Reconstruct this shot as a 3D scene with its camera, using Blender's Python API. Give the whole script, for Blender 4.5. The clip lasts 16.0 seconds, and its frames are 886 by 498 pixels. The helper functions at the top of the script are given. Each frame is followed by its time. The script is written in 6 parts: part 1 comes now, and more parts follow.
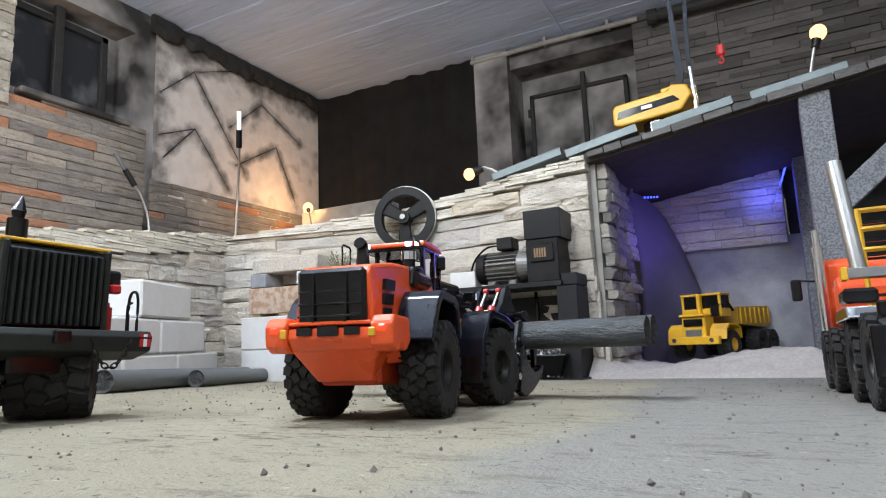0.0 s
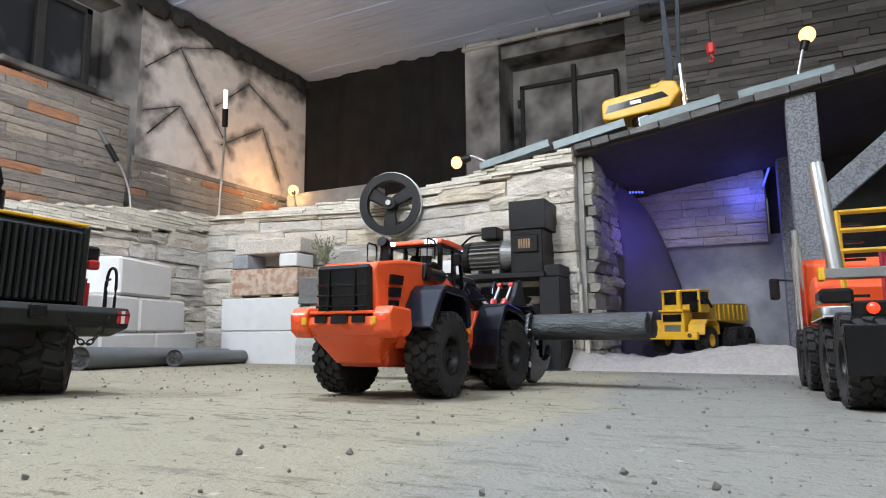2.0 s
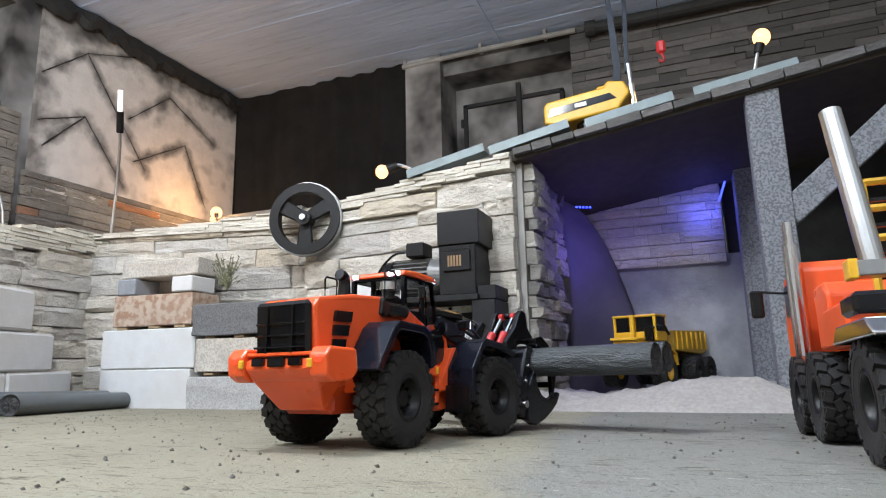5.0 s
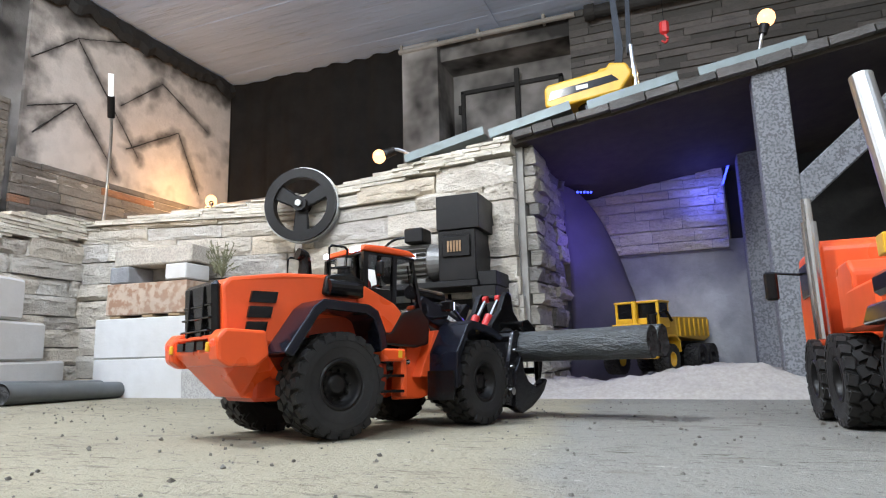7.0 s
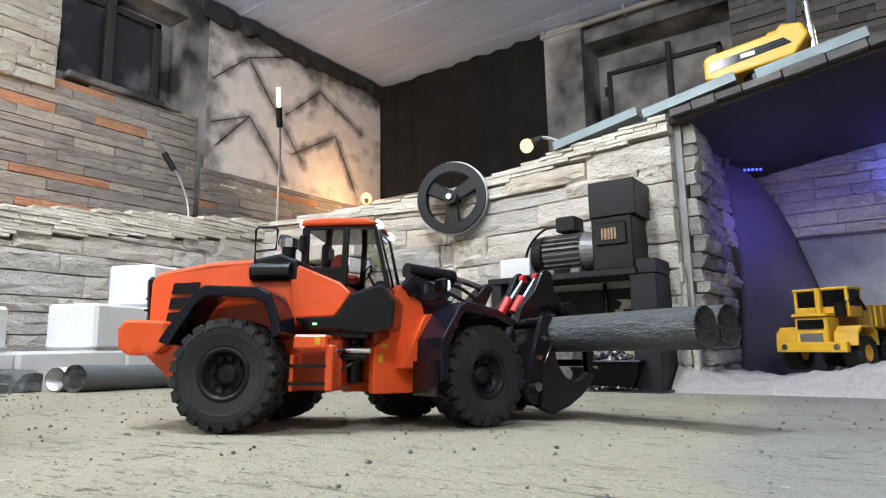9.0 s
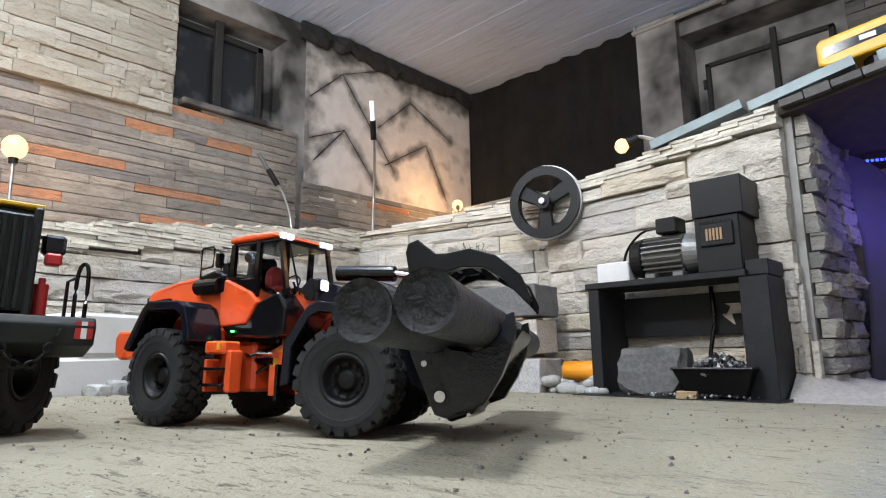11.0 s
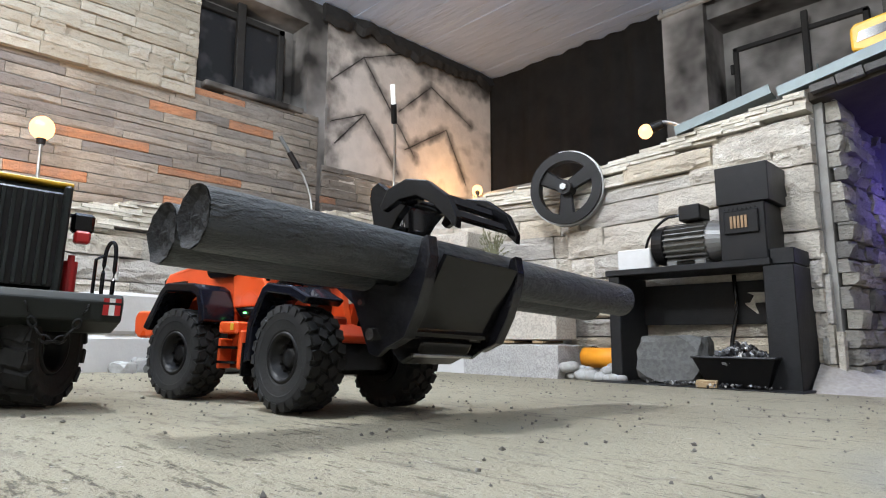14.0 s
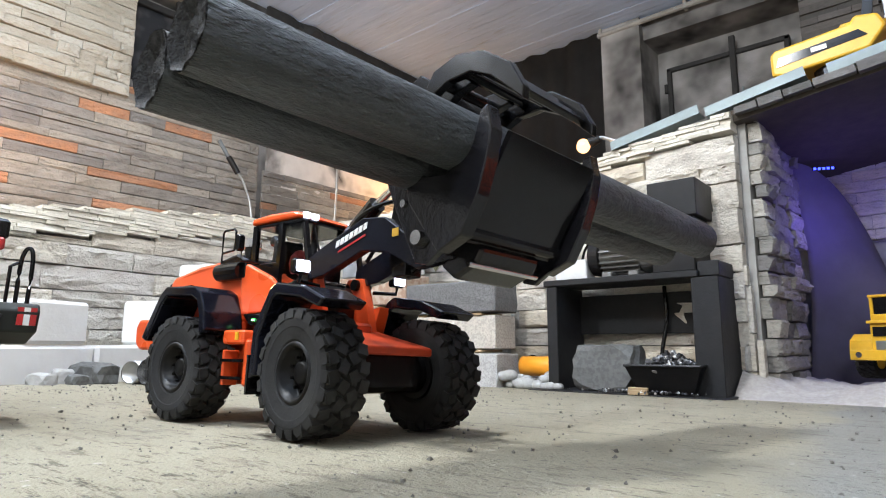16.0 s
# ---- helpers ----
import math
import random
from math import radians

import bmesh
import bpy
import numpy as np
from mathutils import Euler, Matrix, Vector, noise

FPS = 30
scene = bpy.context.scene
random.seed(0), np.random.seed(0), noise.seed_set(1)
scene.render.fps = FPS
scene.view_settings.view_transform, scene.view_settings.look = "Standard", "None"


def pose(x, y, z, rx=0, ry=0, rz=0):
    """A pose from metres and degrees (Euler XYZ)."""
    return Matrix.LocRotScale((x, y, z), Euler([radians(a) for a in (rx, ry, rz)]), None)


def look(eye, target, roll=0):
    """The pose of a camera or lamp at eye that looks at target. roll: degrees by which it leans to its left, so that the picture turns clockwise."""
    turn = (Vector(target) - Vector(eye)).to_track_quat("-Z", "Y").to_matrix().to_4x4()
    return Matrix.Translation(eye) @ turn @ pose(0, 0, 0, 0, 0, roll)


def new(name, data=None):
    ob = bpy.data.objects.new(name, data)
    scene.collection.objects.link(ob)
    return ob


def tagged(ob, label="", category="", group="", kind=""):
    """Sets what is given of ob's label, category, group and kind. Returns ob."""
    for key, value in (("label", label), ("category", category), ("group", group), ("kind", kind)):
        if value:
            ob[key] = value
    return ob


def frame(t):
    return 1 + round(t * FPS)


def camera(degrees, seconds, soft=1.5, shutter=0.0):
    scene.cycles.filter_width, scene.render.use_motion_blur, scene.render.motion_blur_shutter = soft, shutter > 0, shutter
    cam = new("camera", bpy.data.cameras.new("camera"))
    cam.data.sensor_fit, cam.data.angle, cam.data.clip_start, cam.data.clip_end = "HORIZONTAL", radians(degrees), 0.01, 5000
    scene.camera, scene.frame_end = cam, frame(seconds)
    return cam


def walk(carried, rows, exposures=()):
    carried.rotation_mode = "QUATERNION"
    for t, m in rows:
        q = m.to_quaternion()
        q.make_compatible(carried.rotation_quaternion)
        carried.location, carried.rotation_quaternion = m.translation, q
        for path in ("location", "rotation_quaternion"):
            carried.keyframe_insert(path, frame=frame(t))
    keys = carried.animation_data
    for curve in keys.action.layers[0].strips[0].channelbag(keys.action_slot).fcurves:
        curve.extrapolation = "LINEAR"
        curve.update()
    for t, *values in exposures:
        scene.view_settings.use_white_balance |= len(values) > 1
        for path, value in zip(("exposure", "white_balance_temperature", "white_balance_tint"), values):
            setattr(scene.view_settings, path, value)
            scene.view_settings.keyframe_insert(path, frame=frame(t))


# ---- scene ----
cam = camera(72.5, 16.0, 1.1)
PATH = [
    (0, (0.0188, 0.0667, 0.1377), (-1.2905, 2.6172, 0.5713), -2.30),
    (0.5, (0.0174, 0.0667, 0.1363), (-1.3050, 2.6143, 0.5437), -1.60),
    (1, (0.0174, 0.0682, 0.1363), (-1.2774, 2.6346, 0.5234), -0.80),
    (1.5, (0.0188, 0.0682, 0.1363), (-1.2325, 2.6564, 0.5118), -0.80),
    (2, (0.0188, 0.0682, 0.1363), (-1.2296, 2.6578, 0.5118), -0.50),
    (2.5, (0.0188, 0.0682, 0.1363), (-1.2238, 2.6607, 0.5191), -0.50),
    (3, (0.0087, 0.0914, 0.1363), (-1.2078, 2.6955, 0.5205), -0.70),
    (3.5, (-0.0072, 0.2044, 0.1319), (-1.2238, 2.8043, 0.5452), -0.60),
    (4, (-0.0203, 0.3103, 0.1377), (-1.1890, 2.9276, 0.5800), -0.70),
    (4.5, (-0.0174, 0.3726, 0.1348), (-1.0672, 3.0218, 0.6714), -1.20),
    (7, (-0.0406, 0.4393, 0.1247), (-1.0672, 3.1073, 0.6104), -1.50),
    (7.5, (-0.0479, 0.4364, 0.1247), (-1.2977, 3.0073, 0.6119), -1.10),
    (8, (-0.0522, 0.4335, 0.1247), (-1.4645, 2.9203, 0.6061), -0.90),
    (8.5, (-0.0565, 0.4335, 0.1247), (-1.5892, 2.8507, 0.5858), -0.90),
    (9, (-0.0580, 0.4277, 0.1276), (-1.6965, 2.7782, 0.5786), -1.00),
    (9.5, (-0.0623, 0.4277, 0.1276), (-1.7922, 2.7028, 0.6250), -1.20),
    (10, (-0.0623, 0.4219, 0.1290), (-1.9067, 2.5955, 0.6626), -1.20),
    (12.5, (-0.0667, 0.4147, 0.1247), (-2.1040, 2.4346, 0.5539), -0.50),
    (13, (-0.0682, 0.4176, 0.1232), (-2.1098, 2.4346, 0.5452), -0.10),
    (13.5, (-0.0682, 0.4176, 0.1247), (-2.1098, 2.4331, 0.5423), 0.00),
    (14, (-0.0667, 0.4147, 0.1261), (-2.1069, 2.4316, 0.5423), 0.10),
    (14.5, (-0.0609, 0.4132, 0.1247), (-2.0953, 2.4375, 0.5423), 0.40),
    (15, (-0.0580, 0.4147, 0.1276), (-2.0242, 2.5042, 0.5539), 0.00),
    (15.5, (-0.0595, 0.4176, 0.1276), (-1.9415, 2.5795, 0.5669), 0.00),
    (16, (-0.0565, 0.4176, 0.1276), (-1.8980, 2.6114, 0.5844), -0.00),
]
walk(cam, [(t, look(eye, target, roll)) for t, eye, target, roll in PATH], [(0.0, -0.02), (4.0, 0.0), (7.0, 0.17), (10.0, 0.08), (12.5, -0.02), (14.0, 0.05), (16.0, 0.34)])

# ---- light ----
world = bpy.data.worlds.new("world")
scene.world = world
world.use_nodes = True
world.node_tree.nodes["Background"].inputs[0].default_value = (0.5, 0.55, 0.65, 1)
world.node_tree.nodes["Background"].inputs[1].default_value = 0.05
scene.view_settings.exposure = 0.0


def lamp(name, kind, m, energy, colour, size=0.1, size_y=0.0):
    data = bpy.data.lights.new(name, kind)
    data.energy, data.color = energy, colour
    if kind == "AREA":
        data.size = size
        if size_y:
            data.shape, data.size_y = "RECTANGLE", size_y
    else:
        data.shadow_soft_size = size
    ob = new(name, data)
    ob.matrix_world = m
    return ob


CEIL = 2.28
PENDANTS = [(-0.8, 0.55, 1.85), (-2.0, -0.4, 1.9), (0.6, -0.6, 1.9)]
PENDANT_WATTS = [136.0, 108.0, 90.0]
for p_, watts in zip(PENDANTS, PENDANT_WATTS):
    lamp("pendant_light", "POINT", pose(*p_), watts, (0.94, 0.965, 0.972), 0.10)

# ---- materials ----


class Mat:
    """A small node builder: colour, roughness and bump from mixed noises in object or world space."""

    def __init__(self, name, colour, rough=0.6, metal=0.0, spec=0.5):
        self.m = bpy.data.materials.new(name)
        self.m.use_nodes = True
        self.t = self.m.node_tree
        self.b = self.t.nodes["Principled BSDF"]
        self.b.inputs["Base Color"].default_value = (*colour, 1)
        self.b.inputs["Roughness"].default_value = rough
        self.b.inputs["Metallic"].default_value = metal
        self.b.inputs["Specular IOR Level"].default_value = spec
        self.col = None
        self.colour = colour
        self.height = None

    def node(self, kind, **values):
        n = self.t.nodes.new(kind)
        for k, v in values.items():
            n.inputs[k].default_value = v
        return n

    def link(self, a, b):
        self.t.links.new(a, b)

    def where(self, world_space=False):
        if world_space:
            return self.node("ShaderNodeNewGeometry").outputs["Position"]
        return self.node("ShaderNodeTexCoord").outputs["Object"]

    def noise(self, scale, detail=4.0, rough=0.6, stretch=(1, 1, 1), world_space=False, shift=None):
        n = self.node("ShaderNodeTexNoise", Scale=scale, Detail=detail, Roughness=rough)
        mp = self.node("ShaderNodeMapping")
        mp.inputs["Scale"].default_value = stretch
        self.link(self.where(world_space), mp.inputs["Vector"])
        if shift is not None:
            mul = self.t.nodes.new("ShaderNodeMath")
            mul.operation, mul.inputs[1].default_value = "MULTIPLY", 37.0
            self.link(shift, mul.inputs[0])
            self.link(mul.outputs[0], mp.inputs["Location"])
        self.link(mp.outputs[0], n.inputs["Vector"])
        return n.outputs["Fac"]

    def ramp(self, fac, lo, hi):
        n = self.node("ShaderNodeMapRange")
        n.inputs["From Min"].default_value, n.inputs["From Max"].default_value = lo, hi
        self.link(fac, n.inputs["Value"])
        return n.outputs["Result"]

    def mix(self, fac, other, amount=1.0):
        """Blend the colour so far towards another where fac is high."""
        n = self.t.nodes.new("ShaderNodeMix")
        n.data_type = "RGBA"
        if amount != 1.0:
            mul = self.t.nodes.new("ShaderNodeMath")
            mul.operation, mul.inputs[1].default_value = "MULTIPLY", amount
            self.link(fac, mul.inputs[0])
            fac = mul.outputs[0]
        self.link(fac, n.inputs["Factor"])
        if self.col is None:
            n.inputs[6].default_value = (*self.colour, 1)
        else:
            self.link(self.col, n.inputs[6])
        if isinstance(other, tuple):
            n.inputs[7].default_value = (*other, 1)
        else:
            self.link(other, n.inputs[7])
        self.col = n.outputs[2]
        self.link(self.col, self.b.inputs["Base Color"])
        return self

    def random(self):
        return self.node("ShaderNodeObjectInfo").outputs["Random"]

    def island(self):
        return self.node("ShaderNodeNewGeometry").outputs["Random Per Island"]

    def palette(self, fac, stops):
        n = self.t.nodes.new("ShaderNodeValToRGB")
        n.color_ramp.interpolation = "CONSTANT"
        e = n.color_ramp.elements
        e[0].position, e[0].color = stops[0][0], (*stops[0][1], 1)
        e[1].position, e[1].color = stops[1][0], (*stops[1][1], 1)
        for p, c in stops[2:]:
            x = e.new(p)
            x.color = (*c, 1)
        self.link(fac, n.inputs[0])
        self.col = n.outputs[0]
        self.link(self.col, self.b.inputs["Base Color"])
        return self

    def bump(self, fac, distance, strength=1.0):
        n = self.node("ShaderNodeBump", Strength=strength, Distance=distance)
        self.link(fac, n.inputs["Height"])
        if self.height is not None:
            self.link(self.height, n.inputs["Normal"])
        self.height = n.outputs[0]
        self.link(self.height, self.b.inputs["Normal"])
        return self

    def rough(self, fac, lo, hi):
        n = self.node("ShaderNodeMapRange")
        n.inputs["To Min"].default_value, n.inputs["To Max"].default_value = lo, hi
        self.link(fac, n.inputs["Value"])
        self.link(n.outputs["Result"], self.b.inputs["Roughness"])
        return self


def glow(name, colour, strength):
    m = Mat(name, (0.8, 0.8, 0.8), 0.4)
    m.b.inputs["Emission Color"].default_value = (*colour, 1)
    m.b.inputs["Emission Strength"].default_value = strength
    return m.m


def plain(name, colour, rough=0.5, metal=0.0, vary=0.25, scale=40.0, bump=0.0, dirt=None, spec=0.5):
    m = Mat(name, colour, rough, metal, spec)
    dark = tuple(c * (1 - vary) for c in colour)
    n = m.noise(scale)
    m.mix(m.ramp(n, 0.35, 0.7), dark)
    n2 = m.noise(scale * 0.22, 3.0)
    if dirt:
        m.mix(m.ramp(n2, 0.5, 0.72), dirt, 0.5)
    m.rough(n2, max(rough - 0.12, 0.04), min(rough + 0.15, 1.0))
    if bump:
        m.bump(m.noise(scale * 3.0), bump)
    return m.m


def stone_material(name, stops, stain, grain=60.0, relief=0.003, stain_amount=0.5, cloud=0.0):
    m = Mat(name, stops[0][1], 0.9, 0.0, 0.25)
    m.palette(m.random(), stops)
    if cloud:
        m.mix(m.ramp(m.noise(2.3, 5.0, 0.62, (1, 1, 1.3), True), 0.46, 0.66), tuple(c * 0.6 for c in stain), cloud)
    m.mix(m.ramp(m.noise(9.0, 5.0, 0.65, (1, 1, 2.0), True), 0.45, 0.72), stain, stain_amount)
    m.mix(m.ramp(m.noise(grain, 4.0, 0.7, (1, 1, 2.5), True), 0.5, 0.75), tuple(c * 0.55 for c in stain), 0.42)
    m.bump(m.noise(grain * 0.5, 6.0, 0.7, (1, 1, 1.8), True), relief * 3)
    m.bump(m.noise(grain * 3, 3.0, 0.6, (1, 1, 1), True), relief)
    return m.m


M_WHITESTONE = stone_material("whitewashed_stone", [(0.0, (0.66, 0.61, 0.53)), (0.3, (0.72, 0.675, 0.60)), (0.55, (0.60, 0.575, 0.53)), (0.75, (0.68, 0.60, 0.48)), (0.9, (0.56, 0.53, 0.49))], (0.36, 0.32, 0.27), 60, 0.005)
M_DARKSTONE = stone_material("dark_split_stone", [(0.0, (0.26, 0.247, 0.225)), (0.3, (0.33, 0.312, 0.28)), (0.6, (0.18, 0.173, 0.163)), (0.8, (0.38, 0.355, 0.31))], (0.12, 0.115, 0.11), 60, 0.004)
M_PANELSTONE = stone_material("pale_stacked_stone", [(0.0, (0.40, 0.385, 0.33)), (0.4, (0.45, 0.435, 0.38)), (0.7, (0.36, 0.34, 0.285))], (0.27, 0.235, 0.18), 60, 0.003, 0.45)
M_SLATE = stone_material("slate_strips", [(0.0, (0.62, 0.58, 0.50)), (0.4, (0.70, 0.66, 0.57)), (0.7, (0.54, 0.51, 0.44))], (0.27, 0.25, 0.21), 70, 0.002)
M_PLANK = stone_material("painted_wall_strips", [(0.0, (0.30, 0.28, 0.25)), (0.25, (0.35, 0.325, 0.285)), (0.5, (0.27, 0.255, 0.235)), (0.7, (0.38, 0.35, 0.30)), (0.85, (0.22, 0.21, 0.20)), (0.93, (0.46, 0.23, 0.13))], (0.15, 0.14, 0.13), 40, 0.004, 0.55, 0.55)
M_BACKSTONE = stone_material("grey_backwall_stone", [(0.0, (0.115, 0.11, 0.106)), (0.4, (0.145, 0.137, 0.132)), (0.7, (0.085, 0.083, 0.08))], (0.06, 0.06, 0.06), 50, 0.002, 0.5)


def floor_material():
    m = Mat("dusty_concrete_floor", (0.300, 0.275, 0.205), 0.92, 0.0, 0.2)
    m.mix(m.ramp(m.noise(2.2, 5.0, 0.6, (1, 1, 1), True), 0.4, 0.68), (0.240, 0.220, 0.165), 0.8)
    # the greyer half of the floor towards the tunnel
    sep = m.node("ShaderNodeSeparateXYZ")
    m.link(m.where(True), sep.inputs[0])
    add = m.node("ShaderNodeMath")
    add.operation = "MULTIPLY_ADD"
    m.link(sep.outputs["Y"], add.inputs[0])
    add.inputs[1].default_value = 0.08
    m.link(sep.outputs["X"], add.inputs[2])
    wob = m.node("ShaderNodeMath")
    wob.operation = "MULTIPLY_ADD"
    m.link(m.noise(3.0, 3.0, 0.5, (1, 1, 1), True), wob.inputs[0])
    wob.inputs[1].default_value = 0.25
    m.link(add.outputs[0], wob.inputs[2])
    m.mix(m.ramp(wob.outputs[0], 0.010, 0.060), (0.215, 0.215, 0.20), 0.8)
    m.mix(m.ramp(m.noise(14.0, 5.0, 0.65, (1, 2.4, 1), True), 0.57, 0.68), (0.15, 0.135, 0.11), 0.65)
    # long dark flecks in patches
    patch = m.ramp(m.noise(3.1, 3.0, 0.6, (1, 1.6, 1), True), 0.42, 0.62)
    fleck = m.ramp(m.noise(26.0, 5.0, 0.72, (1, 3.6, 1), True), 0.55, 0.63)
    both = m.t.nodes.new("ShaderNodeMath")
    both.operation = "MULTIPLY"
    m.link(patch, both.inputs[0])
    m.link(fleck, both.inputs[1])
    m.mix(both.outputs[0], (0.075, 0.065, 0.05), 0.9)
    m.mix(m.ramp(m.noise(120.0, 3.0, 0.7, (1, 1, 1), True), 0.60, 0.68), (0.10, 0.095, 0.085), 0.7)
    m.mix(m.ramp(m.noise(55.0, 3.0, 0.7, (1, 1.5, 1), True), 0.66, 0.72), (0.46, 0.44, 0.40), 0.6)
    m.bump(m.noise(35.0, 6.0, 0.75, (1, 1, 1), True), 0.008)
    m.bump(m.noise(220.0, 3.0, 0.7, (1, 1, 1), True), 0.0025)
    return m.m


def soot_material(name, base, soot, amount, scale=2.2, high=None, lo=0.45, hi=0.62):
    """Plaster sprayed with black paint in soft clouds, darker above the height high."""
    m = Mat(name, base, 0.9, 0.0, 0.2)
    m.mix(m.ramp(m.noise(9.0, 5.0, 0.6, (1, 1, 1), True), 0.4, 0.7), tuple(c * 0.8 for c in base), 0.7)
    n = m.noise(scale, 3.0, 0.5, (1, 1, 1), True)
    if high is not None:
        sep = m.node("ShaderNodeSeparateXYZ")
        m.link(m.where(True), sep.inputs[0])
        k = m.node("ShaderNodeMath")
        k.operation = "MULTIPLY_ADD"
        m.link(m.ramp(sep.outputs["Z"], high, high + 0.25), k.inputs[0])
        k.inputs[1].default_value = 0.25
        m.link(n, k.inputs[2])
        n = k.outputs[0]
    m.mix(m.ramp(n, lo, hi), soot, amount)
    m.bump(m.noise(22.0, 6.0, 0.65, (1, 1, 1), True), 0.006)
    m.bump(m.noise(150.0, 3.0, 0.6, (1, 1, 1), True), 0.0015)
    return m.m


ZIG = [[(2.52, 1.78), (2.78, 2.02), (3.25, 1.42)], [(2.52, 1.50), (2.80, 1.62), (3.10, 1.26)], [(3.10, 1.72), (3.42, 2.0), (3.86, 1.80)], [(3.16, 1.45), (3.58, 1.70), (3.80, 1.30)], [(2.80, 1.62), (2.56, 1.36)], [(2.78, 2.02), (3.12, 2.16)]]


def mural_material():
    """Plaster with black spray and painted edge shadow on the mountain outlines, dark along the corner and the top
    edge.
    """
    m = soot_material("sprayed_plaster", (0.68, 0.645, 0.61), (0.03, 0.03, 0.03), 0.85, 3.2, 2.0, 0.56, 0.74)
    t = m.node_tree
    def math_node(op, *ins):
        n = t.nodes.new("ShaderNodeMath")
        n.operation = op
        for k, v in enumerate(ins):
            if isinstance(v, float):
                n.inputs[k].default_value = v
            else:
                t.links.new(v, n.inputs[k])
        return n.outputs[0]
    def vec_node(op, *ins):
        n = t.nodes.new("ShaderNodeVectorMath")
        n.operation = op
        for k, v in enumerate(ins):
            if isinstance(v, tuple):
                n.inputs[k].default_value = v
            else:
                t.links.new(v, n.inputs[k])
        return n
    pos = vec_node("MULTIPLY", t.nodes.new("ShaderNodeNewGeometry").outputs["Position"], (0.0, 1.0, 1.0)).outputs[0]
    total = None
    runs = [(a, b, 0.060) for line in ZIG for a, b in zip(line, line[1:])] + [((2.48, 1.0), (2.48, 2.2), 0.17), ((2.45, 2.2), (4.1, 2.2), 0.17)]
    for (y0, z0), (y1, z1), wide in runs:
        d = Vector((0, y1 - y0, z1 - z0))
        rel = vec_node("SUBTRACT", pos, (0.0, y0, z0)).outputs[0]
        s = vec_node("DOT_PRODUCT", rel, tuple(d / d.length_squared)).outputs["Value"]
        clamp = t.nodes.new("ShaderNodeClamp")
        t.links.new(s, clamp.inputs[0])
        along = t.nodes.new("ShaderNodeVectorMath")
        along.operation = "SCALE"
        along.inputs[0].default_value = tuple(d)
        t.links.new(clamp.outputs[0], along.inputs["Scale"])
        dist = vec_node("DISTANCE", rel, along.outputs[0]).outputs["Value"]
        near = math_node("MULTIPLY", dist, 1.0 / wide)
        total = near if total is None else math_node("MINIMUM", total, near)
    n = t.nodes.new("ShaderNodeTexNoise")
    n.inputs["Scale"].default_value, n.inputs["Detail"].default_value = 9.0, 5.0
    t.links.new(pos, n.inputs["Vector"])
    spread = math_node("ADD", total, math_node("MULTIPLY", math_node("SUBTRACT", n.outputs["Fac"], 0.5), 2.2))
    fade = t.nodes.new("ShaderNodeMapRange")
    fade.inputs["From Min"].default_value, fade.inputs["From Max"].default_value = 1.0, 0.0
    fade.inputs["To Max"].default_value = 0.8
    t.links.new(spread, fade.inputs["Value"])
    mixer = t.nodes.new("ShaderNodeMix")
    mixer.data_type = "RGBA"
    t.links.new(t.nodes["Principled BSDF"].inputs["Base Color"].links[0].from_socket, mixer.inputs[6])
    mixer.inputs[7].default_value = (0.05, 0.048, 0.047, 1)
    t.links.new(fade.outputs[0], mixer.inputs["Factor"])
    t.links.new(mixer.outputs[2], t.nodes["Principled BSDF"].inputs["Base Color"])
    return m


M_FLOOR = floor_material()
M_MURAL = mural_material()
M_SOOT = soot_material("sooty_plaster", (0.36, 0.35, 0.34), (0.02, 0.02, 0.02), 0.95, 2.6, None, 0.36, 0.62)
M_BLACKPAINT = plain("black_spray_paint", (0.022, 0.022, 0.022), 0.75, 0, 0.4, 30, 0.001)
M_PLASTER = plain("grey_plaster", (0.33, 0.32, 0.30), 0.9, 0, 0.3, 12, 0.002, (0.16, 0.15, 0.14))
M_CLOTH = plain("black_cloth", (0.026, 0.025, 0.025), 0.95, 0, 0.4, 6)
M_CEIL = Mat("painted_board_concrete", (0.57, 0.69, 0.91), 0.5, 0, 0.4)
M_CEIL.mix(M_CEIL.ramp(M_CEIL.noise(1.4, 4.0, 0.6, (0.5, 2, 1), True), 0.4, 0.7), (0.45, 0.56, 0.77))
M_CEIL.mix(M_CEIL.ramp(M_CEIL.noise(30.0, 4.0, 0.6, (0.12, 1, 1), True), 0.6, 0.75), (0.30, 0.33, 0.40), 0.5)
M_CEIL.mix(M_CEIL.ramp(M_CEIL.noise(14.0, 4.0, 0.6, (0.06, 1.6, 1), True), 0.62, 0.70), (0.70, 0.80, 0.95), 0.6)
M_CEIL.bump(M_CEIL.noise(18.0, 5.0, 0.6, (0.2, 1.5, 1), True), 0.006)
M_CEIL = M_CEIL.m
M_BLACKWOOD = plain("black_stained_board", (0.010, 0.0105, 0.012), 0.55, 0, 0.35, 60, 0.0006, (0.018, 0.018, 0.019), 0.3)
M_BLACKMETAL = plain("black_enamel", (0.008, 0.008, 0.009), 0.42, 0, 0.3, 50, 0.0002, (0.014, 0.013, 0.012), 0.25)
M_WHITEBLOCK = plain("white_foam_block", (0.60, 0.60, 0.595), 0.8, 0, 0.06, 25, 0.0008, (0.50, 0.49, 0.47))
M_SAND = plain("pale_sand", (0.40, 0.37, 0.34), 0.95, 0, 0.25, 90, 0.002, (0.30, 0.28, 0.27))
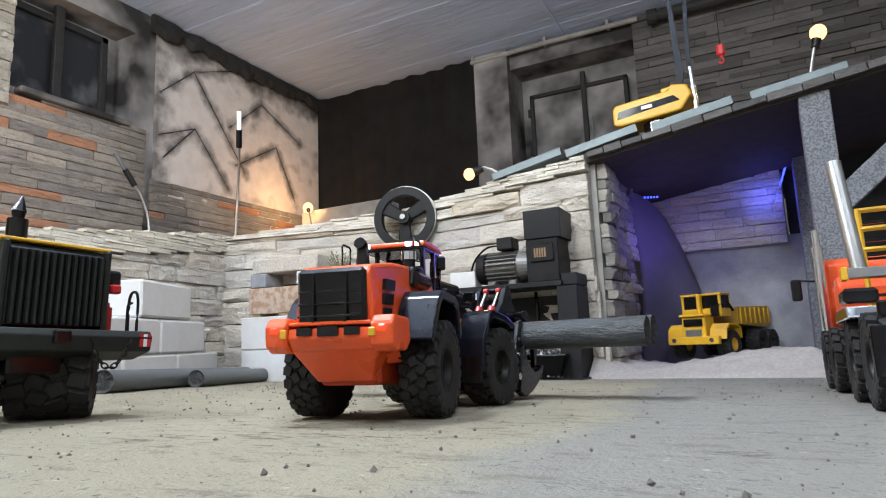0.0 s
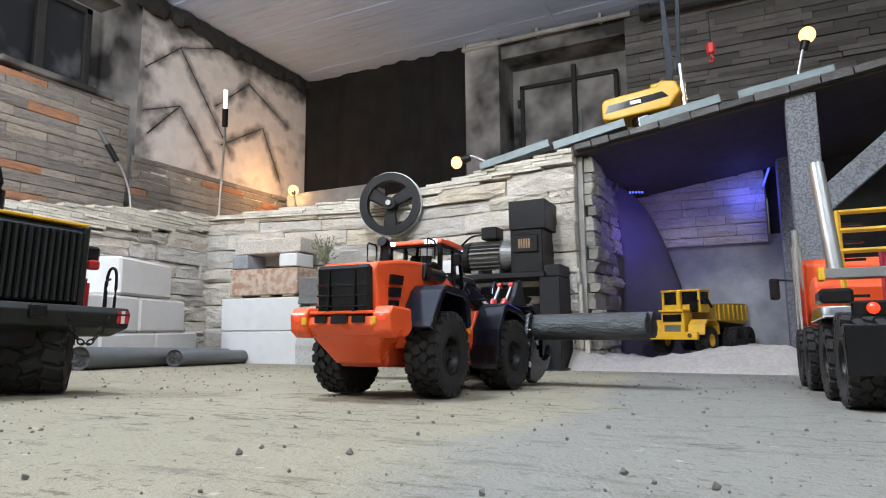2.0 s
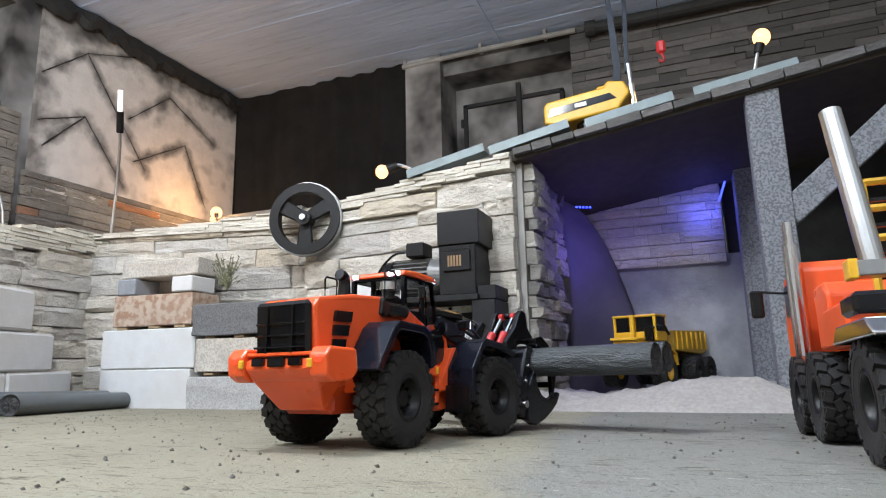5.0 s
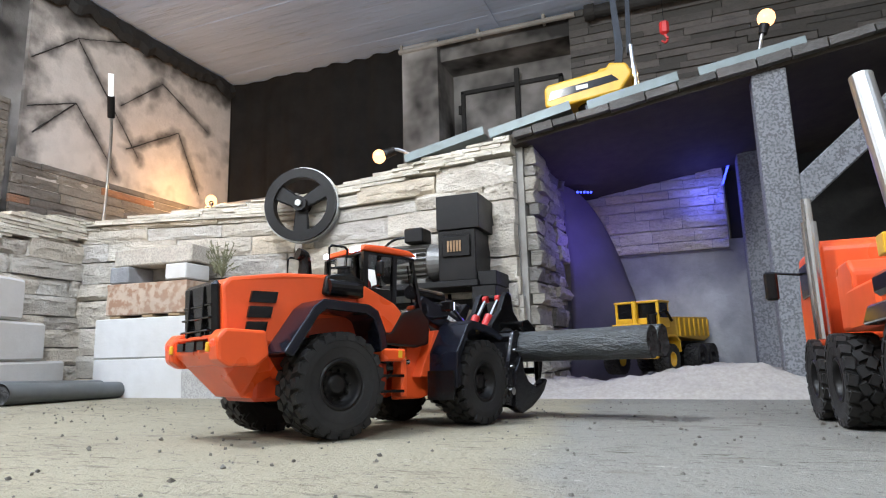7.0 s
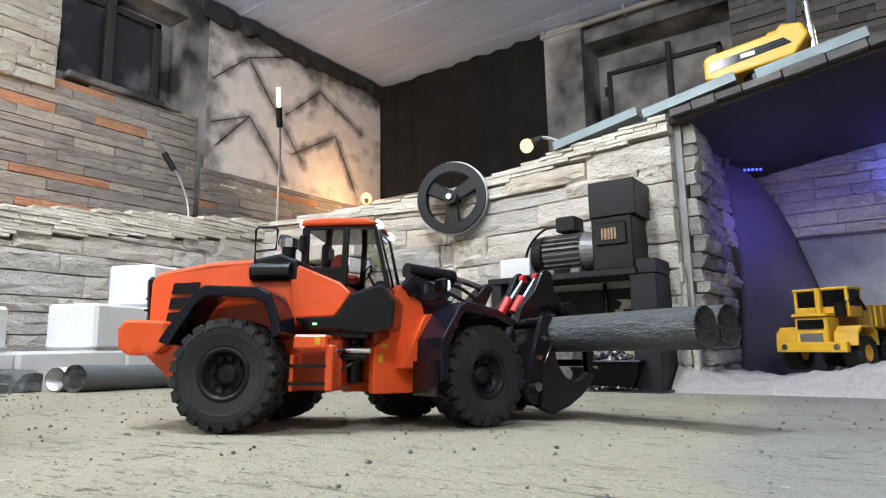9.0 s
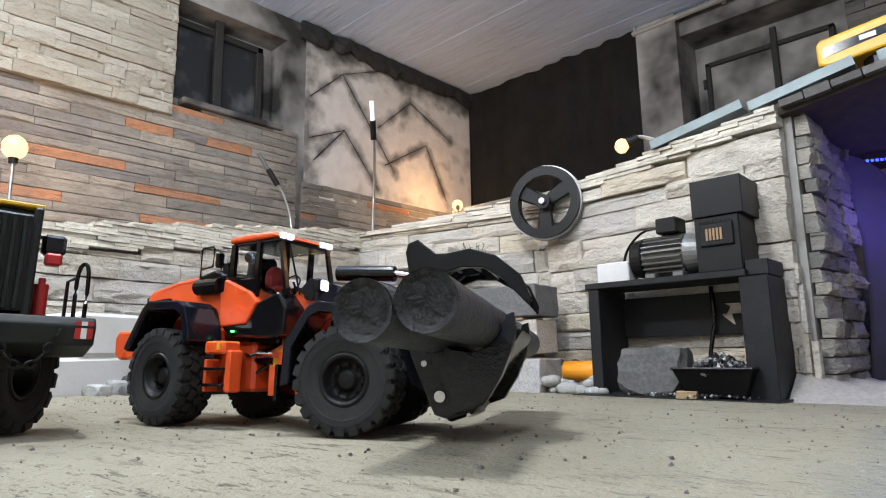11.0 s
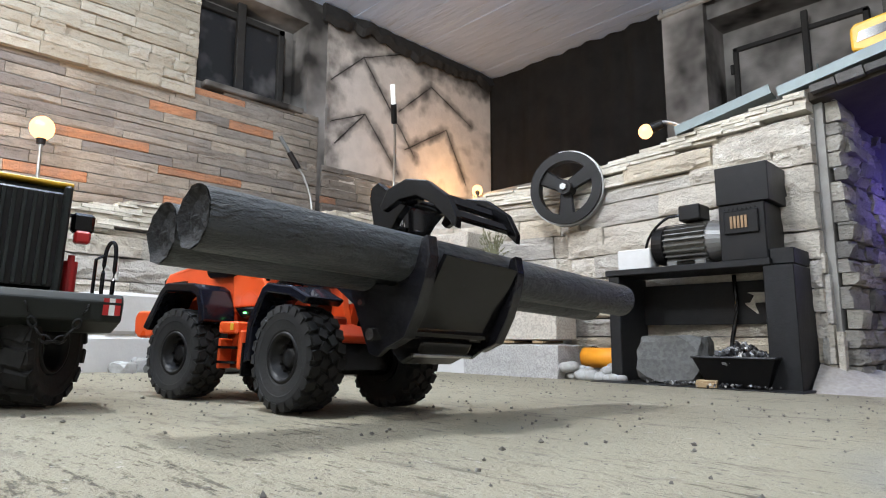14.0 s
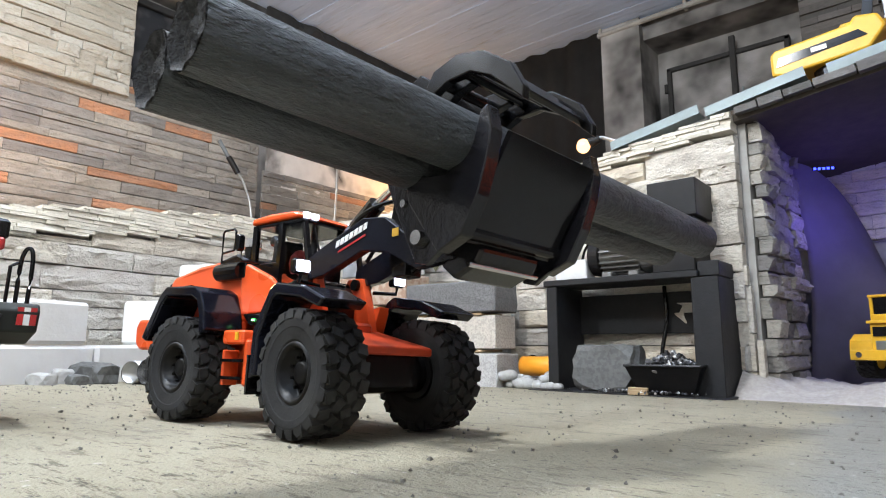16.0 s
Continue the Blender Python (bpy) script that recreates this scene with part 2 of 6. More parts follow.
M_ZINC = plain("zinc_sheet", (0.16, 0.20, 0.205), 0.45, 0.2, 0.15, 30, 0.0002, (0.14, 0.17, 0.175))
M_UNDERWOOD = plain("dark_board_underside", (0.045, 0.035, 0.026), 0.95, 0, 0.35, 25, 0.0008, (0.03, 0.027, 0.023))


def granite_material(name, light, dark, scale=160.0):
    m = Mat(name, light, 0.85)
    m.mix(m.ramp(m.noise(scale, 2.0, 0.5), 0.45, 0.58), dark, 0.9)
    m.mix(m.ramp(m.noise(scale * 0.15, 4.0), 0.45, 0.7), tuple(c * 0.7 for c in light), 0.5)
    m.bump(m.noise(scale * 0.5, 5.0, 0.7), 0.002)
    return m.m


M_POST = granite_material("speckled_grey_render", (0.20, 0.21, 0.23), (0.09, 0.095, 0.105))
M_GRANITE = granite_material("rough_grey_granite", (0.44, 0.43, 0.415), (0.30, 0.293, 0.285), 220.0)
M_GRANITE_DARK = granite_material("dark_granite", (0.15, 0.15, 0.15), (0.09, 0.09, 0.092), 220.0)
M_GRANITE_PALE = granite_material("pale_granite", (0.52, 0.48, 0.42), (0.36, 0.33, 0.29))
M_RUSTSTONE = granite_material("rust_stained_stone", (0.46, 0.36, 0.28), (0.30, 0.17, 0.11), 40.0)
M_ROCK = granite_material("dark_grey_rock", (0.115, 0.118, 0.116), (0.085, 0.086, 0.085), 90.0)
M_PEBBLE = plain("grey_river_pebble", (0.36, 0.36, 0.35), 0.75, 0, 0.25, 60, 0.0008)
M_CRUMB = plain("dark_floor_crumbs", (0.15, 0.14, 0.125), 0.95, 0, 0.4, 90)
M_CONCRETE = plain("grey_rough_concrete", (0.30, 0.31, 0.33), 0.9, 0, 0.3, 14, 0.004, (0.17, 0.17, 0.18))

# ---- mesh helpers ----
G_SLOPE, Y0 = -0.042, 1.9575
FM = Matrix.Translation((0, Y0, 0)) @ Matrix.Rotation(math.atan(G_SLOPE), 4, "X") @ Matrix.Translation((0, -Y0, 0))


def on_floor(x, y, yaw=0, h=0.0):
    """A pose on the gently sloping floor."""
    return FM @ pose(x, y, h, 0, 0, yaw)


def part(name, bm, material, parent=None, label="", smooth=False):
    mesh = bpy.data.meshes.new(name)
    bm.to_mesh(mesh)
    bm.free()
    mesh.materials.append(material)
    if smooth:
        for p in mesh.polygons:
            p.use_smooth = True
    ob = new(name, mesh)
    if parent is not None:
        ob.parent = parent
    if label:
        ob["label"] = label
    return ob


def empty(name, m, label="", category="", group="", kind=""):
    ob = new(name)
    ob.empty_display_size = 0.02
    ob.matrix_basis = m
    return tagged(ob, label, category, group, kind)


def box(bm, centre, size, m=None, bevel=0.0, taper=1.0):
    r = bmesh.ops.create_cube(bm, size=1)
    vs = r["verts"]
    for v in vs:
        k = taper if v.co.z > 0 else 1.0
        v.co = Vector((centre[0] + v.co.x * size[0] * k, centre[1] + v.co.y * size[1] * k, centre[2] + v.co.z * size[2]))
    if bevel > 0:
        es = list({e for v in vs for e in v.link_edges})
        vs = [v for v in bmesh.ops.bevel(bm, geom=es, offset=bevel, segments=1, affect="EDGES", profile=0.5)["verts"]]
    if m is not None:
        bmesh.ops.transform(bm, matrix=m, verts=list({v for v in vs}))
    return vs


def cyl(bm, a, b, r0, r1=None, seg=16, caps=True):
    a, b = Vector(a), Vector(b)
    d = b - a
    m = Matrix.Translation((a + b) / 2) @ d.to_track_quat("Z", "Y").to_matrix().to_4x4()
    return bmesh.ops.create_cone(bm, cap_ends=caps, segments=seg, radius1=r0, radius2=r0 if r1 is None else r1, depth=d.length, matrix=m)["verts"]


def ball(bm, c, r, seg=10, squash=(1, 1, 1)):
    m = Matrix.Translation(c) @ Matrix.Diagonal((*squash, 1))
    return bmesh.ops.create_uvsphere(bm, u_segments=seg, v_segments=max(4, seg // 2 + 1), radius=r, matrix=m)["verts"]


def prism(bm, profile, y0, y1, m=None, bevel=0.0):
    """A profile of (x, z) points swept along y from y0 to y1."""
    lo = [bm.verts.new((x, y0, z)) for x, z in profile]
    hi = [bm.verts.new((x, y1, z)) for x, z in profile]
    fs = [bm.faces.new(lo), bm.faces.new(hi[::-1])]
    n = len(profile)
    for i in range(n):
        fs.append(bm.faces.new((lo[i], hi[i], hi[(i + 1) % n], lo[(i + 1) % n])))
    bmesh.ops.recalc_face_normals(bm, faces=fs)
    vs = lo + hi
    if bevel > 0:
        es = list({e for f in fs for e in f.edges})
        vs = bmesh.ops.bevel(bm, geom=es, offset=bevel, segments=2, affect="EDGES", profile=0.5)["verts"]
    if m is not None:
        bmesh.ops.transform(bm, matrix=m, verts=vs)
    return vs


def tube(bm, points, r, seg=8):
    """A round bar along a line of points."""
    pts = [Vector(p) for p in points]
    rings = []
    for i, p in enumerate(pts):
        d = (pts[min(i + 1, len(pts) - 1)] - pts[max(i - 1, 0)]).normalized()
        q = d.to_track_quat("Z", "Y")
        rings.append([bm.verts.new(p + q @ Vector((r * math.cos(2 * math.pi * k / seg), r * math.sin(2 * math.pi * k / seg), 0))) for k in range(seg)])
    for a, b in zip(rings, rings[1:]):
        for k in range(seg):
            bm.faces.new((a[k], a[(k + 1) % seg], b[(k + 1) % seg], b[k]))
    bm.faces.new(rings[0][::-1])
    bm.faces.new(rings[-1])


def smooth_line(points, n=6):
    """A Catmull-Rom line through points."""
    p = [Vector(q) for q in points]
    p = [p[0] * 2 - p[1]] + p + [p[-1] * 2 - p[-2]]
    out = []
    for i in range(1, len(p) - 2):
        for k in range(n):
            s = k / n
            out.append(0.5 * ((2 * p[i]) + (p[i + 1] - p[i - 1]) * s + (2 * p[i - 1] - 5 * p[i] + 4 * p[i + 1] - p[i + 2]) * s * s + (3 * p[i] - p[i - 1] - 3 * p[i + 1] + p[i + 2]) * s ** 3))
    out.append(p[-2])
    return out


def lumpy(bm, verts, amount, scale, seed=0.0):
    for v in verts:
        n = noise.noise_vector(v.co * scale + Vector((seed, seed * 1.7, seed * 0.3)))
        v.co += n * amount


def quick(name, label, category, material, build, m=None, group="", kind="", smooth=False):
    """A thing of one mesh."""
    bm = bmesh.new()
    build(bm)
    ob = part(name, bm, material, None, "", smooth)
    if m is not None:
        ob.matrix_basis = m
    return tagged(ob, label, category, group, kind)


# ---- the room ----
XL, XR, YB, YF = -3.26, 1.7, 4.15, -1.6


def floor_mesh(bm):
    n = 90
    bmesh.ops.create_grid(bm, x_segments=n, y_segments=n, size=0.5)
    for v in bm.verts:
        x, y = -0.78 + v.co.x * 5.2, 1.28 + v.co.y * 6.0
        h = 0.0012 * noise.noise(Vector((x * 2, y * 2, 0)))
        v.co = FM @ Vector((x, y, h - 0.0012))


quick("floor", "", "", M_FLOOR, floor_mesh, kind="structure", smooth=True)


def ceiling_mesh(bm):
    rng = random.Random(3)
    y = YF - 0.2
    while y < YB + 0.2:
        w = 0.105 + rng.uniform(-0.01, 0.01)
        box(bm, ((XL + XR) / 2, y + w / 2, CEIL + 0.06 + rng.uniform(0, 0.004)), (XR - XL + 0.4, w - 0.003, 0.12))
        y += w
    box(bm, ((XL + XR) / 2, (YF + YB) / 2, CEIL + 0.09), (XR - XL + 0.4, YB - YF + 0.4, 0.1))
    # a cast seam across the boards
    box(bm, (-1.02, 2.6, CEIL), (0.03, 3.0, 0.012))


quick("ceiling", "", "", M_CEIL, ceiling_mesh, kind="structure")


def wall(name, material, boxes):
    def build(bm):
        for c, s in boxes:
            box(bm, c, s)
    return quick(name, "", "", material, build, kind="structure")


# the wall with the window, open where the niche is
NY0, NY1, NZ0, NZ1 = 1.655, 2.36, 1.52, 2.12
wall("wall_west", M_SOOT, [((XL - 0.1, (YF + NY0) / 2, 1.1), (0.2, NY0 - YF, 2.6)), ((XL - 0.1, (NY1 + YB) / 2, 1.1), (0.2, YB - NY1, 2.6)),
                           ((XL - 0.1, (NY0 + NY1) / 2, (NZ0 - 0.2) / 2), (0.2, NY1 - NY0, NZ0 + 0.2)), ((XL - 0.1, (NY0 + NY1) / 2, (NZ1 + 2.4) / 2), (0.2, NY1 - NY0, 2.4 - NZ1)),
                           ((XL - 0.22, (NY0 + NY1) / 2, 1.8), (0.04, NY1 - NY0, 0.7))])
# the back wall, with the shuttered niche
SX0, SX1, SZ0, SZ1 = -1.45, -0.55, 1.30, 2.13
wall("wall_north", M_SOOT, [(((XL + SX0) / 2, YB + 0.15, 1.1), (SX0 - XL, 0.3, 2.6)), (((XR + SX1) / 2, YB + 0.15, 1.1), (XR - SX1, 0.3, 2.6)),
                            (((SX0 + SX1) / 2, YB + 0.15, (SZ0 - 0.2) / 2), (SX1 - SX0, 0.3, SZ0 + 0.2)), (((SX0 + SX1) / 2, YB + 0.15, (SZ1 + 2.4) / 2), (SX1 - SX0, 0.3, 2.4 - SZ1)),
                            (((SX0 + SX1) / 2, YB + 0.28, 1.7), (SX1 - SX0, 0.04, 1.0))])
wall("wall_east", M_PLASTER, [((XR + 0.1, (YF + YB) / 2, 1.1), (0.2, YB - YF, 2.6))])
wall("wall_south", M_PLASTER, [(((XL + XR) / 2, YF - 0.1, 1.1), (XR - XL, 0.2, 2.6))])

# ---- stone pieces ----


def rough_block(name, seed, rough, nx=9, nz=5):
    """A unit stone: x and z from -0.5 to 0.5, its split face towards -y, broken in shallow strata."""
    rng = random.Random(seed)
    bm = bmesh.new()
    grid = []
    zs = [0.0] + sorted(rng.uniform(0.12, 0.88) for _ in range(nz - 2)) + [1.0]
    tilt, off = rng.uniform(-0.12, 0.12), rng.uniform(0, 50)
    for j in range(nz):
        row = []
        for i in range(nx):
            x, z = i / (nx - 1) - 0.5, zs[j] - 0.5
            edge = i in (0, nx - 1) or j in (0, nz - 1)
            layer = noise.noise(Vector((x * 2.2 + off, zs[j] * 7.0 + off, off)))
            y = -0.5 + rough * (tilt * z * 1.4 - 0.34 * round(layer * 3) / 3 + rng.uniform(-0.05, 0.05) + (0.10 if edge else -0.04))
            x += 0 if i in (0, nx - 1) else rng.uniform(-0.035, 0.035)
            z += rng.uniform(-0.05, 0.05) if j not in (0, nz - 1) else (-1 if j else 1) * rng.uniform(0, 0.035) * rough
            row.append(bm.verts.new((x, y, z)))
        grid.append(row)
    for j in range(nz - 1):
        for i in range(nx - 1):
            bm.faces.new((grid[j][i], grid[j][i + 1], grid[j + 1][i + 1], grid[j + 1][i]))
    ring = grid[0] + [r[-1] for r in grid[1:-1]] + grid[-1][::-1] + [r[0] for r in grid[-2:0:-1]]
    back = [bm.verts.new((v.co.x, 0.5, v.co.z)) for v in ring]
    n = len(ring)
    for k in range(n):
        bm.faces.new((ring[k], back[k], back[(k + 1) % n], ring[(k + 1) % n]))
    bmesh.ops.recalc_face_normals(bm, faces=bm.faces[:])
    mesh = bpy.data.meshes.new(name)
    bm.to_mesh(mesh)
    bm.free()
    return mesh


ROUGH = [rough_block("split_stone", k, 1.0) for k in range(18)]
FLAT = [rough_block("flat_stone", 40 + k, 0.14, 4, 2) for k in range(8)]


def lay(parent, name, meshes, material, a, b, z0, top, rows, lengths, depth, proud=0.012, seed=0, gap=0.002, bottom=None, limit=300):
    """Lay courses of stones from a to b (x, y), from z0 up to top(s); the face looks to the right-hand side of a-b, turned."""
    rng = random.Random(seed)
    a, b = Vector((*a, 0)), Vector((*b, 0))
    d = b - a
    length = d.length
    turn = Matrix.Translation(a) @ Matrix.Rotation(math.atan2(d.y, d.x), 4, "Z")
    sets = {}
    z = z0
    count = 0
    while count < limit:
        h = rng.uniform(*rows)
        s = -rng.uniform(0, lengths[0])
        any_laid = False
        while s < length and count < limit:
            w = rng.uniform(*lengths)
            lo, hi = max(s, 0), min(s + w, length)
            s += w
            mid = (lo + hi) / 2
            t = top(mid)
            if hi - lo < 0.012 or z >= t - 0.006 or (bottom and z + h < bottom(mid)):
                continue
            hh = min(h, t - z)
            any_laid = True
            k = rng.randrange(len(meshes))
            if (k, material.name) not in sets:
                me = meshes[k].copy()
                me.materials.append(material)
                sets[(k, material.name)] = me
            ob = new(name, sets[(k, material.name)])
            ob.parent = parent
            out = rng.uniform(-proud, proud)
            flip = rng.choice((-1, 1))
            ob.matrix_basis = turn @ pose(mid, -depth / 2 - out, z + hh / 2, 0, 0, 0) @ Matrix.Diagonal((flip * (hi - lo - gap), depth, hh - gap, 1))
            count += 1
        z += h
        if not any_laid:
            break
    return count


def core(name, material, points, thick, z0, tops, kind="structure"):
    """A low wall along points (x, y), with its heights; it stands behind the line."""
    def build(bm):
        fr, bk = [], []
        for i, (p, t) in enumerate(zip(points, tops)):
            p = Vector((*p, 0))
            q, r = Vector((*points[max(i - 1, 0)], 0)), Vector((*points[min(i + 1, len(points) - 1)], 0))
            d = (r - q).normalized()
            nrm = Vector((-d.y, d.x, 0))
            fr.append((bm.verts.new((p.x, p.y, z0)), bm.verts.new((p.x, p.y, t))))
            e = p + nrm * thick
            bk.append((bm.verts.new((e.x, e.y, z0)), bm.verts.new((e.x, e.y, t))))
        for i in range(len(points) - 1):
            f0, f1, b0, b1 = fr[i], fr[i + 1], bk[i], bk[i + 1]
            bm.faces.new((f0[0], f1[0], f1[1], f0[1]))
            bm.faces.new((b0[0], b0[1], b1[1], b1[0]))
            bm.faces.new((f0[1], f1[1], b1[1], b0[1]))
        for f, b in ((fr[0], bk[0]), (fr[-1], bk[-1])):
            bm.faces.new((f[0], f[1], b[1], b[0]))
        bmesh.ops.recalc_face_normals(bm, faces=bm.faces[:])
    return quick(name, "", "", material, build, kind=kind)


# low quarry walls round the yard
KINK, STEP, CORNER = (-2.21, 2.12), (-1.29, 2.33), (-0.475, 2.225)
LEFT_END = (-1.98, 0.35)
low_left = core("wall_low_left", M_PLASTER, [LEFT_END, KINK], 0.12, -0.1, [0.43, 0.66])
low_mid = core("wall_low_middle", M_PLASTER, [KINK, STEP], 0.12, -0.1, [0.66, 0.70])
low_right = core("wall_low_right", M_PLASTER, [(-1.29, 2.30), CORNER], 0.10, -0.1, [0.70, 0.76])
core_side = core("wall_tunnel_side", M_PLASTER, [(-0.455, 2.24), (-0.435, 2.63)], 0.1, -0.1, [0.78, 0.735])

# terrace fill behind the low walls
def terrace_mesh(bm):
    pts = [(-0.55, 2.34), (-1.29, 2.40), (-2.24, 2.24), (-2.06, 0.35), (-2.06, -1.55), (-3.25, -1.55), (-3.25, 4.14), (-0.55, 4.14)]
    lo = [bm.verts.new((x, y, -0.1)) for x, y in pts]
    hi = [bm.verts.new((x, y, 0.40)) for x, y in pts]
    bm.faces.new(hi)
    bm.faces.new(lo[::-1])
    for i in range(len(pts)):
        j = (i + 1) % len(pts)
        bm.faces.new((lo[i], lo[j], hi[j], hi[i]))
    bmesh.ops.recalc_face_normals(bm, faces=bm.faces[:])
quick("terrace", "", "", M_PLASTER, terrace_mesh, kind="structure")

# cloth on the back wall, hanging in shallow folds
def cloth_mesh(bm):
    n = 60
    cols = []
    for i in range(n + 1):
        x = XL + 0.02 + (1.73 - 0.2 + 0.02) * i / n
        y = YB - 0.03 - 0.012 * math.sin(i * 0.9) - 0.01 * math.sin(i * 0.37 + 1)
        cols.append([bm.verts.new((x, y + 0.006 * math.sin(z * 5 + i), z)) for z in (0.4, 0.9, 1.4, 1.8, 2.1, 2.275)])
    for a, b in zip(cols, cols[1:]):
        for k in range(5):
            bm.faces.new((a[k], b[k], b[k + 1], a[k + 1]))
    bmesh.ops.solidify(bm, geom=bm.faces[:], thickness=0.004)
quick("wall_cloth", "black cloth sheet hanging down the back wall", "cloth", M_CLOTH, cloth_mesh, smooth=True)

# the white post edge where the cloth meets the sprayed wall, the pier and the pipe
quick("trim_pier", "", "", M_SOOT, lambda bm: box(bm, (-1.585, YB - 0.03, 1.3), (0.27, 0.06, 1.95)), kind="structure")
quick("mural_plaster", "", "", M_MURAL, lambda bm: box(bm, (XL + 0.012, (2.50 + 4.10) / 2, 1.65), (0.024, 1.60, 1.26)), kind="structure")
bm_ = bmesh.new()
tube(bm_, [(-1.74, YB - 0.06, 2.235), (-1.1, YB - 0.06, 2.24), (-0.5, YB - 0.06, 2.235)], 0.018)
for x in (-1.72, -1.15, -0.7):
    box(bm_, (x, YB - 0.05, 2.25), (0.02, 0.05, 0.06))
tagged(part("ceiling_pipe", bm_, M_PLASTER), "grey painted conduit pipe along the ceiling edge", "pipe")
bm_ = bmesh.new()
tube(bm_, [(-0.42, YB - 0.12, 2.19), (0.3, YB - 0.12, 2.185), (1.6, YB - 0.12, 2.18)], 0.038, 12)
for x in (-0.40, 0.55):
    cyl(bm_, (x - 0.03, YB - 0.12, 2.19), (x + 0.03, YB - 0.12, 2.19), 0.05)
tagged(part("drain_pipe", bm_, M_BLACKPAINT), "black painted drain pipe under the ceiling", "pipe")

# shuttered hatch in the niche
hatch = empty("shutter", pose(-1.0, YB + 0.2, 1.40), "closed steel shutter door sprayed black and grey in a wall niche", "shutter")
bm_ = bmesh.new()
box(bm_, (0, 0, 0.27), (0.70, 0.03, 0.54))
part("panel", bm_, M_SOOT, hatch)
bm_ = bmesh.new()
for x in (-0.35, 0.35):
    box(bm_, (x, -0.01, 0.27), (0.03, 0.05, 0.58), bevel=0.004)
for z in (-0.01, 0.55):
    box(bm_, (0, -0.01, z), (0.73, 0.05, 0.03), bevel=0.004)
part("frame", bm_, M_BLACKPAINT, hatch)
bm_ = bmesh.new()
box(bm_, (0.05, -0.03, 0.32), (0.035, 0.03, 0.68), bevel=0.004)
part("bar", bm_, M_BLACKPAINT, hatch)
bm_ = bmesh.new()
tube(bm_, [(0.1, -0.05, 0.02), (0.1, -0.055, 0.3)], 0.006)
part("bolt", bm_, M_ZINC, hatch, "bare steel bolt rod")
for z in (0.12, 0.42):
    bm_ = bmesh.new()
    cyl(bm_, (-0.37, -0.04, z - 0.03), (-0.37, -0.04, z + 0.03), 0.012)
    part("hinge", bm_, M_BLACKPAINT, hatch)

# window in the left wall niche, painted over in black
win = empty("window_1", pose(XL - 0.13, 1.96, 1.56), kind="structure")
bm_ = bmesh.new()
for y in (-0.27, 0.0, 0.27):
    box(bm_, (0, y, 0.24), (0.05, 0.04, 0.52), bevel=0.004)
for z in (0.0, 0.48):
    box(bm_, (0, 0, z), (0.05, 0.58, 0.04), bevel=0.004)
part("window_frame", bm_, M_BLACKPAINT, win)
M_DARKGLASS = Mat("blackened_glass", (0.02, 0.022, 0.025), 0.22, 0, 0.5)
M_DARKGLASS.mix(M_DARKGLASS.ramp(M_DARKGLASS.noise(5, 3, 0.5), 0.5, 0.7), (0.10, 0.10, 0.105))
M_DARKGLASS = M_DARKGLASS.m
for y in (-0.135, 0.135):
    bm_ = bmesh.new()
    box(bm_, (-0.005, y, 0.24), (0.008, 0.23, 0.44))
    part("pane", bm_, M_DARKGLASS, win)
bm_ = bmesh.new()
box(bm_, (0.03, -0.01, 0.26), (0.035, 0.05, 0.62), bevel=0.004)
part("window_bar", bm_, M_BLACKPAINT, win)
quick("window_sill", "", "", M_SOOT, lambda bm: lumpy(bm, box(bm, (XL + 0.01, 2.0, 1.50), (0.10, 0.62, 0.035), None, 0.006), 0.006, 14), kind="structure")

# zigzag mountain lines on the sprayed wall: narrow raised strips drawn for black spray and slab-edge shadow
for line in ZIG:
    bm_ = bmesh.new()
    for (y0, z0), (y1, z1) in zip(line, line[1:]):
        p, q = Vector((XL + 0.024, y0, z0)), Vector((XL + 0.024, y1, z1))
        n_ = 14
        for i in range(n_):
            a, b = p.lerp(q, i / n_), p.lerp(q, (i + 1) / n_)
            a.z += 0.008 * noise.noise(a * 20)
            cyl(bm_, a, b, 0.0032 + 0.003 * noise.noise(b * 9), seg=5)
    tagged(part("mural_line", bm_, M_BLACKPAINT), "zigzag mountain outline on the plaster wall, black spray with edge shadow drawn in", "wall painting", "mural lines")

# ragged black band under the ceiling along the sprayed wall
def soffit_mesh(bm):
    n = 80
    cols = []
    for i in range(n + 1):
        y = 2.44 + 1.70 * i / n
        z = 2.155 + 0.045 * noise.noise(Vector((y * 3, 0, 2))) + 0.035 * noise.noise(Vector((y * 14, 3, 0)))
        x = XL + 0.055 + 0.03 * noise.noise(Vector((y * 8, 1, 1)))
        cols.append([bm.verts.new(c) for c in ((XL + 0.026, y, z + 0.02), (x, y, z), (x + 0.02, y, z + 0.05 + 0.02 * noise.noise(Vector((y * 11, 7, 0)))), (x, y, 2.275), (XL + 0.026, y, 2.275))])
    for a, b in zip(cols, cols[1:]):
        for k in range(5):
            bm.faces.new((a[k], b[k], b[(k + 1) % 5], a[(k + 1) % 5]))
    bm.faces.new(cols[0])
    bm.faces.new(cols[-1][::-1])
    bmesh.ops.recalc_face_normals(bm, faces=bm.faces[:])
quick("trim_soffit", "", "", M_BLACKPAINT, soffit_mesh, kind="structure")

# ---- ramp roof over the tunnel ----
def roof_z(x, y=2.2):
    return 0.790 + 0.143 * (x + 0.464) - 0.10 * (y - 2.2)


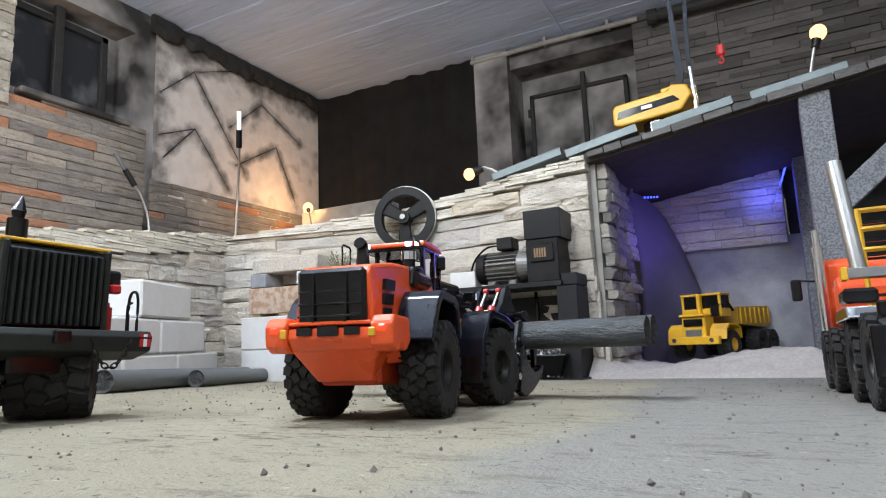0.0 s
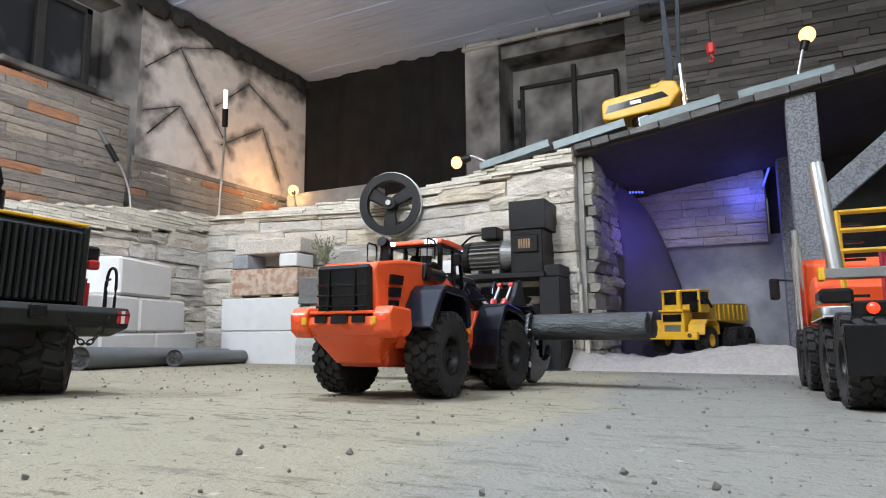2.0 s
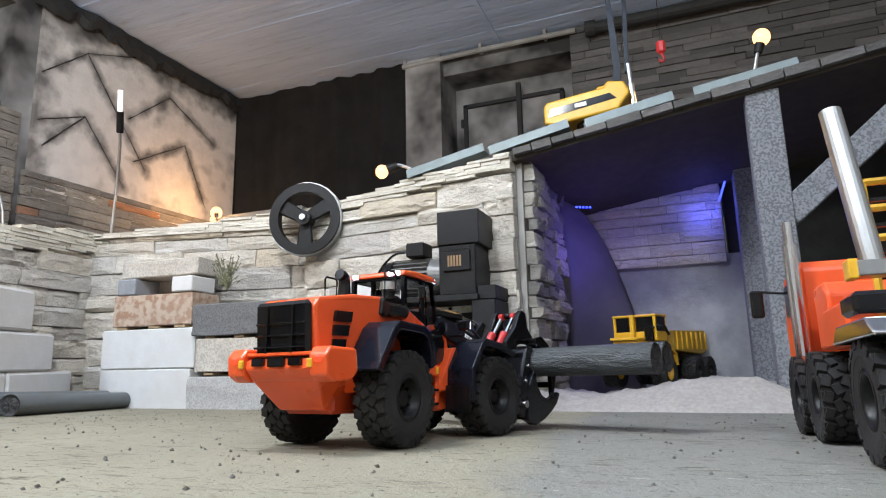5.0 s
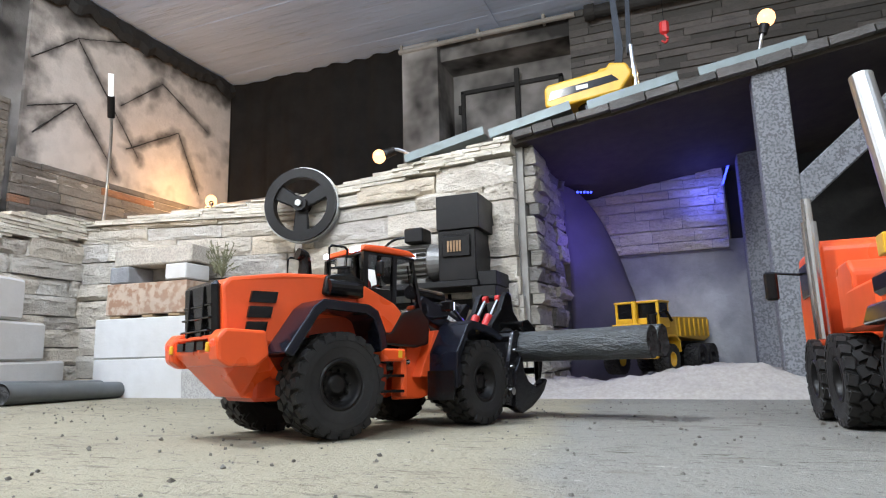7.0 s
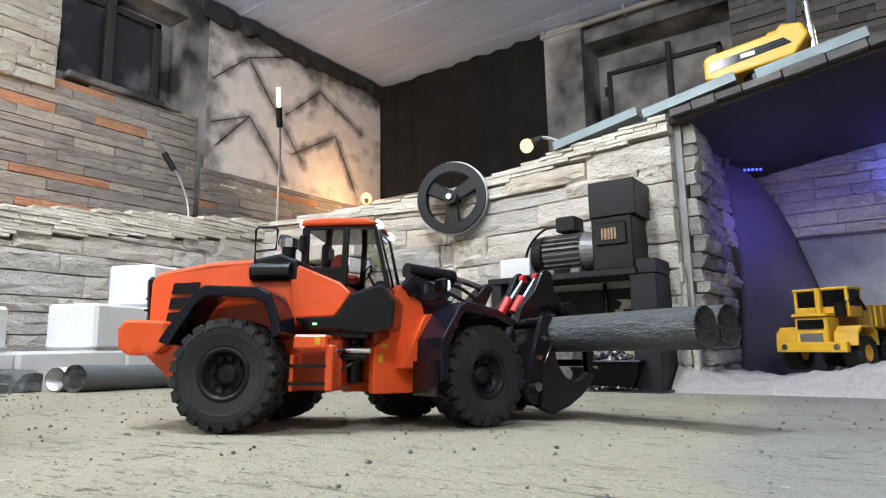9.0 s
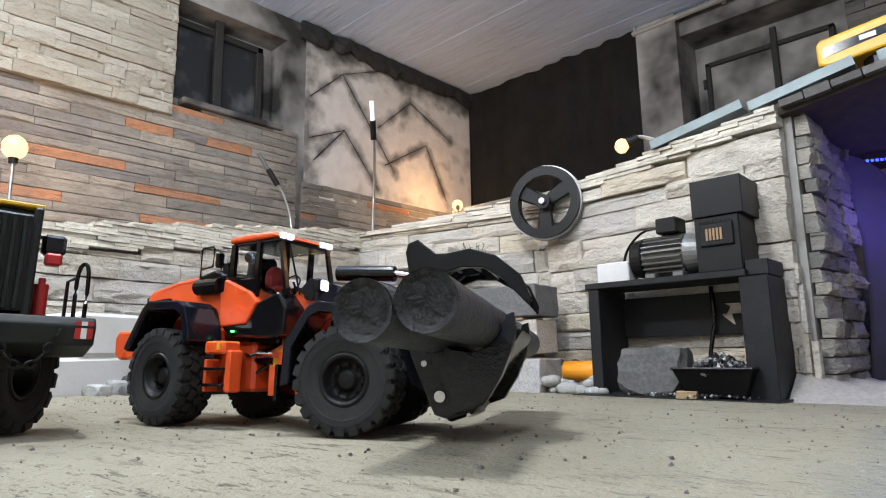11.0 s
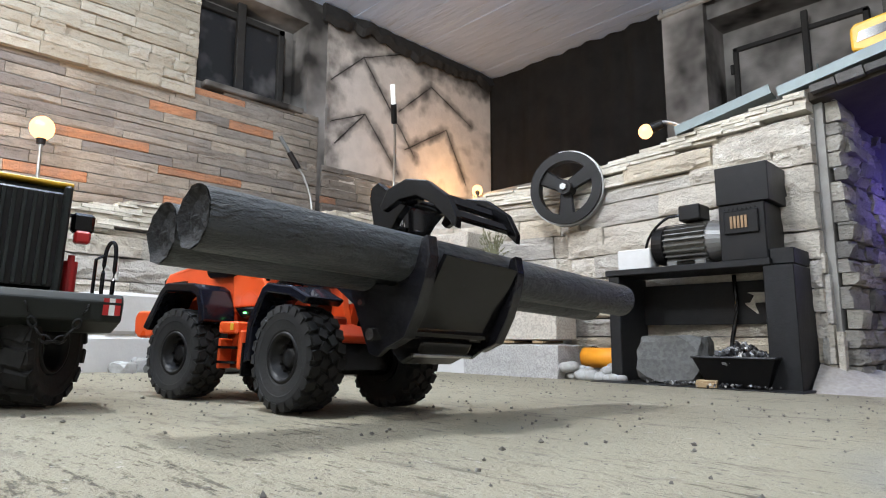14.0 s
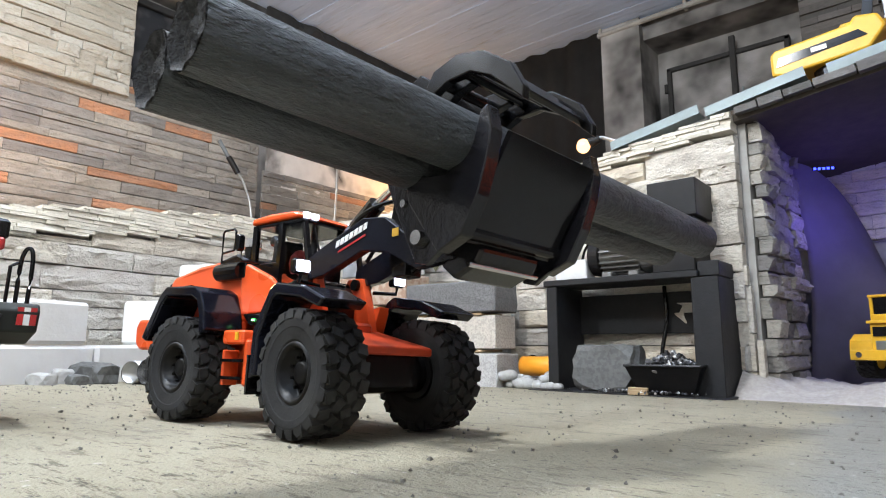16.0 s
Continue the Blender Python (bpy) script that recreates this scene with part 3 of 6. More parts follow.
def roof_mesh(bm):
    n = 24
    top, low = [], []
    for i in range(n + 1):
        x = -0.50 + (1.68 + 0.50) * i / n
        top.append([bm.verts.new((x, y, roof_z(x, y))) for y in (2.2, 3.3)])
        low.append([bm.verts.new((x, y, roof_z(x, y) - 0.035)) for y in (2.2, 3.3)])
    for i in range(n):
        bm.faces.new((top[i][0], top[i + 1][0], top[i + 1][1], top[i][1]))
        bm.faces.new((low[i][0], low[i][1], low[i + 1][1], low[i + 1][0]))
        for k in (0, 1):
            bm.faces.new((top[i][k], low[i][k], low[i + 1][k], top[i + 1][k]))
    bm.faces.new((top[0][0], top[0][1], low[0][1], low[0][0]))
    bm.faces.new((top[n][0], top[n][1], low[n][1], low[n][0]))
    bmesh.ops.recalc_face_normals(bm, faces=bm.faces[:])


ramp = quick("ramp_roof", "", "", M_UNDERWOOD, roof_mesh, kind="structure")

# zinc channel sections along the ramp's edge
def rail(x0, z0, x1, z1, label="bent zinc edge channel lying along the ramp"):
    d = math.hypot(x1 - x0, z1 - z0)
    def build(bm):
        prism(bm, [(-0.05, 0.0), (-0.05, 0.004), (0.0, 0.004), (0.0, 0.028), (0.004, 0.028), (0.004, 0.0)], 0, d, Matrix.Rotation(-math.pi / 2, 4, "Z"))
    return quick("edge_channel", label, "metal channel", M_ZINC, build, pose(x0, 2.195, z0, 0, -math.degrees(math.atan2(z1 - z0, x1 - x0)), 0), group="edge channels")


rail(-0.84, 0.745, -0.565, 0.80)
rail(-0.547, 0.785, -0.29, 0.835)
rail(-0.239, 0.825, 0.017, 0.868)
rail(0.072, 0.868, 0.341, 0.905)

def post(x, y, w, d, h0, h1, mat, label):
    return quick("post", label, "post", mat, lambda bm: box(bm, (x, y, (h0 + h1) / 2), (w, d, h1 - h0), None, 0.003))


post(0.243, 2.235, 0.085, 0.06, -0.02, 0.86, M_POST, "square pillar coated in speckled grey render holding the ramp")
post(0.25, 2.80, 0.10, 0.08, -0.05, 0.80, M_POST, "short speckled grey pillar at the tunnel back")
def brace_mesh(bm):
    a, b = Vector((0.27, 2.235, 0.50)), Vector((0.82, 2.235, 0.98))
    d = (b - a)
    m = Matrix.Translation((a + b) / 2) @ Matrix.Rotation(-math.atan2(d.z, d.x), 4, "Y")
    box(bm, (0, 0, 0), (d.length, 0.05, 0.07), m, 0.003)
quick("brace", "speckled grey diagonal brace under the ramp", "brace", M_POST, brace_mesh)
post(0.95, 2.235, 0.085, 0.06, -0.02, 0.95, M_POST, "square pillar coated in speckled grey render holding the ramp")

# tunnel back wall
wall("wall_tunnel_back", M_CONCRETE, [((-0.12, 2.93, 0.20), (0.70, 0.10, 0.62))])
tunnel_panel = quick("tunnel_panel", "", "", M_CONCRETE, lambda bm: box(bm, (-0.13, 2.885, 0.62), (0.58, 0.03, 0.30)), kind="structure")
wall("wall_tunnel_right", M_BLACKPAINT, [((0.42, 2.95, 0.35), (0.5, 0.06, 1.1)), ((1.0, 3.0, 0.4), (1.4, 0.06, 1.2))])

def drape_mesh(bm):
    """A stiff dark sheet curving out of the tunnel wall."""
    n = 16
    rows = []
    for i in range(n + 1):
        s = i / n
        y = 2.61 + 0.24 * s
        zt = 0.72 - 0.40 * s ** 2.2
        rows.append([bm.verts.new((-0.418 + 0.222 * s + 0.03 * math.sin(3 * u), y, -0.05 + (zt + 0.05) * u)) for u in (0, 0.2, 0.4, 0.6, 0.8, 1)])
    for a, b in zip(rows, rows[1:]):
        for k in range(5):
            bm.faces.new((a[k], b[k], b[k + 1], a[k + 1]))
    bmesh.ops.solidify(bm, geom=bm.faces[:], thickness=0.006)
# violet in the base colour stands for LED light falling on the sheet
M_DRAPE = plain("violet_lit_sheet", (0.18, 0.165, 0.23), 0.7, 0, 0.2, 8)
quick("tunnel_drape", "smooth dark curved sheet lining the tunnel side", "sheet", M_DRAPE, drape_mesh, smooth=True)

def sand_mesh(bm):
    n = 60
    bmesh.ops.create_grid(bm, x_segments=n, y_segments=n, size=0.5)
    for v in bm.verts:
        u, w = v.co.x + 0.5, v.co.y + 0.5
        x, y = -0.50 + 0.95 * u, 2.08 + 0.80 * w
        e = min(1, w / 0.16) ** 0.8
        h = -0.006 * (1 - e) + 0.095 * e * (0.6 + 0.25 * math.sin(x * 9 + 1) + 0.3 * noise.noise(Vector((x * 7, y * 7, 3)))) + 0.012 * noise.noise(Vector((x * 30, y * 30, 1))) * e
        h *= min(1, (1 - u) / 0.12 + 0.05)
        v.co = Vector((x, y, G_SLOPE * (y - Y0) + max(h, -0.008)))
quick("sand_heap", "low heap of pale sand spilling out of the tunnel", "sand", M_SAND, sand_mesh, smooth=True, kind="stuff")

# blue light strips in the tunnel
M_BLUE = Mat("blue_led", (0.02, 0.02, 0.10), 0.4)
M_BLUE.b.inputs["Emission Color"].default_value = (0.035, 0.055, 1.0, 1)
M_BLUE.b.inputs["Emission Strength"].default_value = 5.0
M_BLUE = M_BLUE.m
def led(name, a, b, n):
    strip = empty(name, Matrix.Translation(a), "lit blue LED strip with single diodes", "light strip", "LED strips")
    run = Vector(b) - Vector(a)
    bm = bmesh.new()
    tube(bm, [Vector((0, 0.006, 0)), run + Vector((0, 0.006, 0))], 0.005, 6)
    part("tape", bm, M_BLACKMETAL, strip)
    for i in range(n):
        bm = bmesh.new()
        box(bm, run * ((i + 0.5) / n), (0.007, 0.006, 0.007))
        part("diode", bm, M_BLUE, strip, "blue glowing diode")
led("led_strip", (0.135, 2.855, 0.663), (0.183, 2.855, 0.797), 16)
led("led_strip", (-0.20, 2.86, 0.735), (0.12, 2.86, 0.785), 7)
led("led_strip", (-0.355, 2.63, 0.69), (-0.30, 2.68, 0.695), 5)
lamp("blue_light", "POINT", pose(0.10, 2.78, 0.66), 0.8, (0.10, 0.12, 1.0), 0.05)
lamp("blue_light", "POINT", pose(-0.25, 2.54, 0.50), 1.3, (0.16, 0.10, 1.0), 0.05)

# ---- courses of stone ----
lay(low_left, "stone", ROUGH, M_WHITESTONE, LEFT_END, KINK, 0.0, lambda s: 0.36 + 0.13 * s, (0.045, 0.10), (0.12, 0.38), 0.035, 0.008, 1)
lay(low_left, "slate_strip", FLAT, M_SLATE, LEFT_END, KINK, 0.36, lambda s: 0.44 + 0.135 * s, (0.009, 0.013), (0.05, 0.13), 0.045, 0.005, 2, 0.0012, lambda s: 0.365 + 0.13 * s)
lay(low_mid, "stone", ROUGH, M_WHITESTONE, KINK, STEP, 0.0, lambda s: 0.64, (0.045, 0.105), (0.12, 0.40), 0.035, 0.008, 3)
lay(low_mid, "slate_strip", FLAT, M_SLATE, KINK, STEP, 0.64, lambda s: 0.655 + 0.06 * s, (0.009, 0.013), (0.05, 0.13), 0.05, 0.005, 4, 0.0012)
lay(low_right, "stone", ROUGH, M_WHITESTONE, (-1.29, 2.30), CORNER, -0.02, lambda s: 0.665 + 0.07 * s, (0.045, 0.10), (0.11, 0.36), 0.035, 0.009, 5)
lay(low_right, "slate_strip", FLAT, M_SLATE, (-1.29, 2.30), CORNER, 0.668, lambda s: 0.700 + 0.100 * s, (0.009, 0.013), (0.04, 0.11), 0.05, 0.006, 6, 0.0012, lambda s: 0.675 + 0.07 * s)
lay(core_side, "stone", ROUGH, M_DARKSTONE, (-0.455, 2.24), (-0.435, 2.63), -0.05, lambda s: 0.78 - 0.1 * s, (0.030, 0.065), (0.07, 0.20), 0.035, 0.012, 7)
# stacked slab edges at the wall's corner
edge = quick("trim_corner", "", "", M_PLASTER, lambda bm: box(bm, (-0.48, 2.245, 0.36), (0.05, 0.03, 0.80)), kind="structure")
for k in range(3):
    lay(edge, "slab_edge", FLAT, M_WHITESTONE, (-0.505 + 0.022 * k, 2.232 - 0.006 * k), (-0.487 + 0.022 * k, 2.232 - 0.006 * k), -0.03, lambda s: 0.775, (0.05, 0.13), (0.03, 0.04), 0.03, 0.006, 11 + k, 0.003)
lay(tunnel_panel, "stone", ROUGH, M_WHITESTONE, (-0.42, 2.868), (0.155, 2.868), 0.475, lambda s: 0.715 + 0.12 * s, (0.03, 0.05), (0.08, 0.2), 0.02, 0.004, 8)

west_strips = quick("wall_cladding_west", "", "", M_BLACKPAINT, lambda bm: [box(bm, (XL + 0.004, 0.43, 0.88), (0.008, 4.0, 1.1)), box(bm, (XL + 0.004, 3.3, 0.8), (0.008, 1.6, 0.8))], kind="structure")
lay(west_strips, "strip", ROUGH, M_PLANK, (XL + 0.01, -0.6), (XL + 0.01, 2.43), 0.50, lambda s: 1.43 if s < 2.2 else 1.5, (0.035, 0.06), (0.18, 0.55), 0.022, 0.006, 21, 0.0025)
lay(west_strips, "strip", ROUGH, M_PLANK, (XL + 0.01, 2.47), (XL + 0.01, 4.10), 0.60, lambda s: 1.2, (0.035, 0.06), (0.16, 0.45), 0.022, 0.006, 22, 0.0025)
pale = quick("wall_cladding_upper", "", "", M_PLASTER, lambda bm: box(bm, (XL + 0.02, 0.63, 1.85), (0.04, 1.98, 0.90)), kind="structure")
lay(pale, "stone", ROUGH, M_PANELSTONE, (XL + 0.04, -0.35), (XL + 0.04, 1.64), 1.395, lambda s: 2.275, (0.035, 0.065), (0.09, 0.28), 0.03, 0.010, 23, 0.002)
back_clad = quick("wall_cladding_back", "", "", M_BLACKPAINT, lambda bm: box(bm, (0.575, YB - 0.01, 1.75), (2.24, 0.02, 1.05)), kind="structure")
lay(back_clad, "stone", FLAT, M_BACKSTONE, (-0.545, YB - 0.02), (1.69, YB - 0.02), 1.28, lambda s: 2.275, (0.03, 0.05), (0.14, 0.42), 0.025, 0.010, 24, 0.003)

# thin slates along the ramp's front edge
rng_ = random.Random(31)
x_ = -0.47
edge_sets = []
for me_ in FLAT:
    c_ = me_.copy()
    c_.materials.append(M_BACKSTONE)
    edge_sets.append(c_)
while x_ < 1.2:
    w_ = rng_.uniform(0.06, 0.13)
    ob_ = new("edge_slate", rng_.choice(edge_sets))
    ob_.parent = ramp
    ob_.matrix_basis = Matrix.Translation((x_ + w_ / 2, 2.196, roof_z(x_ + w_ / 2) - 0.012)) @ pose(0, 0, 0, 0, -8.1 + rng_.uniform(-1, 1), 0) @ Matrix.Diagonal((w_ - 0.003, 0.04, rng_.uniform(0.018, 0.028), 1))
    x_ += w_

# ---- things in the yard ----
M_ORANGE = plain("orange_enamel", (0.80, 0.10, 0.022), 0.28, 0, 0.10, 30, 0, (0.55, 0.075, 0.02))
M_YELLOW = plain("yellow_enamel", (0.68, 0.38, 0.02), 0.4, 0, 0.15, 30, 0, (0.42, 0.25, 0.04))
M_BLACK = plain("satin_black_plastic", (0.006, 0.006, 0.007), 0.13, 0, 0.25, 40, 0, (0.012, 0.012, 0.012), 0.4)
M_NAVY = plain("dark_slate_paint", (0.008, 0.009, 0.015), 0.10, 0, 0.2, 40, 0, (0.014, 0.014, 0.018), 0.45)
M_RUBBER = plain("dusty_tyre_rubber", (0.017, 0.017, 0.0175), 0.72, 0, 0.3, 60, 0.0006, (0.055, 0.053, 0.050), 0.35)
M_CHROME = plain("chrome", (0.75, 0.75, 0.76), 0.12, 1.0, 0.05, 20)
M_STEEL = plain("galvanised_steel", (0.45, 0.46, 0.46), 0.35, 1.0, 0.15, 40)
M_LOG = Mat("grey_painted_log", (0.042, 0.047, 0.050), 0.5, 0, 0.45)
M_LOG.mix(M_LOG.ramp(M_LOG.noise(50, 5, 0.7, (1, 0.12, 1)), 0.52, 0.74), (0.105, 0.112, 0.118), 0.75)
M_LOG.bump(M_LOG.noise(60, 5, 0.7, (1, 0.45, 1)), 0.008)
M_LOG.bump(M_LOG.noise(120, 4, 0.7, (1, 0.2, 1)), 0.003)
M_LOG = M_LOG.m
M_LOGEND = plain("rough_log_end", (0.05, 0.05, 0.053), 0.95, 0, 0.6, 160, 0.006, (0.20, 0.20, 0.20))
M_PLASTICGREY = plain("grey_plastic_pipe", (0.10, 0.115, 0.125), 0.45, 0, 0.15, 20, 0, (0.16, 0.17, 0.18))
M_RED = plain("red_plastic", (0.42, 0.018, 0.018), 0.35, 0, 0.1, 30)
M_WHITE = plain("white_paint", (0.75, 0.75, 0.74), 0.5, 0, 0.06, 30)
M_ORANGEPIPE = plain("orange_pipe", (0.85, 0.33, 0.02), 0.5, 0, 0.1, 20)
M_DUMP = plain("dark_green_grey_paint", (0.020, 0.023, 0.022), 0.45, 0, 0.25, 40, 0, (0.020, 0.019, 0.017), 0.2)
M_WOOD = plain("rough_timber", (0.36, 0.26, 0.15), 0.85, 0, 0.3, 40, 0.001)
M_BULB = Mat("warm_bulb", (0.04, 0.03, 0.02), 0.3)
M_BULB.b.inputs["Emission Color"].default_value = (1.0, 0.50, 0.20, 1)
M_BULB.b.inputs["Emission Strength"].default_value = 3.2
M_BULB = M_BULB.m
M_COOL = glow("white_work_light", (0.72, 0.76, 1.0), 3.0)
M_TAIL = Mat("red_tail_light", (0.45, 0.02, 0.01), 0.3)
M_TAIL.b.inputs["Emission Color"].default_value = (1.0, 0.05, 0.015, 1)
M_TAIL.b.inputs["Emission Strength"].default_value = 1.6
M_TAIL = M_TAIL.m
M_LEDTUBE = glow("white_led_tube", (0.9, 1.0, 1.0), 0.7)
M_GLASS = Mat("clear_cab_glass", (1, 1, 1), 0.03)
M_GLASS.b.inputs["Transmission Weight"].default_value = 1.0
M_GLASS.b.inputs["IOR"].default_value = 1.05
M_GLASS = M_GLASS.m


def block(x0, x1, y0, y1, z0, z1, mat, label, rot=0.0, bev=0.004, rough=0.0, name="block", lift=0.0):
    def build(bm):
        vs = box(bm, (0, 0, (z1 - z0) / 2), (x1 - x0, y1 - y0, z1 - z0), None, bev)
        if rough:
            bmesh.ops.subdivide_edges(bm, edges=bm.edges[:], cuts=3, use_grid_fill=True)
            lumpy(bm, bm.verts[:], rough, 25, x0 * 7 + z0 * 3)
    return quick(name, label, "block", mat, build, pose((x0 + x1) / 2, (y0 + y1) / 2, z0, 0, 0, rot), group="stacked blocks")


def pallet_slat(x, y, z, w, d):
    quick("slat", "thin timber spacer slat between the stacked blocks", "slat", M_WOOD, lambda bm: box(bm, (0, 0, 0.004), (w, d, 0.008), None, 0.001), pose(x, y, z), group="spacer slats")


# stacks against the middle wall
block(-1.985, -1.585, 2.02, 2.18, -0.01, 0.128, M_WHITEBLOCK, "large white foam building block at the foot of a stack", 2)
block(-1.985, -1.575, 2.02, 2.18, 0.13, 0.268, M_WHITEBLOCK, "large white foam building block on another block", 3)
for dx in (-0.13, 0.02, 0.14):
    pallet_slat(-1.78 + dx, 2.10, 0.270, 0.05, 0.14)
block(-1.955, -1.60, 2.03, 2.17, 0.280, 0.392, M_RUSTSTONE, "rust stained sawn stone block on a stack", 2, 0.003, 0.003)
block(-1.95, -1.865, 2.03, 2.15, 0.395, 0.455, M_CONCRETE, "small grey concrete block on the rusty stone", 2)
block(-1.69, -1.60, 2.03, 2.15, 0.395, 0.45, M_WHITEBLOCK, "small white block on the rusty stone", 2)
block(-1.95, -1.60, 2.05, 2.17, 0.458, 0.52, M_GRANITE_PALE, "flat pale stone lintel bridging two small blocks", 2, 0.004, 0.004)
block(-1.58, -1.19, 2.02, 2.16, -0.01, 0.10, M_GRANITE, "rough split grey granite block on the floor", 3, 0.003, 0.005)
for dx in (-0.12, 0.0, 0.12):
    pallet_slat(-1.385 + dx, 2.09, 0.105, 0.04, 0.12)
block(-1.56, -1.20, 2.03, 2.16, 0.116, 0.225, M_GRANITE_PALE, "pale sawn granite block on timber slats", 3, 0.003, 0.002)
for dx in (-0.12, 0.0, 0.12):
    pallet_slat(-1.385 + dx, 2.09, 0.226, 0.04, 0.12)
block(-1.575, -1.19, 2.02, 2.16, 0.236, 0.34, M_GRANITE_DARK, "dark rough granite block topping a stack", 2, 0.004, 0.005)


def left_block(s, z0, h, length, label, d=0.16):
    """White blocks along the left wall: s metres from the far end towards the near one."""
    a, b = Vector((-2.09, 1.93)), Vector((-1.86, 1.42))
    u = (b - a).normalized()
    n = Vector((u.y, -u.x))
    c = a + u * (s + length / 2) + n * (d / 2)
    yaw = math.degrees(math.atan2(u.y, u.x))
    ob = quick("block", label, "block", M_WHITEBLOCK, lambda bm: box(bm, (0, 0, h / 2), (length, d, h), None, 0.008), pose(c.x, c.y, z0, 0, 0, yaw), group="stacked blocks")
    return ob


for s in (-0.10, 0.265, 0.63, 0.995):
    left_block(s, 0.0, 0.128, 0.36, "white foam building block in the lowest row by the wall")
left_block(0.03, 0.130, 0.126, 0.36, "white foam building block in the second row by the wall")
left_block(0.395, 0.130, 0.126, 0.36, "white foam building block in the second row by the wall")
left_block(0.16, 0.260, 0.132, 0.37, "white foam building block on top of the row")
left_block(1.02, 0.130, 0.10, 0.17, "small white block on the lowest row")


def long_log(name, label, a, b, r, mat, ring=False, group=""):
    a, b = Vector(a), Vector(b)
    length = (b - a).length
    m = Matrix.Translation(a) @ (b - a).to_track_quat("Y", "Z").to_matrix().to_4x4()
    ob = empty(name, m, label, "log" if not ring else "pipe", group)
    bm = bmesh.new()
    if ring:
        n = 24
        rings = []
        for y, rr in ((0, r * 0.9), (0, r), (length, r), (length, r * 0.9)):
            rings.append([bm.verts.new((rr * math.cos(2 * math.pi * k / n), y, rr * math.sin(2 * math.pi * k / n))) for k in range(n)])
        for i in range(4):
            p, q = rings[i], rings[(i + 1) % 4]
            for k in range(n):
                bm.faces.new((p[k], p[(k + 1) % n], q[(k + 1) % n], q[k]))
        bmesh.ops.recalc_face_normals(bm, faces=bm.faces[:])
        part("tube", bm, mat, ob, "", True)
    else:
        n, rows = 28, 24
        rings = []
        for i in range(rows + 1):
            y = length * i / rows
            ring_ = []
            for k in range(n):
                an = 2 * math.pi * k / n
                rr = r * (1 + 0.025 * noise.noise(Vector((math.cos(an) * 2, y * 4, math.sin(an) * 2))) + 0.012 * noise.noise(Vector((math.cos(an) * 9, y * 10, math.sin(an) * 9))))
                ring_.append(bm.verts.new((rr * math.cos(an), y, rr * math.sin(an))))
            rings.append(ring_)
        for p, q in zip(rings, rings[1:]):
            for k in range(n):
                bm.faces.new((p[k], q[k], q[(k + 1) % n], p[(k + 1) % n]))
        bmesh.ops.recalc_face_normals(bm, faces=bm.faces[:])
        part("bark", bm, mat, ob, "", True)
        for y, s in ((-0.001, -1), (length + 0.001, 1)):
            bm = bmesh.new()
            n2, lay_ = 20, 4
            centre = bm.verts.new((0, y - s * 0.006, 0))
            prev = None
            for j in range(1, lay_ + 1):
                rr = r * 0.99 * j / lay_
                cur = [bm.verts.new((rr * math.cos(2 * math.pi * k / n2), y + s * (0.004 * noise.noise(Vector((k * 1.3, j * 2.1, r * 50))) - (0.006 if j < lay_ else 0.0)), rr * math.sin(2 * math.pi * k / n2))) for k in range(n2)]
                for k in range(n2):
                    if prev is None:
                        bm.faces.new((centre, cur[k], cur[(k + 1) % n2]))
                    else:
                        bm.faces.new((prev[k], cur[k], cur[(k + 1) % n2], prev[(k + 1) % n2]))
                prev = cur
            part("cut_end", bm, M_LOGEND, ob, "rough sawn end of the log")
    return ob


# pipes and logs lying on the floor before the white blocks
def gp(x, y, h):
    p = FM @ Vector((x, y, h))
    return (p.x, p.y, p.z)


long_log("ground_log", "smooth dark grey log lying on the floor by white blocks", gp(-2.03, 2.19, 0.03), gp(-1.50, 1.07, 0.03), 0.03, M_PLASTICGREY)
long_log("ground_log", "smooth dark grey log lying on the floor by white blocks", gp(-1.98, 2.28, 0.027), gp(-1.60, 1.45, 0.027), 0.027, M_PLASTICGREY)
long_log("steel_pipe", "open galvanised steel pipe lying on the floor", gp(-1.955, 1.90, 0.027), gp(-1.555, 1.055, 0.027), 0.027, M_STEEL, True)

# flywheel on the wall
fly = empty("flywheel", pose(-1.252, 2.205, 0.650, 90, 0, 14), "black cast iron flywheel with three spokes fixed on the wall", "wheel")
def ring_mesh(bm, r0, r1, h0, h1, n=48):
    rs = []
    for r, z in ((r0, h0), (r1, h0), (r1, h1), (r0, h1)):
        rs.append([bm.verts.new((r * math.cos(2 * math.pi * k / n), r * math.sin(2 * math.pi * k / n), z)) for k in range(n)])
    for i in range(4):
        p, q = rs[i], rs[(i + 1) % 4]
        for k in range(n):
            bm.faces.new((p[k], p[(k + 1) % n], q[(k + 1) % n], q[k]))
    bmesh.ops.recalc_face_normals(bm, faces=bm.faces[:])
bm_ = bmesh.new()
ring_mesh(bm_, 0.098, 0.131, -0.018, 0.018)
part("rim", bm_, M_BLACKMETAL, fly)
bm_ = bmesh.new()
ring_mesh(bm_, 0.131, 0.136, -0.024, 0.006)
part("rim_edge", bm_, M_STEEL, fly, "bright worn rim edge")
for k in range(3):
    a = math.radians(90 + 120 * k + 180)
    bm_ = bmesh.new()
    m_ = Matrix.Rotation(a, 4, "Z")
    vs_ = box(bm_, (0.06, 0, 0), (0.085, 0.044, 0.016), None, 0.004)
    for v in bm_.verts:
        if v.co.x > 0.07:
            v.co.y *= 1.35
    bmesh.ops.transform(bm_, matrix=m_, verts=bm_.verts[:])
    part("spoke", bm_, M_BLACKMETAL, fly)
bm_ = bmesh.new()
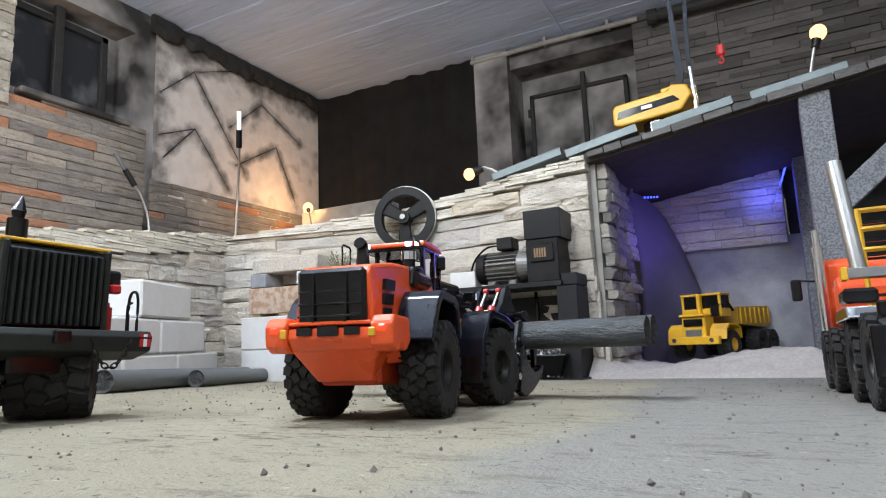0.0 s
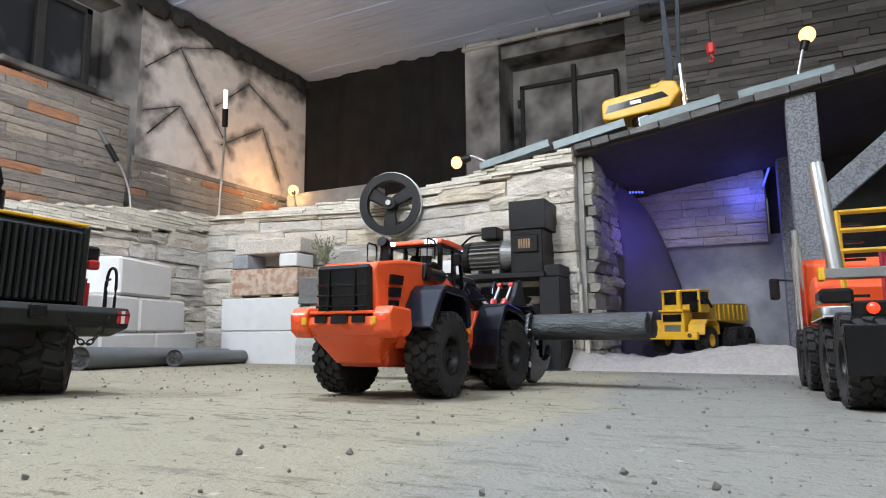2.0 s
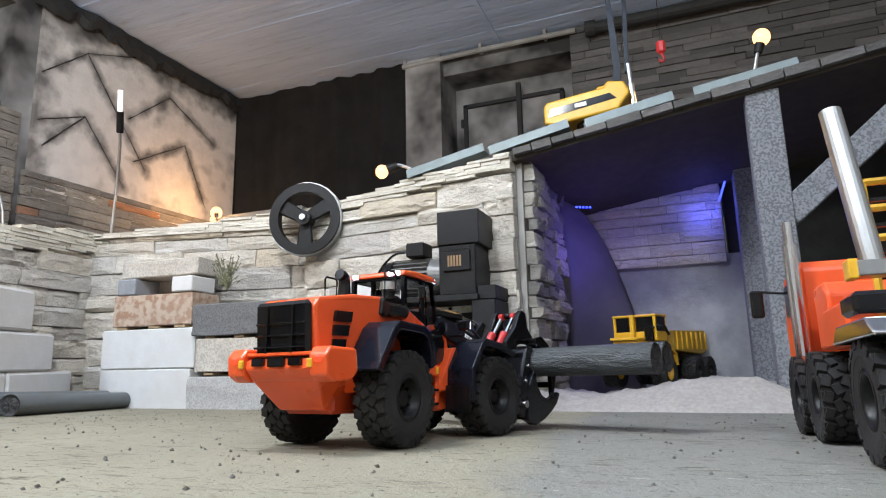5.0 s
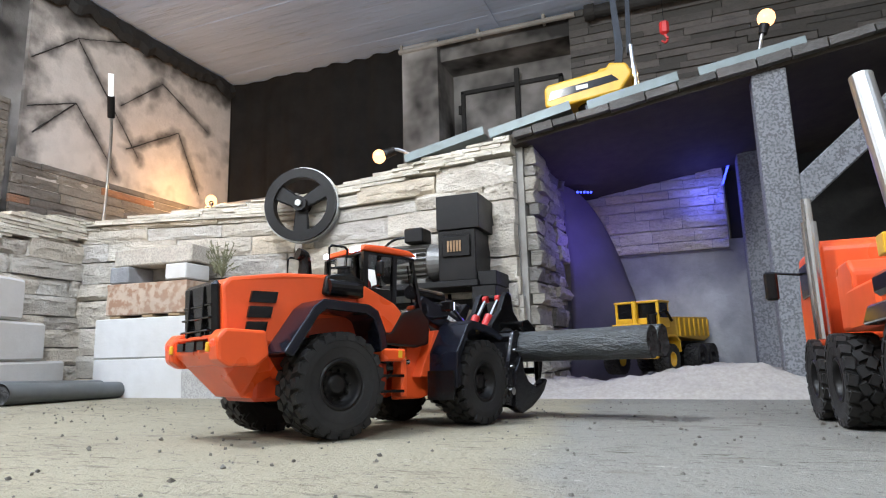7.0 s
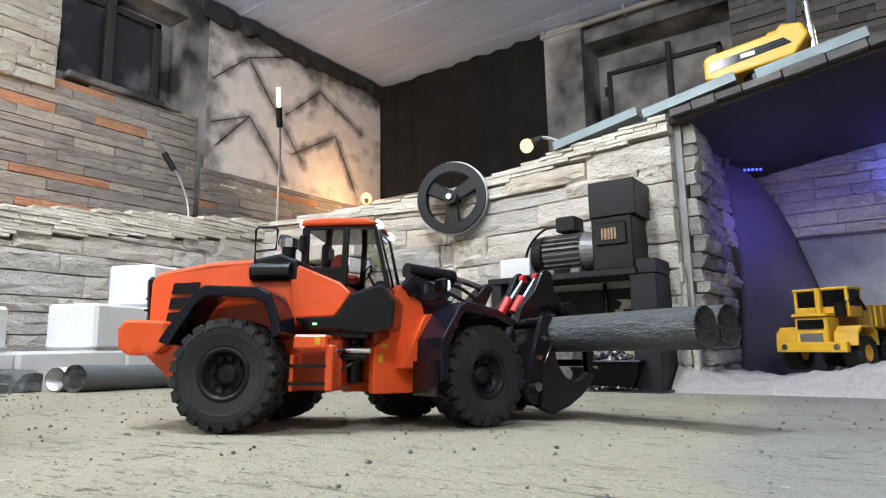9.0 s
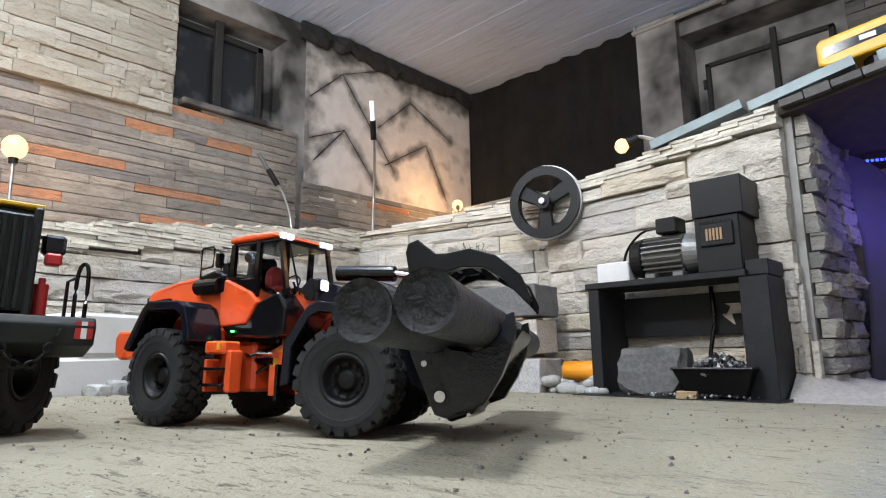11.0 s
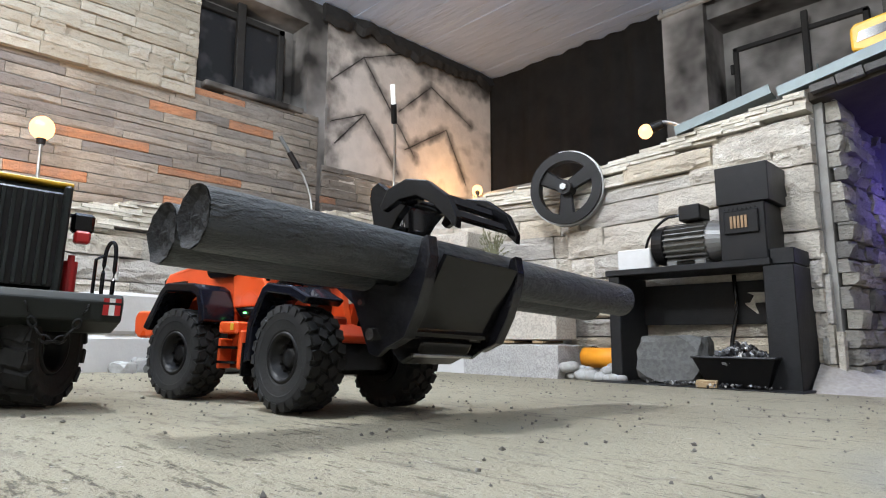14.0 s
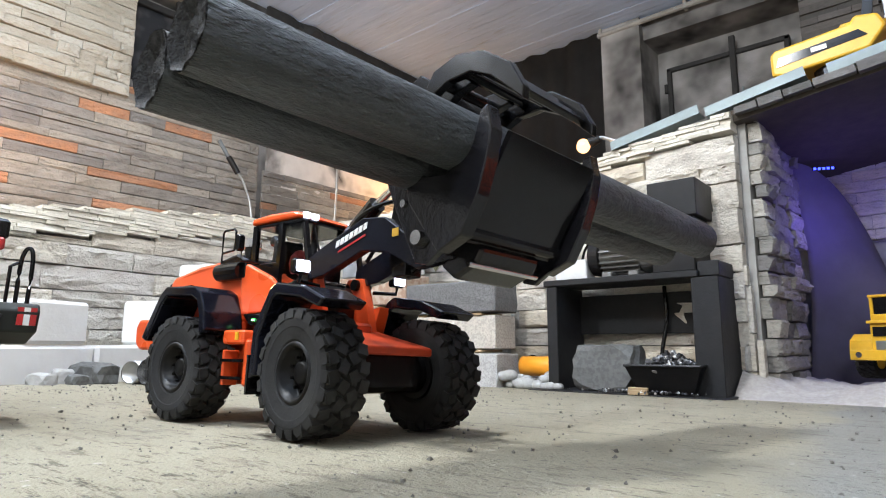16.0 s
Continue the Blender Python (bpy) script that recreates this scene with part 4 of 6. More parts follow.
cyl(bm_, (0, 0, -0.03), (0, 0, 0.03), 0.026, seg=24)
part("hub", bm_, M_BLACKMETAL, fly)
bm_ = bmesh.new()
cyl(bm_, (0, 0, 0.03), (0, 0, 0.04), 0.012, seg=6)
part("nut", bm_, M_STEEL, fly, "bare steel axle nut")
bm_ = bmesh.new()
cyl(bm_, (0, 0, -0.07), (0, 0, -0.03), 0.012)
part("axle", bm_, M_BLACKMETAL, fly)

# black bench with the motor
bench = empty("bench", pose(-0.785, 2.05, -0.008), "black painted board bench against the stone wall", "bench")
bm_ = bmesh.new()
box(bm_, (0.0, 0.08, 0.322), (0.46, 0.18, 0.018), None, 0.002)
part("top", bm_, M_BLACKWOOD, bench)
for x, w in ((-0.205, 0.035), (0.245, 0.07)):
    bm_ = bmesh.new()
    box(bm_, (x, 0.08, 0.156), (w, 0.17, 0.312), None, 0.002)
    part("leg", bm_, M_BLACKWOOD, bench)
# added black board in place of the shadow under the bench top
bm_ = bmesh.new()
box(bm_, (0.0, 0.155, 0.23), (0.40, 0.012, 0.12), None, 0.001)
part("shade_board", bm_, M_BLACKWOOD, bench)
bm_ = bmesh.new()
box(bm_, (0.252, 0.09, 0.335), (0.055, 0.16, 0.04), None, 0.002)
part("side_board", bm_, M_BLACKWOOD, bench)
bm_ = bmesh.new()
box(bm_, (0.02, 0.06, 0.004), (0.55, 0.26, 0.008), None, 0.001)
part("base_board", bm_, M_BLACKWOOD, bench)

mach = empty("gear_box", pose(-0.785, 2.05, 0.323), "tall black painted machine housing standing on the bench", "machine")
bm_ = bmesh.new()
box(bm_, (0.165, 0.08, 0.075), (0.115, 0.15, 0.15), None, 0.003)
part("housing", bm_, M_BLACKMETAL, mach)
bm_ = bmesh.new()
prism(bm_, [(0.105, 0.15), (0.105, 0.252), (0.236, 0.252), (0.236, 0.15)], 0.0, 0.165, None, 0.002)
part("hood", bm_, M_BLACKMETAL, mach)
bm_ = bmesh.new()
box(bm_, (0.165, 0.002, 0.10), (0.085, 0.008, 0.06), None, 0.002)
part("door", bm_, M_BLACKMETAL, mach)
bm_ = bmesh.new()
for k in range(5):
    box(bm_, (0.142 + 0.009 * k, -0.003, 0.10), (0.006, 0.004, 0.032))
part("grille", bm_, plain("brass_slats", (0.30, 0.2, 0.12), 0.4, 0.6, 0.2, 30), mach, "small brass coloured slats")
bm_ = bmesh.new()
for k in range(8):
    ball(bm_, (0.126 + 0.011 * k, -0.003, 0.134), 0.0025, 6)
part("rivet", bm_, M_BLACKMETAL, mach)

motor = empty("electric_motor", pose(-0.785, 2.05, 0.323), "grey finned electric motor lying on the bench", "motor")
M_MOTOR = plain("dark_grey_cast_aluminium", (0.17, 0.17, 0.165), 0.45, 0.4, 0.25, 40, 0.0003)
bm_ = bmesh.new()
cyl(bm_, (-0.06, 0.075, 0.068), (0.065, 0.075, 0.068), 0.046, seg=32)
part("body", bm_, M_MOTOR, motor)
for k in range(22):
    a = 2 * math.pi * k / 22
    bm_ = bmesh.new()
    m_ = Matrix.Translation((0, 0.075, 0.068)) @ Matrix.Rotation(a, 4, "X")
    box(bm_, (0.0, 0, 0.052), (0.115, 0.003, 0.016), m_)
    part("fin", bm_, M_MOTOR, motor)
bm_ = bmesh.new()
cyl(bm_, (-0.095, 0.075, 0.068), (-0.062, 0.075, 0.068), 0.055, 0.060, 28)
part("fan_cowl", bm_, M_BLACKMETAL, motor)
bm_ = bmesh.new()
cyl(bm_, (0.065, 0.075, 0.068), (0.105, 0.075, 0.068), 0.058, 0.05, 28)
part("end_shield", bm_, M_MOTOR, motor)
bm_ = bmesh.new()
box(bm_, (0.02, 0.06, 0.150), (0.062, 0.07, 0.045), None, 0.004)
part("terminal_box", bm_, M_BLACKMETAL, motor)
for x in (-0.035, 0.045):
    bm_ = bmesh.new()
    box(bm_, (x, 0.075, 0.008), (0.03, 0.11, 0.016), None, 0.003)
    part("foot", bm_, M_MOTOR, motor)
bm_ = bmesh.new()
tube(bm_, smooth_line([(-0.01, 0.05, 0.15), (-0.06, 0.04, 0.14), (-0.11, 0.04, 0.09), (-0.135, 0.05, 0.01)]), 0.004)
part("cable", bm_, M_BLACK, motor)
quick("adapter_box", "small white plastic box on the bench", "box", M_WHITEBLOCK, lambda bm: box(bm, (0, 0, 0.03), (0.10, 0.07, 0.06), None, 0.003), pose(-0.935, 2.10, 0.323, 0, 0, 4))

def rock_mesh(bm, sx, sy, sz, seed, detail=3):
    bmesh.ops.create_icosphere(bm, subdivisions=detail, radius=1.0)
    for v in bm.verts:
        n = v.co.normalized()
        q = Vector([max(-0.78, min(0.78, c * 1.15)) for c in n])
        k = 1 + 0.13 * noise.noise(n * 1.6 + Vector((seed, 0, 0))) + 0.05 * noise.noise(n * 5 + Vector((seed, 2, 0)))
        v.co = Vector((q.x * sx * k / 0.78, q.y * sy * k / 0.78, (q.z * k / 0.78 * sz) + sz))
quick("boulder", "dark grey faceted rock under the bench", "rock", M_ROCK, lambda bm: rock_mesh(bm, 0.09, 0.06, 0.064, 2.0), pose(-0.83, 2.09, 0.0))
bin_ = empty("skip_bin", pose(-0.645, 2.06, 0.0, 0, 0, 3), "black open bin heaped with metal chips and coal", "bin")
bm_ = bmesh.new()
lo_ = [(-0.07, -0.05, 0.004), (0.07, -0.05, 0.004), (0.07, 0.05, 0.004), (-0.07, 0.05, 0.004)]
hi_ = [(-0.10, -0.07, 0.075), (0.095, -0.07, 0.075), (0.095, 0.07, 0.075), (-0.10, 0.07, 0.075)]
vl_, vh_ = [bm_.verts.new(p) for p in lo_], [bm_.verts.new(p) for p in hi_]
bm_.faces.new(vl_[::-1])
for i in range(4):
    bm_.faces.new((vl_[i], vl_[(i + 1) % 4], vh_[(i + 1) % 4], vh_[i]))
bmesh.ops.solidify(bm_, geom=bm_.faces[:], thickness=0.004)
part("tub", bm_, M_BLACKMETAL, bin_)
bm_ = bmesh.new()
for i in range(4):
    a, b = Vector(hi_[i]), Vector(hi_[(i + 1) % 4])
    tube(bm_, [a, b], 0.004, 6)
part("rim", bm_, M_BLACKMETAL, bin_)

def chips(bm, n, cx, cy, sx, sy, base, heap, r0, r1, seed):
    rng = random.Random(seed)
    for _ in range(n):
        x, y = rng.gauss(0, 0.45), rng.gauss(0, 0.45)
        if abs(x) > 1 or abs(y) > 1:
            continue
        r = rng.uniform(r0, r1)
        z = base + heap * max(0, 1 - max(abs(x), abs(y))) * rng.uniform(0.7, 1.0)
        m = Matrix.Translation((cx + x * sx, cy + y * sy, z)) @ Euler((rng.uniform(0, 6), rng.uniform(0, 6), rng.uniform(0, 6))).to_matrix().to_4x4()
        bmesh.ops.create_cone(bm, cap_ends=True, segments=4, radius1=r, radius2=r * rng.uniform(0.3, 0.9), depth=r * rng.uniform(0.4, 1.4), matrix=m)
M_CHIPS = Mat("metal_chips_and_coal", (0.02, 0.02, 0.02), 0.35, 0.2)
M_CHIPS.palette(M_CHIPS.island(), [(0.0, (0.02, 0.02, 0.022)), (0.45, (0.05, 0.05, 0.055)), (0.7, (0.30, 0.31, 0.32)), (0.9, (0.55, 0.55, 0.55))])
M_CHIPS = M_CHIPS.m
bm_ = bmesh.new()
chips(bm_, 380, 0, 0, 0.09, 0.065, 0.06, 0.055, 0.004, 0.009, 5)
chip_ = part("chip_fill", bm_, M_CHIPS, bin_, "heap of shiny and black chips")
chip_["kind"] = "stuff"
bm_ = bmesh.new()
chips(bm_, 160, -0.72, 2.0, 0.2, 0.06, 0.006, 0.004, 0.002, 0.005, 6)
tagged(part("spilled_chips", bm_, M_CHIPS), "spilled metal chips under the bench", "debris", kind="stuff")
bm_ = bmesh.new()
box(bm_, (0, 0, 0.006), (0.05, 0.05, 0.012), None, 0.001)
box(bm_, (0, 0, 0.015), (0.05, 0.03, 0.006), None, 0.001)
tagged(part("small_pallet", bm_, M_WOOD), "tiny timber pallet under the bench", "pallet").matrix_basis = pose(-0.71, 2.0, 0.0, 0, 0, 12)
bm_ = bmesh.new()
tube(bm_, smooth_line([(-0.70, 2.20, 0.30), (-0.695, 2.19, 0.2), (-0.71, 2.18, 0.1), (-0.70, 2.17, 0.03)]), 0.006)
tagged(part("power_cable", bm_, M_BLACK), "black power cable hanging behind the bench", "cable")
long_log("orange_pipe", "short bright orange plastic pipe lying on pebbles", (-1.17, 2.16, 0.06), (-0.99, 2.17, 0.06), 0.032, M_ORANGEPIPE, True)
rng_ = random.Random(8)
for k in range(26):
    r = rng_.uniform(0.016, 0.026)
    x, y = -1.10 + rng_.uniform(-0.15, 0.13), 2.09 + rng_.uniform(-0.05, 0.05)
    z = r * 0.6 if k < 18 else r * 1.7
    quick("pebble", "smooth grey river pebble in a pile", "pebble", M_PEBBLE, lambda bm: [ball(bm, (0, 0, 0), r, 12, (1.2, 1, 0.75)), lumpy(bm, bm.verts[:], r * 0.15, 30, k)], pose(x, y, z - 0.006, 0, 0, rng_.uniform(0, 180)), group="pebble pile", smooth=True)
bm_ = bmesh.new()
tube(bm_, smooth_line([(-1.18, 2.22, 0.0), (-1.19, 2.21, 0.07), (-1.15, 2.2, 0.09), (-1.09, 2.2, 0.04)]), 0.005)
tagged(part("hose_loop", bm_, M_BLACK), "short loop of black hose by the wall", "hose")
# small stones by the left wall
for k in range(14):
    r = rng_.uniform(0.02, 0.045)
    quick("field_stone", "rounded grey stone in a heap by the wall", "stone", M_ROCK if k % 3 else M_PEBBLE, lambda bm: rock_mesh(bm, r, r * 0.8, r * 0.6, k * 3.1, 2), on_floor(-1.68 + rng_.uniform(-0.12, 0.12), 0.88 + rng_.uniform(-0.10, 0.12), rng_.uniform(0, 360), -0.006), group="stone heap")
# a sprig of dry plant on the stones
bm_ = bmesh.new()
for k in range(46):
    a, b = rng_.uniform(0, 6.28), rng_.uniform(0.02, 0.07)
    p = Vector((0, 0, 0.0)) + Vector((math.cos(a) * b, math.sin(a) * b * 0.5, rng_.uniform(0.02, 0.13)))
    tube(bm_, [(0, 0, 0), p * 0.5 + Vector((0, 0, 0.01)), p], 0.0012, 4)
    for j in range(4):
        q = p * rng_.uniform(0.6, 1.0)
        cyl(bm_, q, q + Vector((rng_.uniform(-1, 1), rng_.uniform(-1, 1), rng_.uniform(0, 1))) * 0.012, 0.003, 0.0, 4)
tagged(part("dry_plant", bm_, plain("dry_grey_leaf", (0.20, 0.20, 0.12), 0.9, 0, 0.3)), "small dry grey-green plant sprig on the stones", "plant").matrix_basis = pose(-1.52, 2.12, 0.40)
quick("terrace_box", "low grey wooden box on the terrace behind the wall", "box", M_PLASTER, lambda bm: box(bm, (0, 0, 0.15), (0.75, 0.2, 0.30), None, 0.006), pose(-2.62, 3.70, 0.85))
quick("terrace_stand", "grey plinth on the terrace carrying a box", "plinth", M_PLASTER, lambda bm: box(bm, (0, 0, 0.225), (0.7, 0.16, 0.45), None, 0.006), pose(-2.62, 3.70, 0.40))

# lamps on flexible necks
def neck_lamp(points, bulb, label, lit=True, watts=0.0, r=0.028):
    base = Vector(points[0])
    ob = empty("neck_lamp", Matrix.Translation(base), label, "lamp")
    bm = bmesh.new()
    tube(bm, [Vector(p) - base for p in smooth_line(points)], 0.006)
    part("neck", bm, M_STEEL, ob)
    bm = bmesh.new()
    cyl(bm, (0, 0, -0.02), (0, 0, 0.012), 0.028, 0.02)
    part("foot", bm, M_BLACKMETAL, ob)
    d = (Vector(points[-1]) - Vector(points[-2])).normalized()
    e = Vector(points[-1]) - base
    bm = bmesh.new()
    if lit:
        cyl(bm, e - d * 0.02, e + d * 0.02, 0.014, 0.018)
        part("socket", bm, M_BLACKMETAL, ob)
        bm = bmesh.new()
        ball(bm, e + d * 0.04, r * 1.15, 20, (0.92, 0.92, 1.0))
        part("bulb", bm, M_BULB, ob, "glowing warm light bulb", True)
        p = base + e + d * 0.04
        lamp("bulb_light", "POINT", Matrix.Translation(p), watts, (1.0, 0.52, 0.20), r * 1.6)
    else:
        cyl(bm, e, e + d * 0.09, 0.014)
        part("grip", bm, M_BLACKMETAL, ob)
        bm = bmesh.new()
        cyl(bm, e + d * 0.088 + Vector((0.006, -0.006, 0)), e + d * 0.175 + Vector((0.006, -0.006, 0)), 0.010)
        part("tube_light", bm, M_PLASTICGREY if "switched off" in label else M_LEDTUBE, ob, "dull grey LED tube" if "switched off" in label else "pale LED tube")
    return ob


neck_lamp([(-0.845, 2.31, 0.745), (-0.86, 2.31, 0.80), (-0.92, 2.30, 0.835), (-0.945, 2.29, 0.825)], None, "lit gooseneck lamp with a warm bulb on the stone wall", True, 5.0, 0.022)
neck_lamp([(-2.72, 3.50, 0.42), (-2.80, 3.50, 0.9), (-2.86, 3.52, 1.12), (-2.88, 3.54, 1.14)], None, "lit gooseneck lamp with a warm bulb before the painted wall", True, 19.0, 0.036)
neck_lamp([(0.30, 2.70, 0.86), (0.29, 2.70, 1.05), (0.31, 2.70, 1.17), (0.325, 2.70, 1.22)], None, "lit gooseneck lamp with a warm bulb on the ramp", True, 6.0, 0.028)
neck_lamp([(-2.58, 0.86, 0.40), (-2.58, 0.86, 0.65), (-2.58, 0.86, 0.78), (-2.58, 0.86, 0.83)], None, "lit gooseneck lamp with a warm bulb by the clad wall", True, 24.0, 0.038)
neck_lamp([(-2.26, 2.24, 0.66), (-2.25, 2.24, 0.9), (-2.20, 2.20, 1.06), (-2.17, 2.17, 1.12)], None, "slim gooseneck lamp with a pale LED tube", False)
neck_lamp([(-2.62, 2.02, 0.40), (-2.62, 2.02, 0.75), (-2.63, 1.98, 0.90), (-2.64, 1.95, 0.95)], None, "slim gooseneck lamp, switched off, by the brick wall", False)

# ---- parked machines ----
def tyre(bm, r, w, seg=40):
    """A tyre round the y axis."""
    prof = [(0.45, -0.40), (0.52, -0.45), (0.70, -0.485), (0.715, -0.495), (0.82, -0.5), (0.92, -0.47), (0.94, -0.36), (0.94, 0.36), (0.92, 0.47), (0.82, 0.5), (0.715, 0.495), (0.70, 0.485), (0.52, 0.45), (0.45, 0.40)]
    rs = []
    for q, y in prof:
        rs.append([bm.verts.new((q * r * math.cos(2 * math.pi * k / seg), y * w, q * r * math.sin(2 * math.pi * k / seg))) for k in range(seg)])
    for i in range(len(prof)):
        p, q = rs[i], rs[(i + 1) % len(prof)]
        for k in range(seg):
            bm.faces.new((p[k], q[k], q[(k + 1) % seg], p[(k + 1) % seg]))
    bmesh.ops.recalc_face_normals(bm, faces=bm.faces[:])


def tread(bm, r, w, lugs=22):
    """The tyre's blocks: four staggered rows and a row of shoulder blocks on each side."""
    pitch = 2 * math.pi * r / lugs
    for k in range(lugs):
        for row, (y, turn, shift) in enumerate(((-0.36, 0.25, 0.0), (-0.12, -0.45, 0.5), (0.12, 0.45, 0.0), (0.36, -0.25, 0.5))):
            a = 2 * math.pi * (k + shift) / lugs
            m = Matrix.Rotation(-a, 4, "Y") @ Matrix.Translation((0, y * w, r * 0.962)) @ Matrix.Rotation(turn, 4, "Z")
            box(bm, (0, 0, 0), (pitch * 0.74, w * 0.245, r * 0.075), m, 0.0, 0.86)
        for side, shift in ((-1, 0.0), (1, 0.5)):
            a = 2 * math.pi * (k + shift) / lugs
            m = Matrix.Rotation(-a, 4, "Y") @ Matrix.Translation((0, side * w * 0.475, r * 0.905)) @ Matrix.Rotation(side * 0.10, 4, "X")
            box(bm, (0, 0, 0), (pitch * 0.66, w * 0.07, r * 0.13), m, 0.0, 0.9)


def rim_mesh(bm, r, w, side=-1):
    n = 28
    prof = [(0.50, 0.40), (0.47, 0.455), (0.43, 0.46), (0.405, 0.41), (0.385, 0.38), (0.37, 0.16), (0.20, 0.13), (0.18, 0.26), (0.13, 0.28), (0.0, 0.28)]
    rs = []
    for q, y in prof:
        rs.append([bm.verts.new((max(q, 0.002) * r * math.cos(2 * math.pi * k / n), side * y * w, max(q, 0.002) * r * math.sin(2 * math.pi * k / n))) for k in range(n)])
    for p, q in zip(rs, rs[1:]):
        for k in range(n):
            bm.faces.new((p[k], q[k], q[(k + 1) % n], p[(k + 1) % n]))
    bmesh.ops.recalc_face_normals(bm, faces=bm.faces[:])


def wheel(parent, x, y, r, w, rim_mat, name="wheel", yaw=0.0, z=None, side=None, lugs=22):
    side = (1 if y > 0 else -1) if side is None else side
    bm = bmesh.new()
    tyre(bm, r, w)
    wob = part(name, bm, M_RUBBER, parent)
    wob.matrix_basis = pose(x, y, r if z is None else z, 0, 0, yaw)
    bm = bmesh.new()
    tread(bm, r, w, lugs)
    blocks = part("tread", bm, M_RUBBER, wob)
    blocks["kind"] = "stuff"
    bm = bmesh.new()
    rim_mesh(bm, r, w, side)
    part("rim", bm, rim_mat, wob, "", True)
    bm = bmesh.new()
    for k in range(10):
        a = 2 * math.pi * k / 10
        cyl(bm, (0.28 * r * math.cos(a), side * w * 0.18, 0.28 * r * math.sin(a)), (0.28 * r * math.cos(a), side * w * 0.25, 0.28 * r * math.sin(a)), 0.03 * r, seg=6)
    cyl(bm, (0, -side * w * 0.45, 0), (0, side * w * 0.10, 0), 0.44 * r, seg=20)
    part("hub", bm, rim_mat, wob)
    return wob


def simple(parent, name, mat, builds, label="", smooth=False):
    bm = bmesh.new()
    for f in builds:
        f(bm)
    return part(name, bm, mat, parent, label, smooth)


# dark articulated truck whose radiator faces the yard
dump = empty("dump_truck", on_floor(-0.727, 0.490, -6), "dark green-grey model dump truck with a slatted radiator and yellow edges", "truck")
simple(dump, "hood", M_DUMP, [lambda bm: box(bm, (-0.10, 0, 0.158), (0.19, 0.122, 0.10), None, 0.006)])
simple(dump, "top_edge", M_YELLOW, [lambda bm: box(bm, (-0.10, 0, 0.2115), (0.192, 0.124, 0.004), None, 0.001)], "yellow painted top edge")
simple(dump, "side_panel", M_YELLOW, [lambda bm: box(bm, (-0.09, -0.064, 0.150), (0.12, 0.004, 0.07), None, 0.001)], "yellow side panel")
simple(dump, "grille_frame", M_BLACK, [lambda bm: box(bm, (-0.002, 0, 0.156), (0.006, 0.112, 0.092), None, 0.002)])
for k in range(13):
    simple(dump, "slat", M_DUMP, [lambda bm: box(bm, (0.004, -0.048 + k * 0.008, 0.156), (0.007, 0.0032, 0.086), None, 0.0006)])
for s_ in (-1, 1):
    simple(dump, "grille_cheek", M_DUMP, [lambda bm: box(bm, (-0.004, s_ * 0.0575, 0.157), (0.016, 0.007, 0.104), None, 0.002)])
simple(dump, "bumper", M_DUMP, [lambda bm: prism(bm, [(-0.10, 0.108), (0.016, 0.108), (0.022, 0.100), (0.018, 0.082), (-0.02, 0.072), (-0.10, 0.072)], -0.16, 0.113, None, 0.002)])
simple(dump, "tow_hook", M_BLACK, [lambda bm: box(bm, (0.023, 0.0, 0.098), (0.012, 0.018, 0.016), None, 0.002)])
simple(dump, "chassis", M_BLACK, [lambda bm: box(bm, (-0.14, -0.01, 0.07), (0.26, 0.06, 0.03), None, 0.003), lambda bm: cyl(bm, (-0.06, -0.15, 0.057), (-0.06, 0.06, 0.057), 0.02)])
wheel(dump, -0.066, 0.036, 0.058, 0.088, M_BLACKMETAL, yaw=-32, side=1, lugs=16)
wheel(dump, -0.062, -0.150, 0.058, 0.052, M_BLACKMETAL, yaw=-32, side=-1, lugs=16)
wheel(dump, -0.34, 0.05, 0.058, 0.052, M_BLACKMETAL, side=1, lugs=16)
wheel(dump, -0.34, -0.12, 0.058, 0.052, M_BLACKMETAL, side=-1, lugs=16)
simple(dump, "cab", M_YELLOW, [lambda bm: box(bm, (-0.26, -0.06, 0.17), (0.10, 0.10, 0.16), None, 0.006)], "yellow cab")
simple(dump, "exhaust", M_BLACK, [lambda bm: cyl(bm, (-0.045, -0.032, 0.21), (-0.045, -0.032, 0.243), 0.0115), lambda bm: cyl(bm, (-0.045, -0.032, 0.243), (-0.045, -0.032, 0.253), 0.006, 0.008), lambda bm: cyl(bm, (-0.045, -0.032, 0.253), (-0.043, -0.030, 0.272), 0.009, 0.001, 8)])
simple(dump, "fire_extinguisher", M_RED, [lambda bm: cyl(bm, (-0.015, 0.069, 0.108), (-0.015, 0.069, 0.139), 0.0062), lambda bm: cyl(bm, (-0.015, 0.069, 0.139), (-0.015, 0.069, 0.145), 0.003)], "small red fire extinguisher")
simple(dump, "mirror", M_BLACK, [lambda bm: box(bm, (-0.02, 0.075, 0.178), (0.014, 0.02, 0.02), None, 0.003), lambda bm: tube(bm, [(-0.02, 0.06, 0.185), (-0.02, 0.075, 0.185)], 0.002)])
simple(dump, "tail_lamp", M_RED, [lambda bm: box(bm, (-0.012, 0.075, 0.163), (0.012, 0.014, 0.012), None, 0.002)], "dark red lamp glass")
simple(dump, "grab_rail", M_BLACK, [lambda bm: tube(bm, smooth_line([(-0.015, 0.098, 0.108), (-0.015, 0.098, 0.15), (-0.012, 0.102, 0.162), (-0.008, 0.106, 0.15), (-0.008, 0.106, 0.09)]), 0.002)])
simple(dump, "handle", M_BLACK, [lambda bm: tube(bm, [(0.0, 0.088, 0.108), (0.0, 0.088, 0.142), (0.0, 0.094, 0.146)], 0.0016)])
